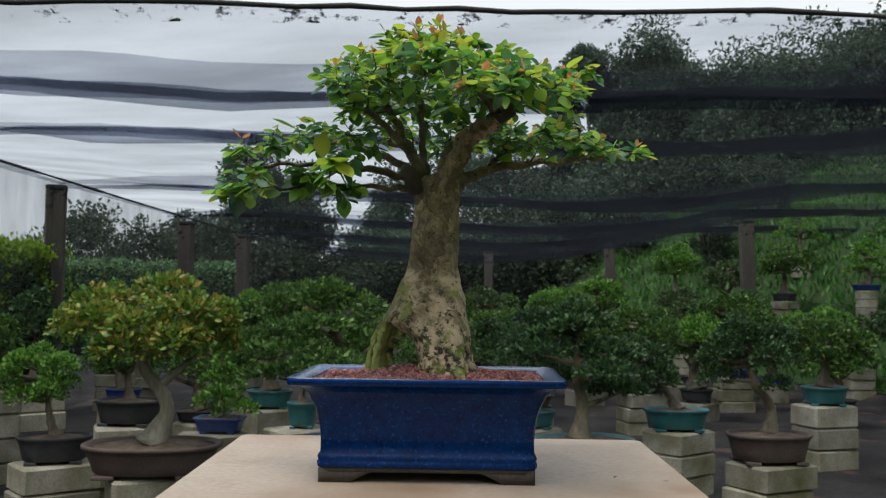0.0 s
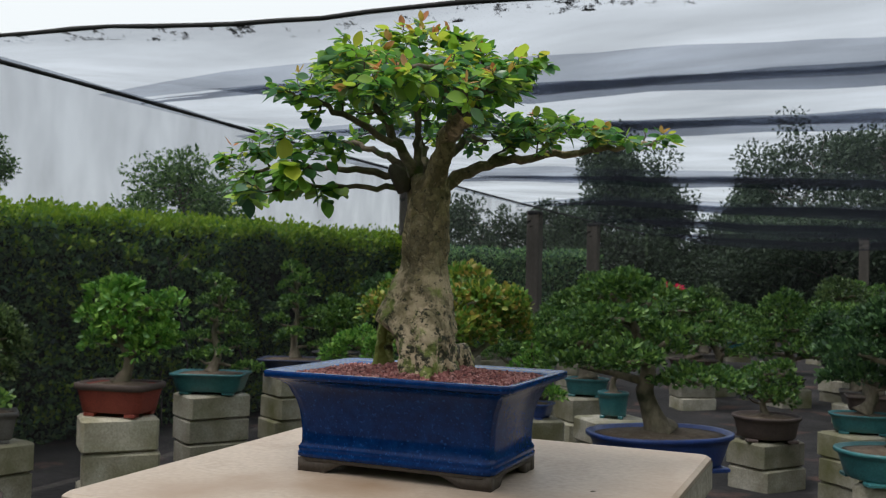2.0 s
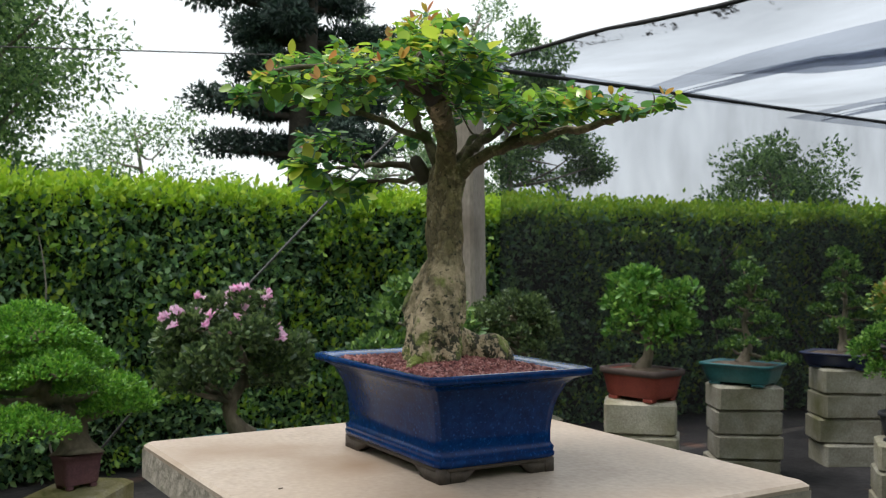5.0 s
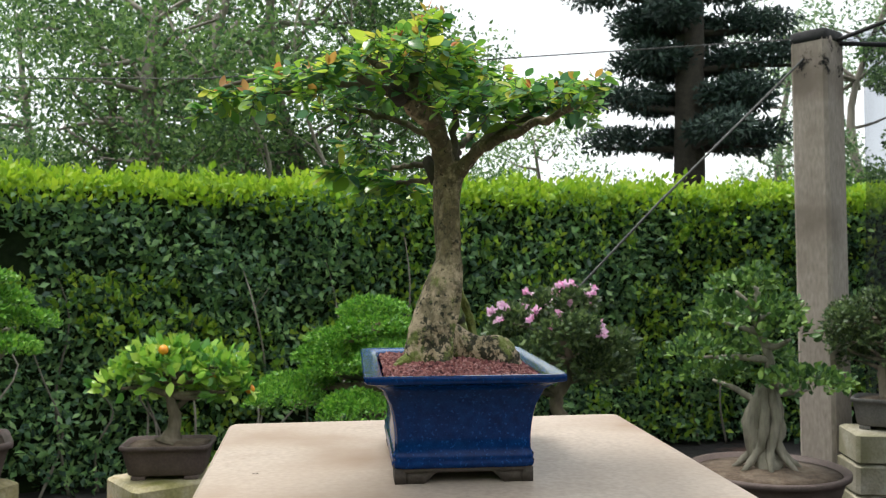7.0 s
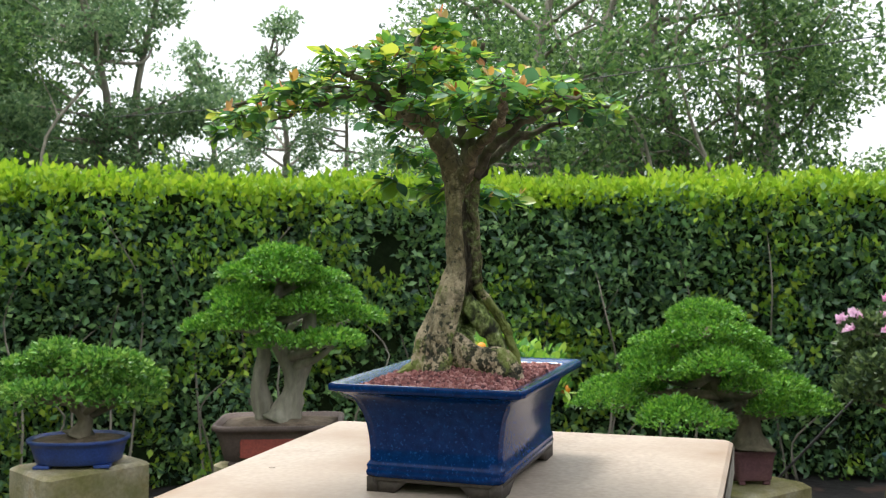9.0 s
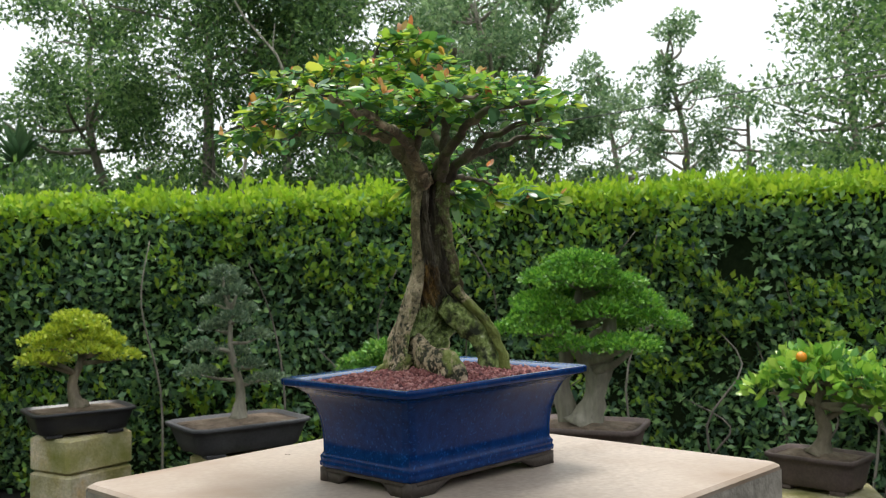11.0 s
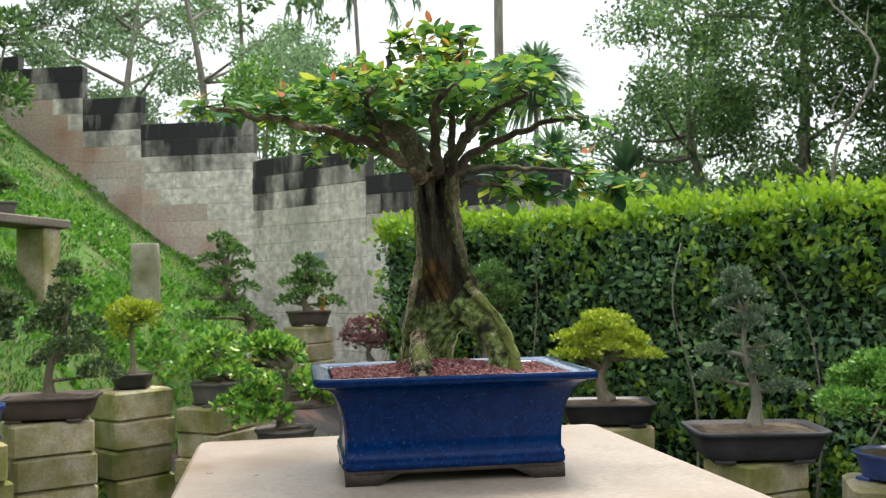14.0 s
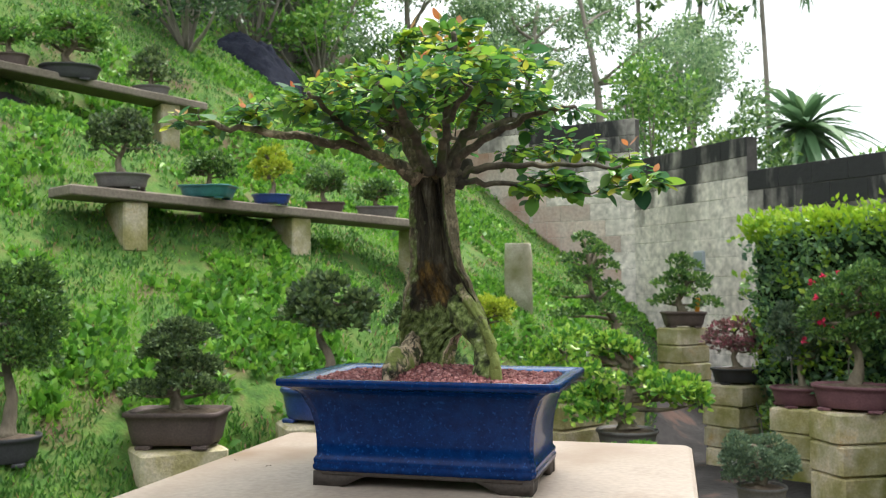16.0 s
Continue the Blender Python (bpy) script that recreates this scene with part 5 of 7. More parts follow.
    tb_ = Build().tube(path, [r0 * ((1.9, 1.35, 1.1)[i] if i < 3 else 1.0 - 0.72 * i / (len(path) - 1)) for i in range(len(path))], 9, 0.4)
    part("trunk", tb_, bark or M_BARK, parent)
    tb_ = Build()
    for c, r in clumps:
        k = min(range(3, len(path)), key=lambda i: (path[i] - Vector(c)).length + 2 * max(0, path[i].z - c[2]))
        q = path[k]
        m = (q + Vector(c)) / 2 + Vector(gen.normal(0, 0.03 * rx, 3))
        tb_.tube(smooth_path([q, m, Vector(c)], 3), [r0 * 0.42, r0 * 0.4, r0 * 0.36, r0 * 0.3, r0 * 0.25, r0 * 0.2, r0 * 0.14], 6)
    tagged(part("branch_work", tb_, bark or M_BARK, parent), kind="stuff")
    return clumps


M_TAG = material("white_plastic", [(0.62, 0.62, 0.62), (0.72, 0.72, 0.72)], 5, 0.4, 0.02, 90, tone=0.04)
M_GREYBARK = material("grey_bark", [(0.131, 0.119, 0.0899), (0.261, 0.239, 0.189), (0.392, 0.355, 0.297)], 10, 0.85, 0.5, 60, stretch=(1, 1, 0.25))
BLOCK = {}


def block_mesh(kind):
    if kind not in BLOCK:
        b = Build().box(0, 0, 0, 0.193, 0.094, 0.0945, 0.014)
        b.v = [tuple(np.array(v) + 0.004 * np.array(noise.noise_vector(Vector(v) * 9))) for v in b.v]
        BLOCK[kind] = b.mesh("block", M_MOSSY if kind else M_BLOCK, False)
    return BLOCK[kind]


def make_stand(x, y, top_z, yaw, mossy, seed, label=None):
    """Large cement blocks laid one on another up to the pot that stands on them."""
    g = random.Random(seed)
    z0 = ground_z(x, y) - 0.02
    n = max(1, round((top_z - z0) / 0.155))
    hgt = (top_z - z0) / n
    st = root("block_stand", pose(x, y, z0, 0, 0, yaw), label or ("stack of mossy cement blocks carrying a bonsai" if mossy else "stack of grey cement blocks carrying a bonsai"), "block stand", "bonsai stands")
    for i in range(n):
        m = pose(g.uniform(-1, 1) * 0.012, g.uniform(-1, 1) * 0.012, hgt * (i + 0.5), 0, 0, g.uniform(-4, 4))
        child("block", block_mesh(mossy), st, at=m @ Matrix.Diagonal((1, 1.65, hgt / 0.1905, 1)))


LEAFWORDS = {"mid": "green", "dark": "dark green", "bright": "bright green", "vivid": "vivid green", "olive": "olive-green", "lime": "yellow-green", "ficus": "glossy bright green", "bluish": "grey-green", "maple": "yellow-orange", "blossom": "pink-blossomed"}
STYLEWORDS = {"dome": "domed", "pads": "layered", "mound": "cloud-pruned", "tiers": "tiered", "cone": "conical", "lobes": "three-headed"}
POTTED = [
    ("maple", -1.39, 3.33, 0.45, 1.86, 0.613, 0.139, "oval", "brown", -0.01, 0.62, 0.43, 0.29, "dome", "maple"),
    ("bushy", -2.09, 3.91, 0.39, 12.69, 0.367, 0.138, "oval", "dark", -0.09, 0.40, 0.23, 0.20, "dome", "bright"),
    ("darkpot_a", -1.96, 4.61, 0.49, 1.86, 0.396, 0.148, "oval", "dark", -0.04, 0.40, 0.25, 0.23, "dome", "mid"),
    ("conifer_small", -1.43, 4.63, 0.45, 1.86, 0.280, 0.092, "rect", "blue", 0.01, 0.30, 0.21, 0.21, "cone", "bright"),
    ("green_a", -1.35, 5.63, 0.48, 1.86, 0.311, 0.124, "oval", "teal", 0.14, 0.50, 0.41, 0.38, "dome", "mid"),
    ("green_b", -1.02, 5.04, 0.43, 1.86, 0.194, 0.159, "round", "teal", 0.09, 0.36, 0.19, 0.19, "dome", "mid"),
    ("blue_big", -0.54, 4.06, 0.34, 31.18, 0.761, 0.180, "oval", "blue", -0.19, 0.67, 0.55, 0.30, "pads", "mid"),
    ("brown_r", -0.16, 5.59, 0.29, 17.89, 0.427, 0.156, "round", "brown", 0.00, 0.33, 0.22, 0.20, "dome", "mid"),
    ("teal_oval", 0.56, 3.72, 0.44, 17.89, 0.557, 0.139, "oval", "teal", -0.01, 0.57, 0.37, 0.27, "pads", "dark"),
    ("teal_b", 1.38, 5.42, 0.40, 1.86, 0.427, 0.141, "oval", "teal", -0.32, 0.39, 0.33, 0.24, "dome", "dark"),
    ("brown_o", 1.65, 4.33, 0.38, 1.86, 0.459, 0.159, "oval", "brown", -0.10, 0.52, 0.31, 0.28, "dome", "dark"),
    ("teal_c", 2.72, 6.47, 0.47, 1.86, 0.344, 0.138, "round", "teal", 0.00, 0.43, 0.37, 0.32, "dome", "mid"),
    ("teal_d", 0.40, 5.29, 0.42, 12.69, 0.371, 0.113, "oval", "teal", 0.09, 0.41, 0.37, 0.28, "dome", "dark"),
    ("redrect", -3.21, 3.12, 0.51, 17.89, 0.404, 0.173, "rect", "red", 0.04, 0.47, 0.29, 0.30, "dome", "bright"),
    ("tealrect", -3.25, 3.95, 0.54, 17.89, 0.446, 0.128, "rect", "teal", 0.05, 0.41, 0.28, 0.32, "tiers", "mid"),
    ("darkblue", -3.20, 4.81, 0.60, 17.89, 0.490, 0.096, "rect", "darkblue", 0.00, 0.43, 0.28, 0.33, "tiers", "mid"),
    ("far_a", -3.18, 5.34, 0.61, 17.89, 0.330, 0.103, "rect", "dark", 0.00, 0.28, 0.21, 0.24, "dome", "mid"),
    ("far_b", -3.17, 5.98, 0.53, 17.89, 0.358, 0.112, "rect", "dark", 0.00, 0.47, 0.18, 0.30, "dome", "dark"),
    ("greyrect", -3.53, 2.53, 0.42, 44.20, 0.317, 0.154, "rect", "grey", -0.03, 0.44, 0.27, 0.28, "dome", "olive"),
    ("rootrock", -2.81, 1.59, 0.24, 84.45, 0.643, 0.172, "round", "brown", -0.06, 0.69, 0.40, 0.33, "pads", "mid"),
    ("pinkazalea", -3.37, 0.90, 0.36, 96.62, 0.383, 0.111, "rect", "teal", -0.06, 0.47, 0.38, 0.32, "dome", "olive"),
    ("azalea", -3.30, 0.18, 0.34, 109.20, 0.177, 0.141, "rect", "mauve", -0.20, 0.49, 0.54, 0.31, "mound", "vivid"),
    ("kumquat", -2.73, -0.78, 0.46, 84.45, 0.329, 0.127, "rect", "brown", 0.03, 0.35, 0.29, 0.17, "dome", "ficus"),
    ("umbrella", -2.13, -1.38, 0.57, 109.20, 0.444, 0.144, "rect", "brown", 0.01, 0.575, 0.38, 0.22, "mound", "vivid"),
    ("bluedish", -1.89, -2.05, 0.56, 109.20, 0.350, 0.096, "oval", "blue", -0.02, 0.26, 0.30, 0.17, "dome", "bright"),
    ("mauve_fl", -1.04, -5.14, 0.53, 154.12, 0.477, 0.148, "oval", "mauve", -0.01, 0.55, 0.30, 0.31, "dome", "mid"),
    ("yellowpine", -1.49, -4.01, 0.49, 176.70, 0.500, 0.124, "rect", "black", -0.01, 0.47, 0.31, 0.17, "mound", "lime"),
    ("greypine", -2.01, -3.38, 0.40, 176.70, 0.622, 0.150, "rect", "dark", -0.03, 0.58, 0.27, 0.32, "tiers", "bluish"),
    ("mauve_j", -0.83, -5.85, 0.46, 195.64, 0.445, 0.130, "oval", "mauve", -0.02, 0.42, 0.22, 0.32, "dome", "bluish"),
    ("blossom", -0.42, -6.25, 0.56, 195.64, 0.380, 0.112, "oval", "black", -0.02, 0.30, 0.22, 0.18, "dome", "blossom"),
    ("tagpot", 0.01, -8.41, 0.86, 195.64, 0.397, 0.148, "rect", "brown", 0.00, 0.42, 0.32, 0.29, "pads", "mid"),
    ("layered", 0.50, -6.72, 0.63, 195.64, 0.486, 0.185, "rect", "brown", -0.18, 0.64, 0.38, 0.40, "tiers", "mid"),
    ("ficus_a", 0.20, -4.42, 0.36, 195.64, 0.337, 0.122, "round", "grey", 0.02, 0.34, 0.41, 0.31, "lobes", "ficus"),
    ("ficus_b", 0.61, -4.92, 0.56, 195.64, 0.307, 0.137, "round", "grey", 0.03, 0.26, 0.32, 0.20, "pads", "ficus"),
    ("bluebush", -0.44, -3.36, 0.33, 195.64, 0.212, 0.094, "round", "grey", -0.01, 0.19, 0.17, 0.17, "dome", "bluish"),
    ("topiary", 0.10, -3.03, 0.35, 154.12, 0.254, 0.085, "round", "dark", 0.00, 0.16, 0.25, 0.14, "dome", "vivid"),
    ("bluepot", 1.63, -3.58, 0.59, 176.70, 0.427, 0.168, "oval", "blue", 0.04, 0.54, 0.27, 0.20, "dome", "olive"),
    ("bentpine", 1.35, -4.07, 0.62, 176.70, 0.476, 0.121, "rect", "brown", 0.09, 0.44, 0.23, 0.32, "pads", "olive"),
    ("blackround", 1.11, -5.05, 0.66, 176.70, 0.250, 0.090, "round", "black", 0.00, 0.38, 0.18, 0.17, "dome", "lime"),
    ("browndeep", 2.06, -2.96, 0.55, 195.64, 0.430, 0.165, "rect", "brown", 0.00, 0.40, 0.27, 0.22, "mound", "olive"),
    ("leftbush", 2.59, -2.50, 0.53, 195.64, 0.283, 0.118, "round", "dark", 0.01, 0.52, 0.27, 0.35, "dome", "mid"),
    ("bench_a", 3.05, -3.98, 1.83, 195.64, 0.320, 0.092, "oval", "grey", -0.00, 0.29, 0.20, 0.21, "dome", "olive"),
    ("bench_b", 2.72, -4.39, 1.80, 195.64, 0.323, 0.083, "rect", "teal", 0.01, 0.19, 0.16, 0.11, "dome", "mid"),
    ("bench_c", 2.48, -4.77, 1.79, 195.64, 0.256, 0.066, "oval", "blue", 0.00, 0.23, 0.13, 0.16, "dome", "lime"),
    ("bench_d", 2.30, -5.24, 1.76, 195.64, 0.272, 0.078, "rect", "brown", 0.01, 0.23, 0.15, 0.16, "dome", "mid"),
    ("bench_e", 2.09, -5.71, 1.74, 195.64, 0.309, 0.099, "rect", "grey", 0.00, 0.20, 0.16, 0.09, "dome", "mid"),
    ("bench_f", 4.64, -4.95, 2.86, 195.64, 0.247, 0.103, "oval", "brown", -0.04, 0.26, 0.23, 0.16, "dome", "bright"),
    ("bench_g", 4.36, -5.24, 2.80, 195.64, 0.445, 0.119, "oval", "dark", 0.02, 0.35, 0.32, 0.20, "dome", "bright"),
    ("bench_h", 4.00, -5.76, 2.75, 195.64, 0.291, 0.098, "oval", "grey", 0.00, 0.25, 0.20, 0.16, "pads", "olive"),
]


def flowers(parent, clumps, n, mat, size, gen, label):
    """Single blossoms of seven petals, each set on the outside of a clump."""
    for _ in range(n):
        c, r = clumps[int(gen.integers(0, len(clumps)))]
        p, d = shell(c, r, 1, gen, 0.97, -0.1)
        side_ = p[0] + gen.normal(0, size * 0.12, (9, 3)) + d[0] * size * 0.3
        child("blossom", blades("blossom", side_, [d[0]] * 9, size, mat, 0.85, 0.0, 0.2, 1.0, gen), parent, label)


for i, (nm, x, y, z, yaw, w, h, shape, colour, cx, cz, rx, rz, style, leaf) in enumerate(POTTED):
    gen = np.random.default_rng(100 + i)
    turn = yaw + float(gen.uniform(-8, 8))
    t = root("potted_bonsai", pose(x, y, z, 0, 0, turn), f"{STYLEWORDS[style]} {LEAFWORDS[leaf]} bonsai in a {WORDS[colour]} pot", "bonsai", "bonsai of the nursery")
    make_pot(t, shape, colour, w, h, gen)
    big = {"rootrock": 0.034, "kumquat": 0.046, "umbrella": 0.018, "azalea": 0.018, "ficus_a": 0.042, "ficus_b": 0.042, "redrect": 0.036, "bluepot": 0.036}.get(nm)
    clumps = make_crown(t, cx, cz, rx, rz, style, leaf, h, gen, big, 0.42 if nm in ("kumquat", "rootrock") else 0.5 if nm == "blossom" else 1.0, M_GREYBARK if nm in ("rootrock", "greypine", "umbrella", "maple") else None)
    if nm in ("umbrella", "layered"):
        for q in (1, -1):
            pn = part("panel", Build().box(0, 0, 0, w * 0.27, 0.006, h * 0.24, 0.003), M_POT["red"], t, "brick-red inset panel", smooth=False)
            pn.matrix_basis = pose(0, q * (w / 2 * 0.72 - w / 2 * 0.095), h * 0.48, q * 8, 0, 0)
    if nm == "pinkazalea":
        flowers(t, [c for c in clumps if c[0][2] > cz + 0.30 * rz], 38, M_PINK, 0.030, gen, "pale pink blossom")
    if nm in ("mauve_fl", "mauve_j"):
        flowers(t, clumps, 14 if nm == "mauve_fl" else 3, M_RED, 0.03, gen, "red blossom")
    if nm == "kumquat":
        for k in range(5):
            c, r = clumps[k * 2]
            p, d = shell(c, r, 1, gen, 0.98, 0.0)
            fr = Build().loft([ring(0.019 * math.sin(a), 0.019 * math.sin(a), -0.019 * math.cos(a), 2, 12) for a in (0.1, 0.5, 0.9, 1.3, 1.7, 2.1, 2.5, 3.0)])
            f_ = part("orange", fr, M_ORANGE, t, "ripe orange fruit")
            f_.location = Vector(p[0])
    if nm in ("ficus_a", "bluebush", "mauve_j"):
        c, r = clumps[4]
        tg = part("tag", Build().box(0, 0, 0, 0.013, 0.0015, 0.013, 0.001), M_TAG, t, "small white plastic tag", smooth=False)
        tg.matrix_basis = pose(c[0], c[1] - r[1], c[2], 10, 0, 0)
    if nm == "tagpot":
        tg = part("label_stake", Build().box(0, 0, 0.06, 0.022, 0.002, 0.075, 0.001), M_ORANGE, t, "orange plastic label stuck in the soil", smooth=False)
        tg.matrix_basis = pose(w * 0.28, -w * 0.2, h * 0.95, 0, 4, 0)
    if nm == "umbrella":
        for a, q in ((-0.075, 0.5), (0.055, 0.6)):
            tb_ = Build().tube(smooth_path([(a * 0.7, 0, h * 0.95), (a, 0.01, h + 0.12), (a * 1.2 + 0.03, 0.0, h + 0.26), (a * 2.0, 0.02, h + 0.45)], 5), [0.038 - 0.0013 * k for k in range(16)], 12, 0.45)
            part("side_trunk", tb_, M_GREYBARK, t, "smooth grey side trunk")
    if nm == "rootrock":
        for k in range(7):
            a = k * 0.9
            rb = Build().tube(smooth_path([(0.02 * math.cos(a), 0.02 * math.sin(a), h + 0.34), (0.05 * math.cos(a + 0.5), 0.05 * math.sin(a + 0.5), h + 0.2), (0.05 * math.cos(a), 0.05 * math.sin(a), h + 0.08), (0.14 * math.cos(a), 0.10 * math.sin(a), h * 0.97)], 4), [0.022] * 7 + [0.02, 0.018, 0.017, 0.015, 0.012, 0.009], 8, 0.5)
            part("root", rb, M_GREYBARK, t, "exposed gnarled grey root")
    if not nm.startswith("bench"):
        mossy = y < 0.5
        if z - ground_z(x, y) > 0.06:
            make_stand(x, y, z, turn + float(gen.uniform(20, 50)), mossy, i)

# filler bonsai under the net, seen as a mass of crowns
fg = np.random.default_rng(77)
spots = []
for _ in range(900):
    x, y = fg.uniform(-4.0, 7.5), fg.uniform(5.2, 17)
    if all(math.hypot(x - a, y - b) > 0.95 for a, b in spots) and all(math.hypot(x - r[1], y - r[2]) > 0.6 for r in POTTED) and abs(math.degrees(math.atan2(x, y))) < 42:
        spots.append((x, y))
    if len(spots) >= 58:
        break
far_spot = min(spots, key=lambda q: math.hypot(q[0] + 2.3, q[1] - 15.6))
for i, (x, y) in enumerate(spots):
    gen = np.random.default_rng(500 + i)
    z = ground_z(x, y) + float(gen.choice([0.19, 0.38]))
    leaf = str(gen.choice(["mid", "bright", "dark", "olive", "bright", "mid"]))
    colour = str(gen.choice(["teal", "dark", "brown", "blue", "grey"]))
    style = str(gen.choice(["dome", "pads", "dome"]))
    t = root("potted_bonsai", pose(x, y, z, 0, 0, float(gen.uniform(-30, 30))), f"{STYLEWORDS[style]} {LEAFWORDS[leaf]} bonsai in a {WORDS[colour]} pot", "bonsai", "bonsai of the nursery")
    h = float(gen.uniform(0.09, 0.14))
    make_pot(t, str(gen.choice(["rect", "oval"])), colour, float(gen.uniform(0.34, 0.5)), h, gen)
    rz = float(gen.uniform(0.28, 0.42))
    cl = make_crown(t, 0.0, h + 0.10 + rz, float(gen.uniform(0.42, 0.58)), rz, style, leaf, h, gen, 0.034 if y < 9 else 0.05)
    if (x, y) == far_spot:
        flowers(t, [c for c in cl if c[0][2] > h + 0.10 + 1.35 * rz], 34, M_RED, 0.10, gen, "red blossoms")
    make_stand(x, y, z, float(gen.uniform(0, 90)), False, 900 + i)

# ---- plank benches on the bank ----


def bench(a, b, posts):
    a, b = Vector(a), Vector(b)
    L = (b - a).length
    yaw = math.degrees(math.atan2(b.y - a.y, b.x - a.x))
    pitch = math.degrees(math.asin((b.z - a.z) / L))
    bn = root("plank_bench", pose(0, 0, 0), "weathered concrete plank bench on short posts, set on the bank", "bench", "benches on the bank")
    mid = (a + b) / 2
    pl = part("plank", Build().box(0, 0, -0.03, L / 2, 0.16, 0.03, 0.008), M_PLANK, bn, smooth=False)
    pl.matrix_basis = pose(*mid, 0, -pitch, yaw)
    for t in posts:
        p = a + (b - a) * t
        g = ground_z(p.x, p.y) - 0.1
        top_ = p.z - 0.06
        po = part("post", Build().box(0, 0, (top_ - g) / 2, 0.075, 0.13, (top_ - g) / 2, 0.01), M_MOSSY, bn, "mossy concrete post", smooth=False)
        po.matrix_basis = pose(p.x, p.y, g, 0, 0, yaw)


bench((3.25, -3.68, 1.831), (1.80, -6.1, 1.735), (0.14, 0.55, 0.95))
bench((5.0, -4.6, 2.93), (3.72, -6.05, 2.73), (0.1, 0.85))
stone = Build().loft([[(x * (1 + 0.05 * noise.noise((x * 9, y * 9, z * 5))), y, z) for x, y in outline(0.115 - 0.01 * (z > 0.3), 0.10, 5, 20)] for z in (-0.3, 0.0, 0.2, 0.33, 0.345)])
tagged(new("stone_stump", stone.mesh("stone_stump", M_BLOCK)), "short upright cement stump at the foot of the bank", "stump").location = (1.36, -7.3, 1.28)

# ---- shade-net house ----
M_NET = bpy.data.materials.new("shade_net")
M_NET.use_nodes = True
nn, nl = M_NET.node_tree.nodes, M_NET.node_tree.links
npr, nout = nn["Principled BSDF"], nn["Material Output"]
npr.inputs["Base Color"].default_value = (0.012, 0.012, 0.014, 1)
npr.inputs["Roughness"].default_value = 0.9
npr.inputs["Specular IOR Level"].default_value = 0.0
ntr, ntl, nmx, nm2 = nn.new("ShaderNodeBsdfTransparent"), nn.new("ShaderNodeBsdfTranslucent"), nn.new("ShaderNodeMixShader"), nn.new("ShaderNodeMixShader")
ntl.inputs["Color"].default_value = (0.022, 0.025, 0.033, 1)
ntc, nns, nmr = nn.new("ShaderNodeTexCoord"), nn.new("ShaderNodeTexNoise"), nn.new("ShaderNodeMapRange")
nns.inputs["Scale"].default_value, nns.inputs["Detail"].default_value = 1.3, 8
nmr.inputs[1].default_value, nmr.inputs[2].default_value, nmr.inputs[3].default_value, nmr.inputs[4].default_value = 0.33, 0.67, 0.22, 0.48
nmp = nn.new("ShaderNodeMapping")
nmp.inputs["Scale"].default_value = (0.5, 2.2, 1)
ntr.inputs["Color"].default_value = (0.91, 0.94, 1.0, 1)
nl.new(ntc.outputs["Object"], nmp.inputs["Vector"])
nl.new(nmp.outputs[0], nns.inputs["Vector"])
nl.new(nns.outputs["Fac"], nmr.inputs[0])
nm2.inputs[0].default_value = 0.5
nl.new(npr.outputs[0], nm2.inputs[1])
nl.new(ntl.outputs[0], nm2.inputs[2])
nl.new(nmr.outputs[0], nmx.inputs[0])
nl.new(ntr.outputs[0], nmx.inputs[1])
nl.new(nm2.outputs[0], nmx.inputs[2])
nl.new(nmx.outputs[0], nout.inputs["Surface"])
M_NET_SIDE = M_NET.copy()
M_NET_SIDE.name = "side_shade_net"
for n_ in M_NET_SIDE.node_tree.nodes:
    if n_.bl_idname == "ShaderNodeMapRange":
        n_.inputs[3].default_value, n_.inputs[4].default_value = 0.42, 0.58
    if n_.bl_idname == "ShaderNodeBsdfTranslucent":
        n_.inputs["Color"].default_value = (0.05, 0.052, 0.054, 1)
M_GRIME = bpy.data.materials.new("net_grime")
M_GRIME.use_nodes = True
gn_, gl_ = M_GRIME.node_tree.nodes, M_GRIME.node_tree.links
gp_ = gn_["Principled BSDF"]
gp_.inputs["Base Color"].default_value = (0.012, 0.012, 0.012, 1)
gp_.inputs["Roughness"].default_value = 0.9
gt_, gno, gm_, gx_ = gn_.new("ShaderNodeTexCoord"), gn_.new("ShaderNodeTexNoise"), gn_.new("ShaderNodeMapRange"), gn_.new("ShaderNodeMixShader")
gno.inputs["Scale"].default_value, gno.inputs["Detail"].default_value, gno.inputs["Roughness"].default_value = 9, 9, 0.75
gm_.inputs[1].default_value, gm_.inputs[2].default_value = 0.54, 0.60
gl_.new(gt_.outputs["Object"], gno.inputs["Vector"])
gl_.new(gno.outputs["Fac"], gm_.inputs[0])
gl_.new(gm_.outputs[0], gx_.inputs[0])
gl_.new(gn_.new("ShaderNodeBsdfTransparent").outputs[0], gx_.inputs[1])
gl_.new(gp_.outputs[0], gx_.inputs[2])
gl_.new(gx_.outputs[0], gn_["Material Output"].inputs["Surface"])
M_WIRE = material("wire", [(0.05, 0.05, 0.05), (0.09, 0.09, 0.09)], 20, 0.6, 0.1, 100)
M_HEM = material("net_hem", [(0.012, 0.012, 0.014), (0.03, 0.03, 0.032)], 10, 0.9, 0.3, 100)


def front_y(x):
    return 2.45 + 0.105 * (x + 3.8)


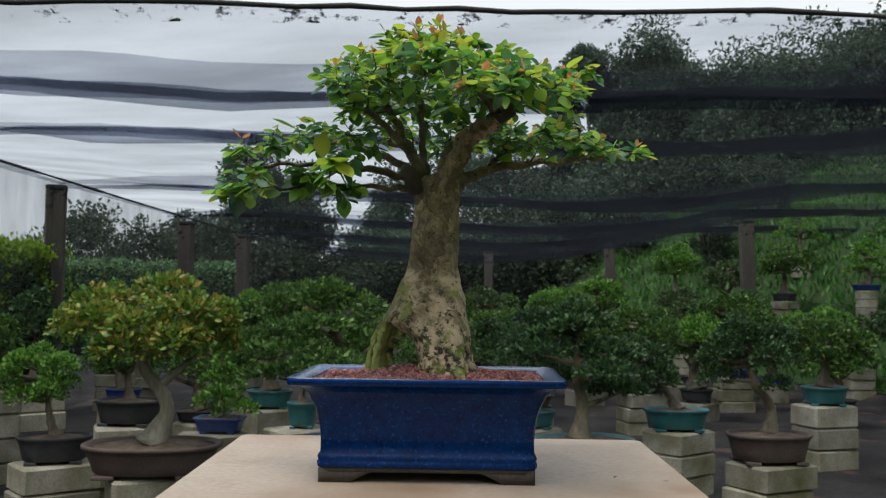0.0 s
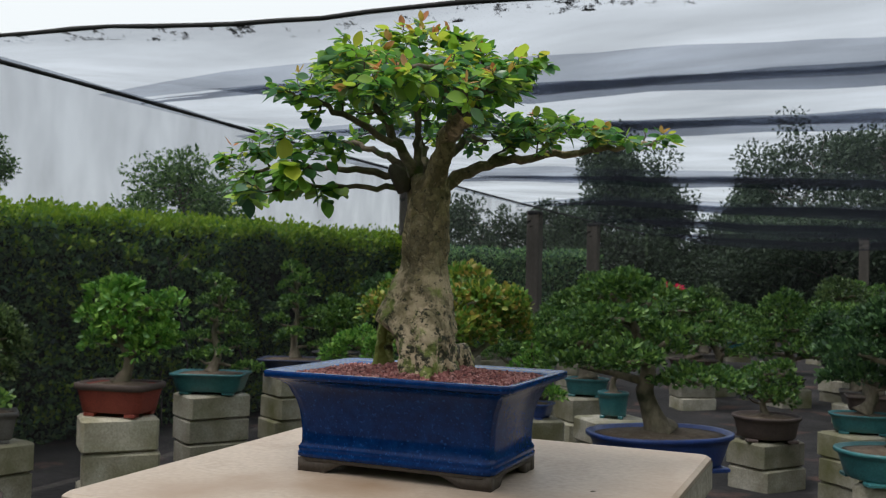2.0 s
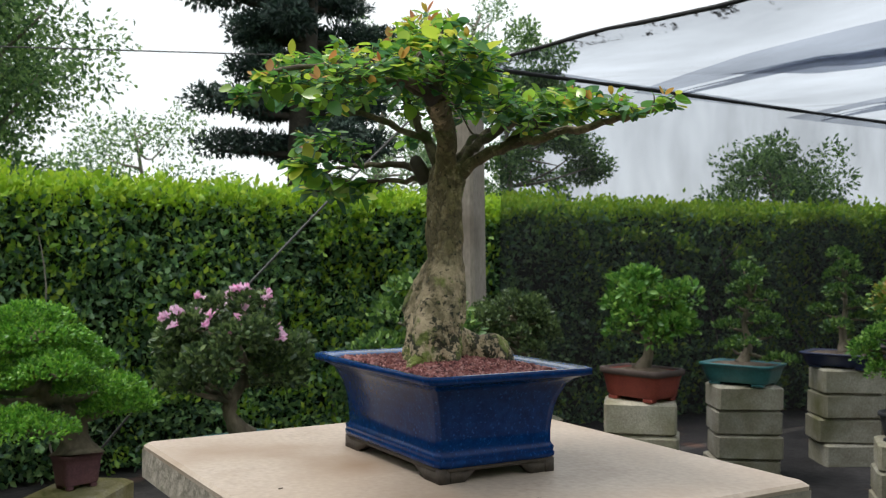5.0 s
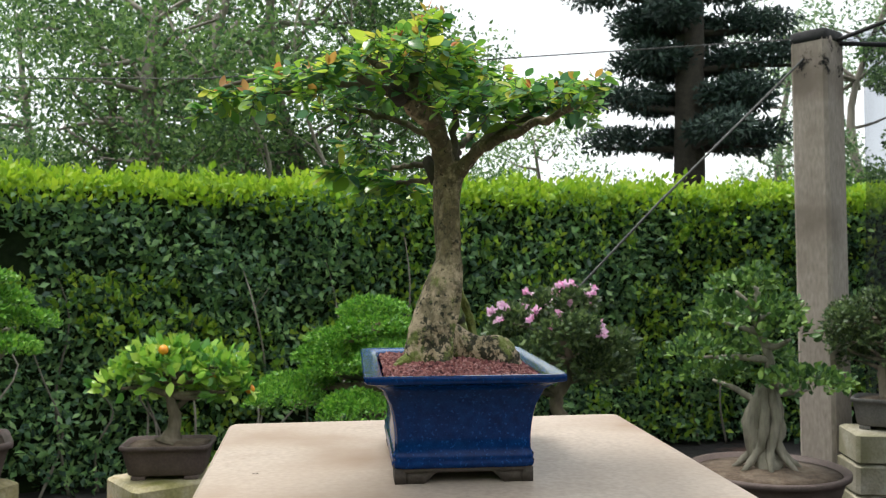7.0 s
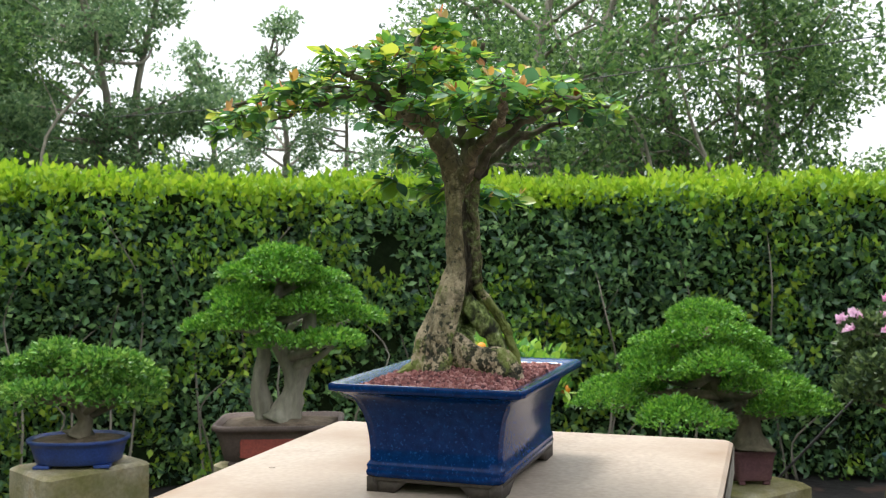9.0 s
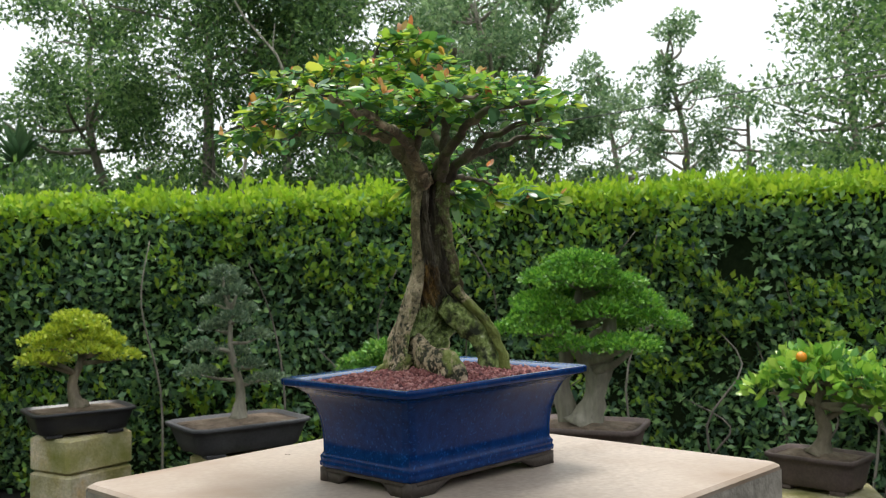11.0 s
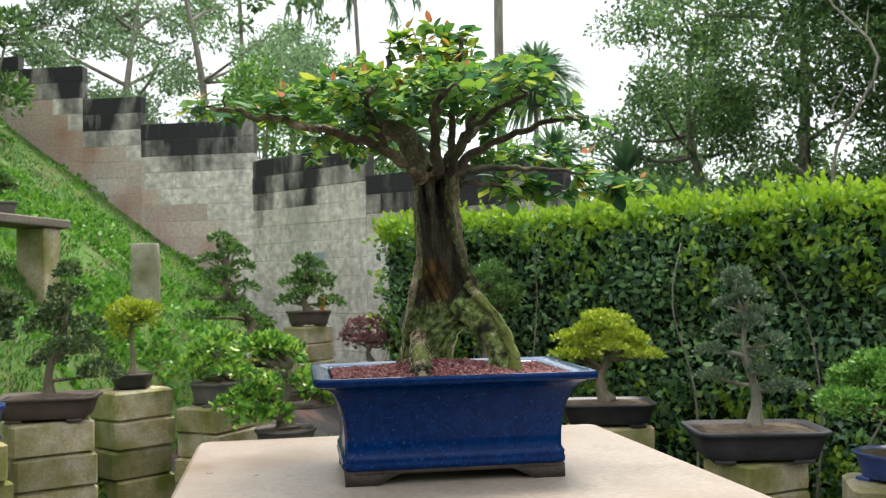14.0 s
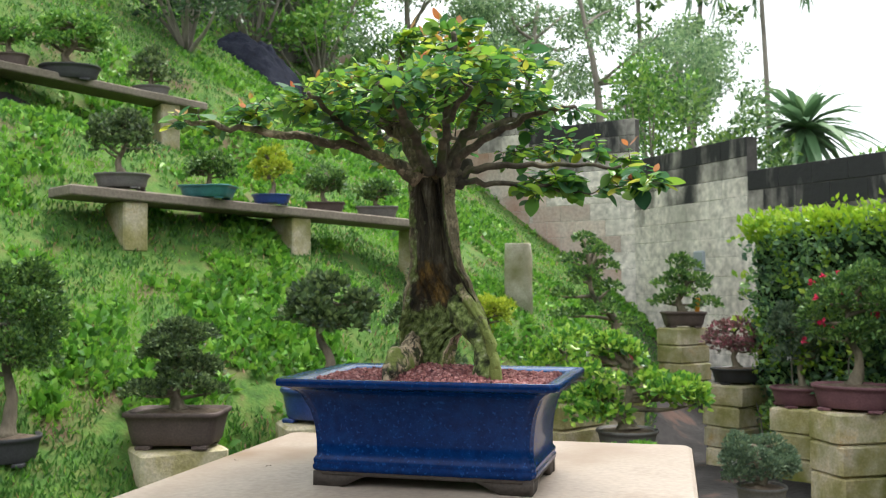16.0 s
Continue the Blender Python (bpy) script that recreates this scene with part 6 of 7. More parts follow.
def net_sheet(name, x0, x1, ya, yb, sag, za, zb, seed, label):
    """A strip of net hung between two wires, sagging between them and along them."""
    b = Build()
    nx, ny = 60, 16
    for j in range(ny + 1):
        v = j / ny
        for i in range(nx + 1):
            u = i / nx
            x = x0 + (x1 - x0) * u
            y0 = front_y(x) + ya
            y1 = front_y(x) + yb
            y = y0 + (y1 - y0) * v
            z = za + (zb - za) * v - sag * 4 * v * (1 - v) * (0.8 + 0.2 * math.sin(3.1 * u * 3 + seed)) - 0.10 * 4 * u * (1 - u) * (0.5 + 0.5 * math.sin(u * 9 + seed))
            z += 0.03 * noise.noise((x * 1.2, y * 1.2, seed)) + 0.012 * noise.noise((x * 5, y * 3, seed))
            z += min(0.30, 0.032 * max(0.0, abs(x - 0.2) - 0.4) ** 2) * (v if seed == 1 else 1.0) * (x > 0 or 0.3)
            z = 2.40 + (z - 2.40) * min(1.0, (x - x0) / 1.6)
            b.v.append((x, y, z))
    for j in range(ny):
        for i in range(nx):
            a = j * (nx + 1) + i
            b.f.append((a, a + 1, a + nx + 2, a + nx + 1))
    ob = tagged(new(name, b.mesh(name, M_NET)), label, "shade net", "strips of the shade net")
    if seed == 1:
        hem = Build().tube([b.v[i] for i in range(nx + 1)], [0.011 + 0.004 * noise.noise((i * 0.9, 0, 0)) for i in range(nx + 1)], 6)
        part("hem", hem, M_HEM, ob, "dark rolled hem")
    edge_ = [b.v[ny * (nx + 1) + i] for i in range(nx + 1)]
    for w_ in (0.10, 0.05):
        thick = [w_ * min(1.0, 0.08 + i / 14) * (0.75 + 0.45 * noise.noise((v[0] * 0.8, seed, w_ * 30))) for i, v in enumerate(edge_)]
        fold = Build().loft([[(v[0], v[1] + w * math.cos(a) * 0.9, v[2] - 0.4 * w_ + w * math.sin(a) * 0.8) for a in (6.2832 * k / 10 for k in range(10))] for v, w in zip(edge_, thick)], cap=False)
        part("fold", fold, M_NET, ob, "darker gathered fold")
    dirt = Build()
    lines = [b.v[j * (nx + 1):(j + 1) * (nx + 1)] for j in ((0, 1) if seed == 1 else (ny - 1, ny))]
    for r_ in lines:
        dirt.v += [(x, y, z - 0.006) for x, y, z in r_]
    dirt.f = [(i, i + 1, nx + 2 + i, nx + 1 + i) for i in range(nx)]
    part("grime_strip", dirt, M_GRIME, ob, "black mould specks along the edge", smooth=False)
    return ob


NETLABEL = "sagging black shade net strip of the net house roof"
net_sheet("shade_net", -3.90, 9.0, 0.0, 1.55, 0.22, 2.44, 2.42, 1, NETLABEL)
net_sheet("shade_net", -4.10, 9.5, 1.4, 3.3, 0.34, 2.52, 2.44, 2, NETLABEL)
net_sheet("shade_net", -4.34, 10, 3.2, 6.6, 0.30, 2.42, 2.36, 3, NETLABEL)
net_sheet("shade_net", -4.36, 11, 6.4, 10.2, 0.30, 2.44, 2.36, 4, NETLABEL)
net_sheet("shade_net", -4.36, 12, 10.0, 14.2, 0.30, 2.42, 2.36, 5, NETLABEL)
net_sheet("shade_net", -4.36, 12, 14.0, 19.0, 0.30, 2.4, 2.3, 6, NETLABEL)

def upright_net(name, line, panels, label):
    """A net wall of several panels laced edge to edge along a line of corners."""
    nt = root(name, pose(0, 0, 0), label, "shade net")
    for (a, b_), m in zip(zip(line, line[1:]), panels):
        for k in range(m):
            b = Build()
            for i in range(9):
                t = (k + i / 8) / m
                x, y = a[0] + (b_[0] - a[0]) * t, a[1] + (b_[1] - a[1]) * t
                for zz in (0.03, 0.8, 1.6, 2.42):
                    b.v.append((x + 0.04 * noise.noise((x * 1.1, y * 1.1, zz)), y + 0.03 * noise.noise((x * 1.1, y * 1.1, zz + 5)), zz))
            for i in range(8):
                for j in range(3):
                    q = i * 4 + j
                    b.f.append((q, q + 4, q + 5, q + 1))
            part("net_panel", b, M_NET_SIDE, nt)


rope = Build()
rl = [(-3.85, 2.46), (-3.9, 4.0), (-4.0, 5.8), (-4.1, 9.0), (-4.2, 12.6), (-4.3, 21.5)]
rope.tube(smooth_path([(x, y, 2.385) for x, y in rl], 8), [0.013 + 0.008 * noise.noise((k * 0.7, 2, 2)) for k in range(41)], 7)
tagged(new("edge_rope", rope.mesh("edge_rope", M_HEM)), "black bundled net edge along the side of the net house", "net edge")
upright_net("side_net", [(-3.85, 2.6), (-4.3, 8.9), (-4.3, 21.5)], (4, 7), "upright side net of the net house, dim and see-through")
upright_net("back_net", [(-4.3, 21.8), (1.6, 21.8)], (4,), "upright net closing the far end of the net house")


def make_post(x, y, h, half, lean=0.0, yaw=0.0, mat_=None):
    p = root("net_post", pose(x, y, 0, 0, lean, yaw), "grey concrete post of the net house, stained at the top", "post", "net house posts")
    z0 = ground_z(x, y) - 0.1
    part("shaft", Build().box(0, 0, (h + z0) / 2, half, half, (h - z0) / 2, 0.018), mat_ or M_POST, p, smooth=False)
    part("cap_wrap", Build().loft([[(x_ * k * (1 + 0.10 * noise.noise((x_ * 30, y_ * 30, z * 9))), y_ * k, z - 0.05 * max(0.0, noise.noise((x_ * 22, y_ * 22, 3))) * (z < h - 0.07)) for x_, y_ in outline(half, half, 9, 40)] for z, k in ((h - 0.05, 1.01), (h - 0.03, 1.03), (h, 1.03), (h + 0.012, 0.9))]), M_HEM, p, "black net wrapped round the top")
    part("mould_stain", Build().loft([[(x_ * 1.035, y_ * 1.035, z) for x_, y_ in outline(half, half, 9, 40)] for z in (h - 0.24, h - 0.17, h - 0.10, h - 0.045)], cap=False), M_GRIME, p, "black mould streaks below the net")
    return p


make_post(-3.86, 2.39, 2.44, 0.10, -1.2, 35)
# posts under the roof take the concrete colour darkened for shade
make_post(-4.31, 8.85, 2.36, 0.10, 0, 20, M_SHADED_POST)
make_post(-4.15, 12.87, 2.3, 0.10, 0, 0, M_SHADED_POST)
make_post(-4.05, 15.9, 2.3, 0.10, 0, 0, M_SHADED_POST)
make_post(4.37, 14.13, 2.5, 0.10, -2, 0, M_SHADED_POST)
make_post(2.94, 19.1, 2.35, 0.10, -2, 0, M_SHADED_POST)
make_post(0.38, 21.0, 2.3, 0.10, 0, 0, M_SHADED_POST)
make_post(9.0, 3.85, 2.5, 0.10)
wire = Build()
wire.tube([(-3.86, 2.39, 2.42), (-3.9, 1.5, 1.55), (-4.0, 0.75, 0.75), (-4.05, 0.2, 0.1)], [0.006] * 4, 6)
tagged(new("guy_wire", wire.mesh("guy_wire", M_WIRE)), "slanting steel guy wire of the corner post", "wire")
line = Build()
line.tube([(-3.86, 2.39, 2.42), (-4.9, -1.0, 2.34), (-5.2, -4.5, 2.36)], [0.004] * 3, 5)
tagged(new("overhead_wire", line.mesh("overhead_wire", M_WIRE)), "thin overhead wire running off above the hedge", "wire")

# ---- tall trees behind ----


def make_tree(x, y, h, r, seed, leaf=None, bare=0.35, leaves=6500, size=0.13, name="tree", label="tall leafy tree behind the hedge", lean=0.0, limbs=26, clump=0.24):
    g = np.random.default_rng(seed)
    t = root(name, pose(x, y, ground_z(x, y) - 0.1), label, "tree", "trees behind the yard")
    top_ = h * 0.92
    path = smooth_path([(0, 0, 0), (g.normal(0, 0.15) + lean * 0.3, g.normal(0, 0.15), h * 0.3), (g.normal(0, 0.25) + lean * 0.6, g.normal(0, 0.25), h * 0.6), (g.normal(0, 0.3) + lean, g.normal(0, 0.3), top_)], 5)
    r0 = 0.016 * h + 0.03
    b = Build().tube(path, [r0 * (1 - 0.8 * i / (len(path) - 1)) for i in range(len(path))], 9, 0.2)
    part("trunk", b, M_TREE_BARK, t)
    b = Build()
    P, D = [], []
    n = limbs
    per = leaves // n
    for i in range(n):
        f_ = bare + (1 - bare) * g.random()
        q = path[min(len(path) - 1, int(f_ * (len(path) - 1)))]
        a = g.uniform(0, 6.28)
        spread = r * (0.35 + 0.65 * math.sin(math.pi * min(1, max(0.05, (f_ - bare) / (1 - bare) * 0.85 + 0.12)))) * g.uniform(0.5, 1.0)
        c = Vector((q.x + spread * math.cos(a), q.y + spread * math.sin(a), q.z + g.uniform(0.0, 0.12) * h))
        b.tube(smooth_path([q, (q + c) / 2 + Vector(g.normal(0, 0.1, 3)), c], 3), [r0 * 0.3, r0 * 0.27, r0 * 0.24, r0 * 0.2, r0 * 0.16, r0 * 0.12, r0 * 0.06], 4)
        for _ in range(3):
            o = Vector(g.normal(0, 0.22 * r, 3))
            p, d = shell(c + o * 0.8, (r * clump, r * clump, r * clump * 0.7), per // 3, g, 0.15, -1)
            P.append(p)
            D.append(d)
    tagged(part("branch_work", b, M_TREE_BARK, t), kind="stuff")
    child("crown", blades("crown", np.concatenate(P), np.concatenate(D), size, leaf or M_WOODS, 0.5, -0.1, 0.1, 0.9, g), t)
    return t


def polar(yaw, d):
    a = radians(yaw)
    return -d * math.sin(a), d * math.cos(a)


tw = np.random.default_rng(55)
for i, (yaw, d, h, r) in enumerate([(39.6, 15.7, 3.1, 1.1), (54.2, 15, 4.8, 1.5), (59, 17, 6.6, 1.5), (64, 20, 6.6, 1.6), (78.3, 18, 4.1, 1.9), (89, 11, 5.6, 1.5), (92.5, 10, 6.0, 1.7), (109, 15, 5.6, 1.5), (116, 16, 4.4, 1.4), (97, 10.5, 6.0, 1.7), (102, 10, 5.8, 1.7), (106, 12, 5.4, 1.4), (89, 15, 6.0, 1.6), (99, 15, 7.0, 2.0), (113, 18, 3.0, 1.4), (120, 17, 5.6, 1.0), (124, 19, 5.6, 1.1), (128, 13, 5.6, 1.6), (132, 12, 5.2, 1.5), (136, 15, 6.0, 1.6), (140, 13, 6.0, 1.7), (144.5, 12, 6.0, 1.8), (149, 13, 6.6, 1.8), (154, 15, 6.0, 1.7), (158, 20, 4.6, 1.5), (168, 24, 3.6, 1.8), (174, 22, 3.8, 1.6), (181, 20, 7.0, 1.8), (186, 17, 7.6, 2.2), (191, 18, 7.6, 2.2), (197, 18, 8.6, 2.4), (203, 18, 9.0, 2.4), (209, 17, 9.5, 2.4)]):
    x, y = polar(yaw, d)
    make_tree(x, y, h, r, 300 + i, limbs=44 if yaw < 45 else 20 if yaw < 56 else 26, clump=0.34 if yaw < 45 else 0.30 if 76 < yaw < 84 else 0.27 if 85 < yaw < 107 or 133.5 < yaw < 156 else 0.2, leaves=22000 if yaw < 45 else 22000 if yaw < 56 else 6500 if yaw < 66 else 30000 if 133.5 < yaw < 156 else 13000 if 126 < yaw < 134 else 6500 if 107 < yaw < 127 else 11500 if 85 < yaw < 107 else 24000 if yaw > 184 else 12000, size=0.058 + 0.0015 * d, bare=float(tw.uniform(0.2, 0.4)), leaf=M_WOODS if 133 < yaw < 156 or 74 < yaw < 107 or yaw < 56 else M_WOODS_PALE)
for i, (yaw, d, top_z, r) in enumerate([(-33, 25, 8.6, 2.8), (-27, 27, 9.2, 2.8), (-21, 27, 8.8, 2.6), (-15.5, 27, 7.6, 2.2), (-11, 27, 9.2, 2.0), (-7.6, 28, 9.2, 1.2), (-30, 25, 4.6, 2.8), (-24, 26, 4.8, 2.8), (-18, 26, 4.6, 2.6), (-12.5, 26, 4.8, 2.6), (-8, 26, 4.8, 2.2), (-5.3, 28, 6.1, 1.0), (-2.0, 27, 6.0, 1.8), (2.4, 27, 6.0, 1.8), (5.3, 28, 4.9, 1.2), (10.4, 27, 4.6, 1.1), (12.8, 27, 5.9, 1.6), (16.5, 27, 3.8, 1.3), (21, 25, 3.7, 1.6), (7, 26, 3.2, 1.8), (0, 25, 3.6, 2.4), (12, 26, 2.8, 1.8), (-4, 26, 3.8, 2.2)]):
    x, y = polar(yaw, d)
    make_tree(x, y, (top_z - ground_z(x, y) - 0.25 * r) / 1.03, r, 400 + i, leaves=20000 if top_z < 7 else 36000, size=0.13, bare=0.10, limbs=40, clump=0.34 if top_z < 7 else 0.31, leaf=M_WOODS_DARK, label="dark tree beyond the net house")
# dark conifer, with whorled limbs
cx_, cy_ = polar(69.1, 13.5)
con = root("conifer", pose(cx_, cy_, 0), "tall dark conifer with whorled limbs behind the hedge", "tree", "trees behind the yard")
g = np.random.default_rng(9)
cb = Build().tube([(0, 0, 0), (0.05, 0, 3), (0, 0.05, 6), (0, 0, 9)], [0.26, 0.23, 0.19, 0.1], 10, 0.2)
part("trunk", cb, M_BARK_DARK, con)
cb = Build()
P, D = [], []
for k in range(11):
    z = 2.9 + 0.56 * k
    for j in range(5):
        a = j * 1.05 + k * 0.5
        L = (1.42 if k < 7 else 1.42 - 0.22 * (k - 6)) * g.uniform(0.45, 1.2)
        e = Vector((L * math.cos(a), L * math.sin(a), z + g.uniform(-0.15, 0.3)))
        cb.tube([(0, 0, z - 0.1), (0.5 * e.x, 0.5 * e.y, z - 0.06), tuple(e)], [0.06, 0.045, 0.02], 6)
        for f_ in (0.45, 0.65, 0.82, 1.0):
            p, d = shell((e.x * f_, e.y * f_, z + 0.08), (0.36, 0.36, 0.19), 430, g, 0.1, -1)
            P.append(p)
            D.append(d)
tagged(part("branch_work", cb, M_BARK_DARK, con), kind="stuff")
child("crown", blades("crown", np.concatenate(P), np.concatenate(D), 0.10, M_CONIFER, 0.36, 0.1, 0.05, 0.8, g), con)


def make_spiky(x, y, z, trunk_h, n, L, w, seed, label, droop=0.35):
    """A tuft of strap leaves or fronds on a stem."""
    g = np.random.default_rng(seed)
    t = root("palm", pose(x, y, z), label, "palm", "palms behind the wall")
    part("stem", Build().tube([(0, 0, 0), (0.04, 0, trunk_h / 2), (0, 0, trunk_h)], [0.09, 0.07, 0.06], 8, 0.2), M_TREE_BARK, t)
    b = Build()
    for k in range(n):
        a = k * 2.4
        el = g.uniform(-0.75, 1.35)
        ln = L * g.uniform(0.7, 1.1)
        pts_, side_ = [], Vector((-math.sin(a), math.cos(a), 0))
        for s in (0, 0.35, 0.7, 1.0):
            pts_.append(Vector((math.cos(a) * math.cos(el) * ln * s, math.sin(a) * math.cos(el) * ln * s, trunk_h + math.sin(el) * ln * s - droop * ln * s * s)))
        k0 = len(b.v)
        for p, q in zip(pts_, (0.6, 1.0, 0.7, 0.05)):
            b.v += [tuple(p - side_ * w * q), tuple(p + Vector((0, 0, -0.3 * w * q))), tuple(p + side_ * w * q)]
        for i in range(3):
            c = k0 + 3 * i
            b.f += [(c, c + 1, c + 4, c + 3), (c + 1, c + 2, c + 5, c + 4)]
    child("fronds", b.mesh("fronds", M_PALM), t)


make_spiky(-6.2, -23.4, 0.0, 6.7, 420, 1.6, 0.055, 1, "spiky dracaena tuft on a tall stem", 0.5)
make_spiky(-3.75, -13.0, 0.0, 3.1, 110, 0.9, 0.045, 2, "broad-leaved palm behind the wall", 0.4)
make_spiky(-4.95, -13.3, 0.0, 2.9, 110, 0.9, 0.045, 6, "young spiky palm behind the hedge", 0.3)
make_spiky(-5.3, -12.2, 0.0, 2.3, 80, 1.0, 0.05, 3, "spiky palm tuft behind the hedge")
make_spiky(-8.6, -8.4, 0.0, 2.5, 80, 0.9, 0.04, 4, "spiky palm tuft behind the hedge")
make_spiky(-1.5, -13.0, 0.0, 3.4, 80, 1.2, 0.07, 5, "young palm behind the wall", 0.45)


def slender(x, y, h, seed, fronds, label):
    """A thin bare stem with a few drooping fronds, or small leaf sprays, at its head."""
    g = np.random.default_rng(seed)
    t = root("slender_palm" if fronds else "sapling", pose(x, y, 0), label, "palm" if fronds else "tree", "thin stems behind the wall")
    path = smooth_path([(0, 0, 0), (g.normal(0, 0.1), 0, h * 0.5), (g.normal(0, 0.25), 0, h)], 4)
    part("stem", Build().tube(path, [0.075 - 0.003 * i for i in range(len(path))], 7, 0.2), M_TREE_BARK, t)
    top_ = path[-1]
    if fronds:
        P, D = [], []
        for k in range(fronds):
            a = 6.283 * k / fronds + g.uniform(-0.3, 0.3)
            for q in np.linspace(0.1, 1, 34):
                c = top_ + Vector((1.7 * q * math.cos(a), 1.7 * q * math.sin(a), 0.75 * q - 1.7 * q * q))
                for _ in range(3):
                    P.append(c)
                    D.append((g.normal(0, 0.4) + 0.4 * math.cos(a), g.normal(0, 0.4) + 0.4 * math.sin(a), -1.2))
        child("fronds", blades("fronds", P, D, 0.5, M_PALM, 0.12, -0.4, 0.02, 0.25, g), t)
    else:
        P, D = [], []
        for k in range(14):
            c = top_ * g.uniform(0.55, 1.0) + Vector(g.normal(0, 0.5, 3))
            p, d = shell(c, (0.35, 0.35, 0.18), 90, g, 0.1, -1)
            P.append(p)
            D.append(d)
        child("leaf_sprays", blades("leaf_sprays", np.concatenate(P), np.concatenate(D), 0.17, M_WOODS, 0.5, -0.1, 0.1, 0.9, g), t)


def crooked_stem(yaw, d, h, seed):
    """A thin pale trunk that wanders as it climbs, with a few bare limbs."""
    g = np.random.default_rng(seed)
    x, y = polar(yaw, d)
    t = root("sapling", pose(x, y, -0.05), "thin crooked pale trunk among the trees behind the hedge", "tree", "crooked stems of the woods")
    pts_ = [(0, 0, 0)]
    for k in range(1, 7):
        pts_.append((pts_[-1][0] + g.normal(0, 0.26), pts_[-1][1] + g.normal(0, 0.26), h * k / 6))
    path = smooth_path(pts_, 4)
    part("stem", Build().tube(path, [0.030 - 0.0009 * i for i in range(len(path))], 7, 0.2), M_GREYBARK, t)
    for k in range(4):
        q = path[9 + 4 * k]
        e = q + Vector((g.normal(0, 0.5), g.normal(0, 0.5), g.uniform(0.4, 0.9)))
        part("limb", Build().tube(smooth_path([q, q.lerp(e, 0.5) + Vector(g.normal(0, 0.08, 3)), e], 4), [0.013 - 0.0012 * i for i in range(9)], 5), M_GREYBARK, t)


for k, (yaw, d) in enumerate([(90.5, 9.0), (93.0, 9.6), (97, 9.2), (103.5, 9.6), (137, 10.5), (149, 10.5)]):
    crooked_stem(yaw, d, 5.4, 900 + k)
slender(-1.55, -24.0, 9.6, 41, 7, "slender palm with a few drooping fronds against the sky")
slender(0.1, -23.0, 9.0, 42, 0, "thin sapling with sparse leaf sprays")
slender(1.2, -22.0, 9.0, 43, 0, "thin sapling with sparse leaf sprays")


def bush(x, y, h, r, seed, leaf, label, size=0.09, n=2600):
    g = np.random.default_rng(seed)
    t = root("bush", pose(x, y, ground_z(x, y) - 0.05), label, "bush", "bushes behind the wall")
    b, P, D = Build(), [], []
    for k in range(12):
        a, q = k * 2.4, g.uniform(0.1, 0.8) * r
        c = Vector((q * math.cos(a), q * math.sin(a), h * g.uniform(0.22, 0.88)))
        b.tube(smooth_path([(0, 0, 0), c * 0.5 + Vector(g.normal(0, 0.05, 3)), c], 3), [0.03, 0.027, 0.024, 0.02, 0.015, 0.012, 0.008], 5)
        p, d = shell(c, (r * 0.38, r * 0.38, h * 0.16), n // 12, g, 0.2, -0.6)
        P.append(p)
        D.append(d)
    tagged(part("stem_work", b, M_TREE_BARK, t), kind="stuff")
    child("foliage", blades("foliage", np.concatenate(P), np.concatenate(D), size, leaf, 0.5, 0.2, 0.1, 0.8, g), t)


for k, (x, y, h, r, lf) in enumerate([(-1.7, -10.6, 3.0, 0.9, "bright"), (-0.6, -11.9, 3.7, 0.8, "mid"), (-2.6, -10.0, 2.9, 0.9, "vivid"), (-3.5, -9.2, 2.5, 0.9, "mid"), (0.5, -12.7, 3.6, 0.8, "bright"), (-3.4, -11.6, 2.9, 0.9, "bright"), (-4.6, -10.6, 2.7, 0.9, "mid"), (-5.6, -9.3, 2.6, 0.9, "olive"), (-6.6, -7.6, 2.6, 1.0, "mid")]):
    bush(x, y, h, r, 700 + k, LEAF[lf], "fresh green bush behind the wall")
for k, (x, y, r) in enumerate([(5.0, 19.0, 0.8), (6.6, 20.5, 0.9), (9.2, 18.5, 1.3), (11.0, 21.5, 1.1), (8.0, 24.0, 1.0), (4.0, 22.5, 0.9)]):
    bush(x, y, 1.5 * r, r, 740 + k, M_WOODS_DARK, "rounded dark bush on the grassy hillside", 0.10)
bush(4.9, -7.8, 1.6, 1.0, 720, LEAF["dark"], "dense dark bush at the top of the bank", 0.07, 4200)
bush(3.6, -10.2, 1.4, 0.7, 721, LEAF["mid"], "leafy bush at the top of the bank")
bush(4.6, -10.6, 1.8, 0.9, 722, LEAF["bright"], "leafy bush at the top of the bank")
bush(5.2, -9.9, 2.2, 1.0, 723, LEAF["mid"], "leafy bush at the top of the bank")
pole = Build().tube([(0, 0, 0), (0.05, 0, 5), (0.0, 0, 10.5)], [0.085, 0.08, 0.07], 10)
pl = tagged(new("pole", pole.mesh("pole", M_TREE_BARK)), "slender bare palm stem against the sky", "palm stem")
pl.location = (-3.35, -14.7, 0)

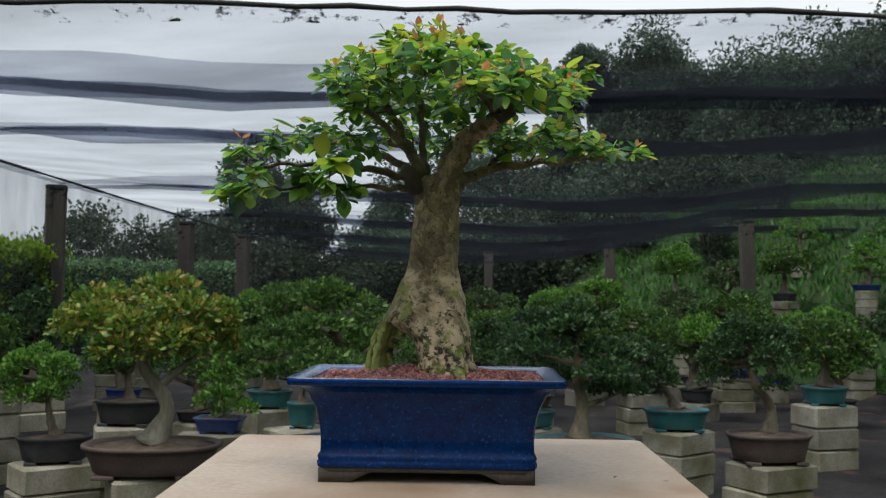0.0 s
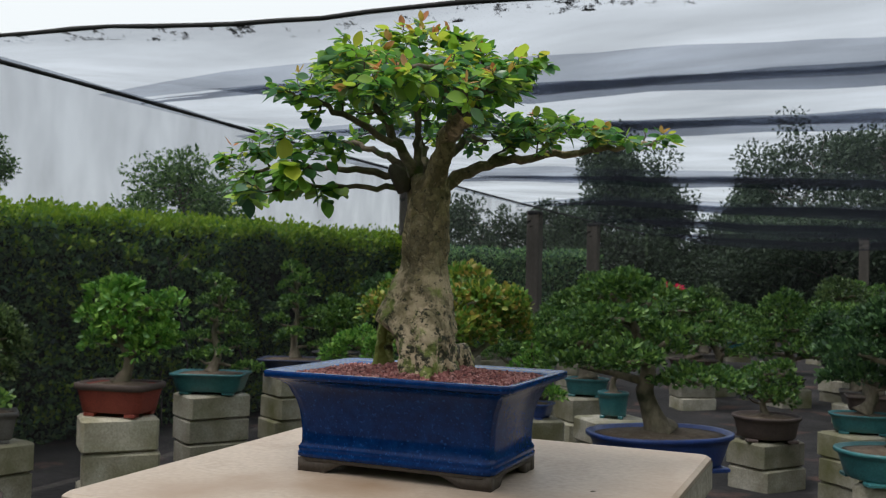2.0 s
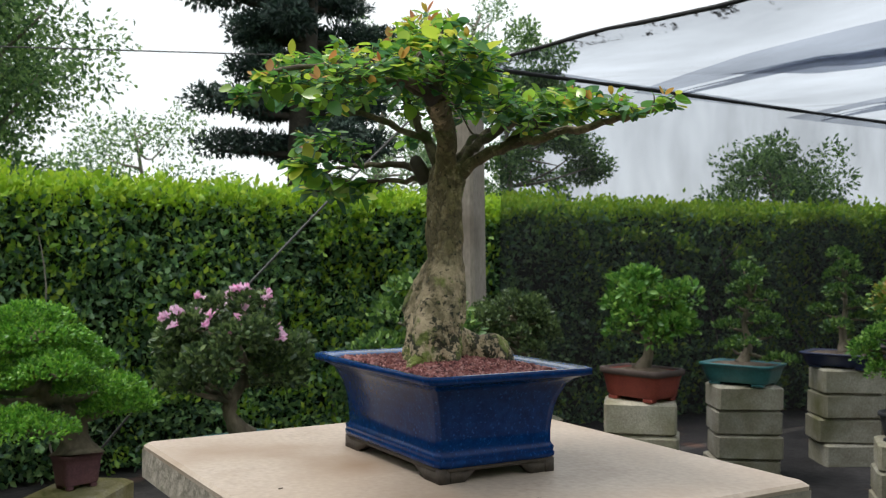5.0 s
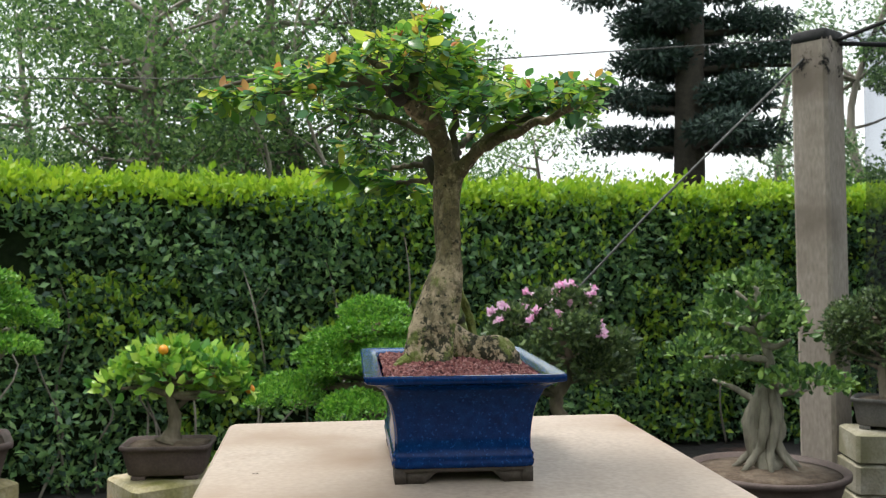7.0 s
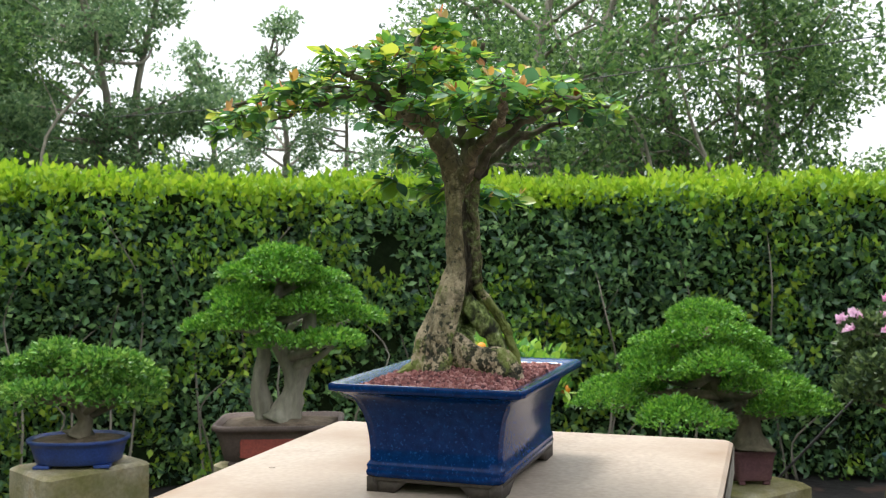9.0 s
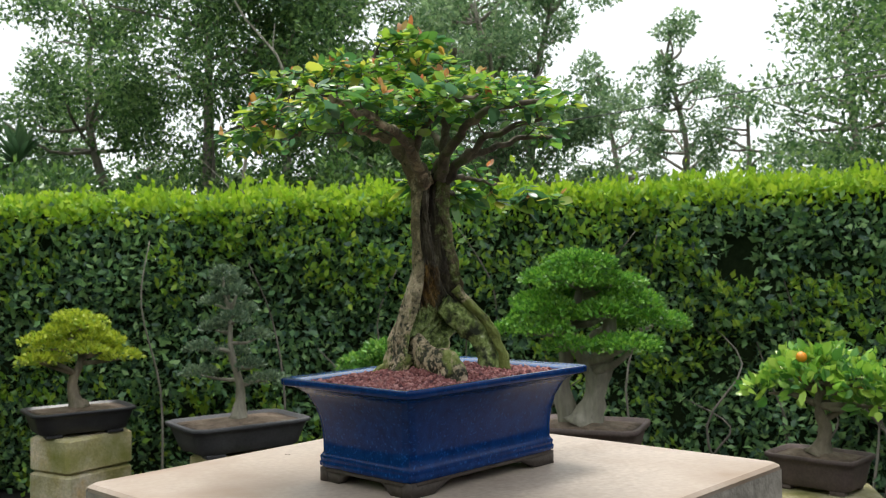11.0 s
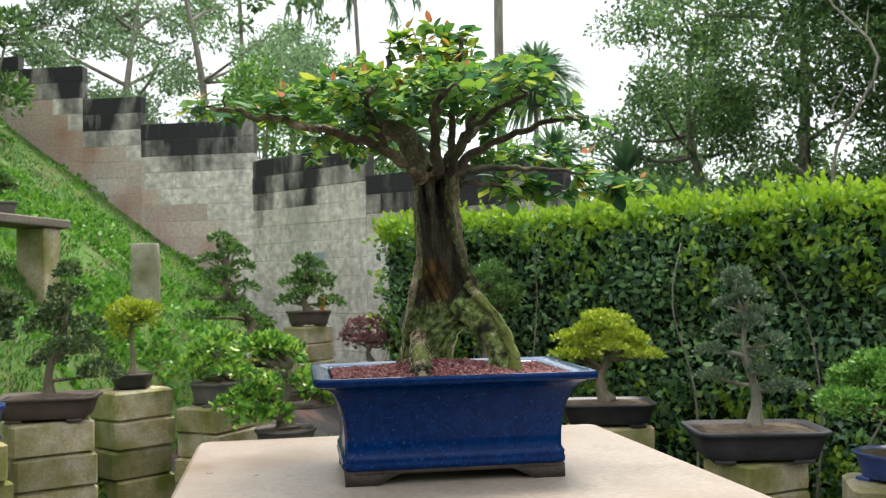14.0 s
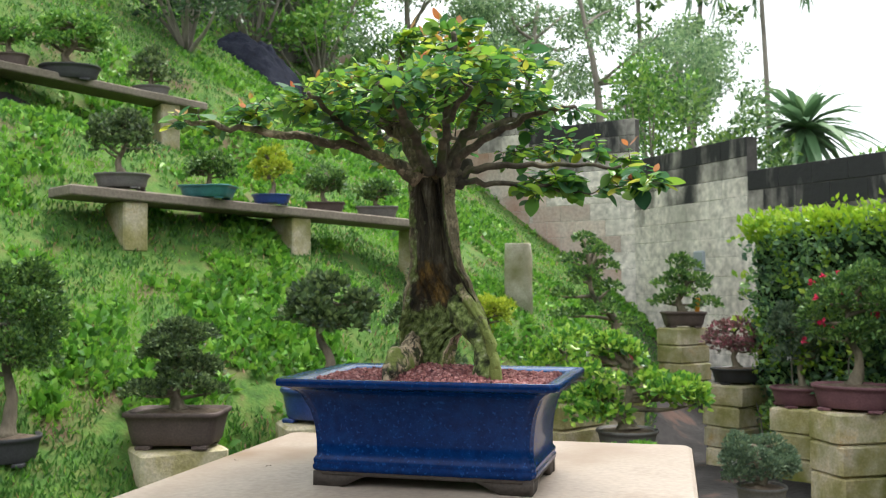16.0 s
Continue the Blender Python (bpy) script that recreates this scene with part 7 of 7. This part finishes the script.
# tarpaulin, shed and meter box
M_TARP = material("tarp", [(0.006, 0.008, 0.016), (0.012, 0.015, 0.028), (0.022, 0.026, 0.04)], 6, 0.85, 0.4, 40, spec=0.12)
M_SHED = material("shed_board", [(0.10, 0.095, 0.085), (0.17, 0.16, 0.145)], 3, 0.9, 0.3, 40)
M_GREYBOX = material("grey_plastic", [(0.30, 0.33, 0.38), (0.36, 0.39, 0.44)], 5, 0.5, 0.05, 80, tone=0.06)
tp = Build()
for j in range(21):
    for i in range(25):
        u, v = i / 24 - 0.5, j / 20 - 0.5
        e = max(0.0, 1 - (2 * abs(u)) ** 3) * max(0.0, 1 - (2 * abs(v)) ** 3)
        x, y = 4.75 + 0.95 * u, -9.2 + 0.75 * v
        tp.v.append((x, y, ground_z(x, y) + 0.01 + e * (0.26 + 0.2 * noise.noise((x * 3, y * 3, 1)) + 0.12 * abs(noise.noise((x * 8, y * 8, 2))))))
tp.f = [(j * 25 + i, j * 25 + i + 1, (j + 1) * 25 + i + 1, (j + 1) * 25 + i) for j in range(20) for i in range(24)]
tagged(new("tarpaulin", tp.mesh("tarpaulin", M_TARP, False)), "crumpled dark blue tarpaulin heaped on the bank", "tarpaulin")
sh = root("shed", pose(5.6, -10.8, ground_z(5.6, -10.8) - 0.3, 0, 0, 20), "weathered grey board shed above the bank", "shed")
for k in range(9):
    part("board", Build().box(-0.84 + k * 0.21, 0, 0.95, 0.103, 0.025, 0.95, 0.006), M_SHED, sh, smooth=False)
part("side_wall", Build().box(-0.93, -0.75, 0.95, 0.02, 0.72, 0.95), M_SHED, sh, smooth=False)
part("side_wall", Build().box(0.93, -0.75, 0.95, 0.02, 0.72, 0.95), M_SHED, sh, smooth=False)
part("roof", Build().box(0, -0.7, 1.94, 1.15, 0.95, 0.03, 0.005), M_SHED, sh, smooth=False)
gb = root("meter_box", pose(-0.16, -9.74, 1.41, 0, 0, -52), "small grey plastic box fixed to the block wall", "box")
part("case", Build().box(0, 0, 0.1, 0.095, 0.05, 0.11, 0.012), M_GREYBOX, gb, smooth=False)
part("cover", Build().box(0, 0.053, 0.1, 0.08, 0.006, 0.095, 0.004), M_GREYBOX, gb, smooth=False)
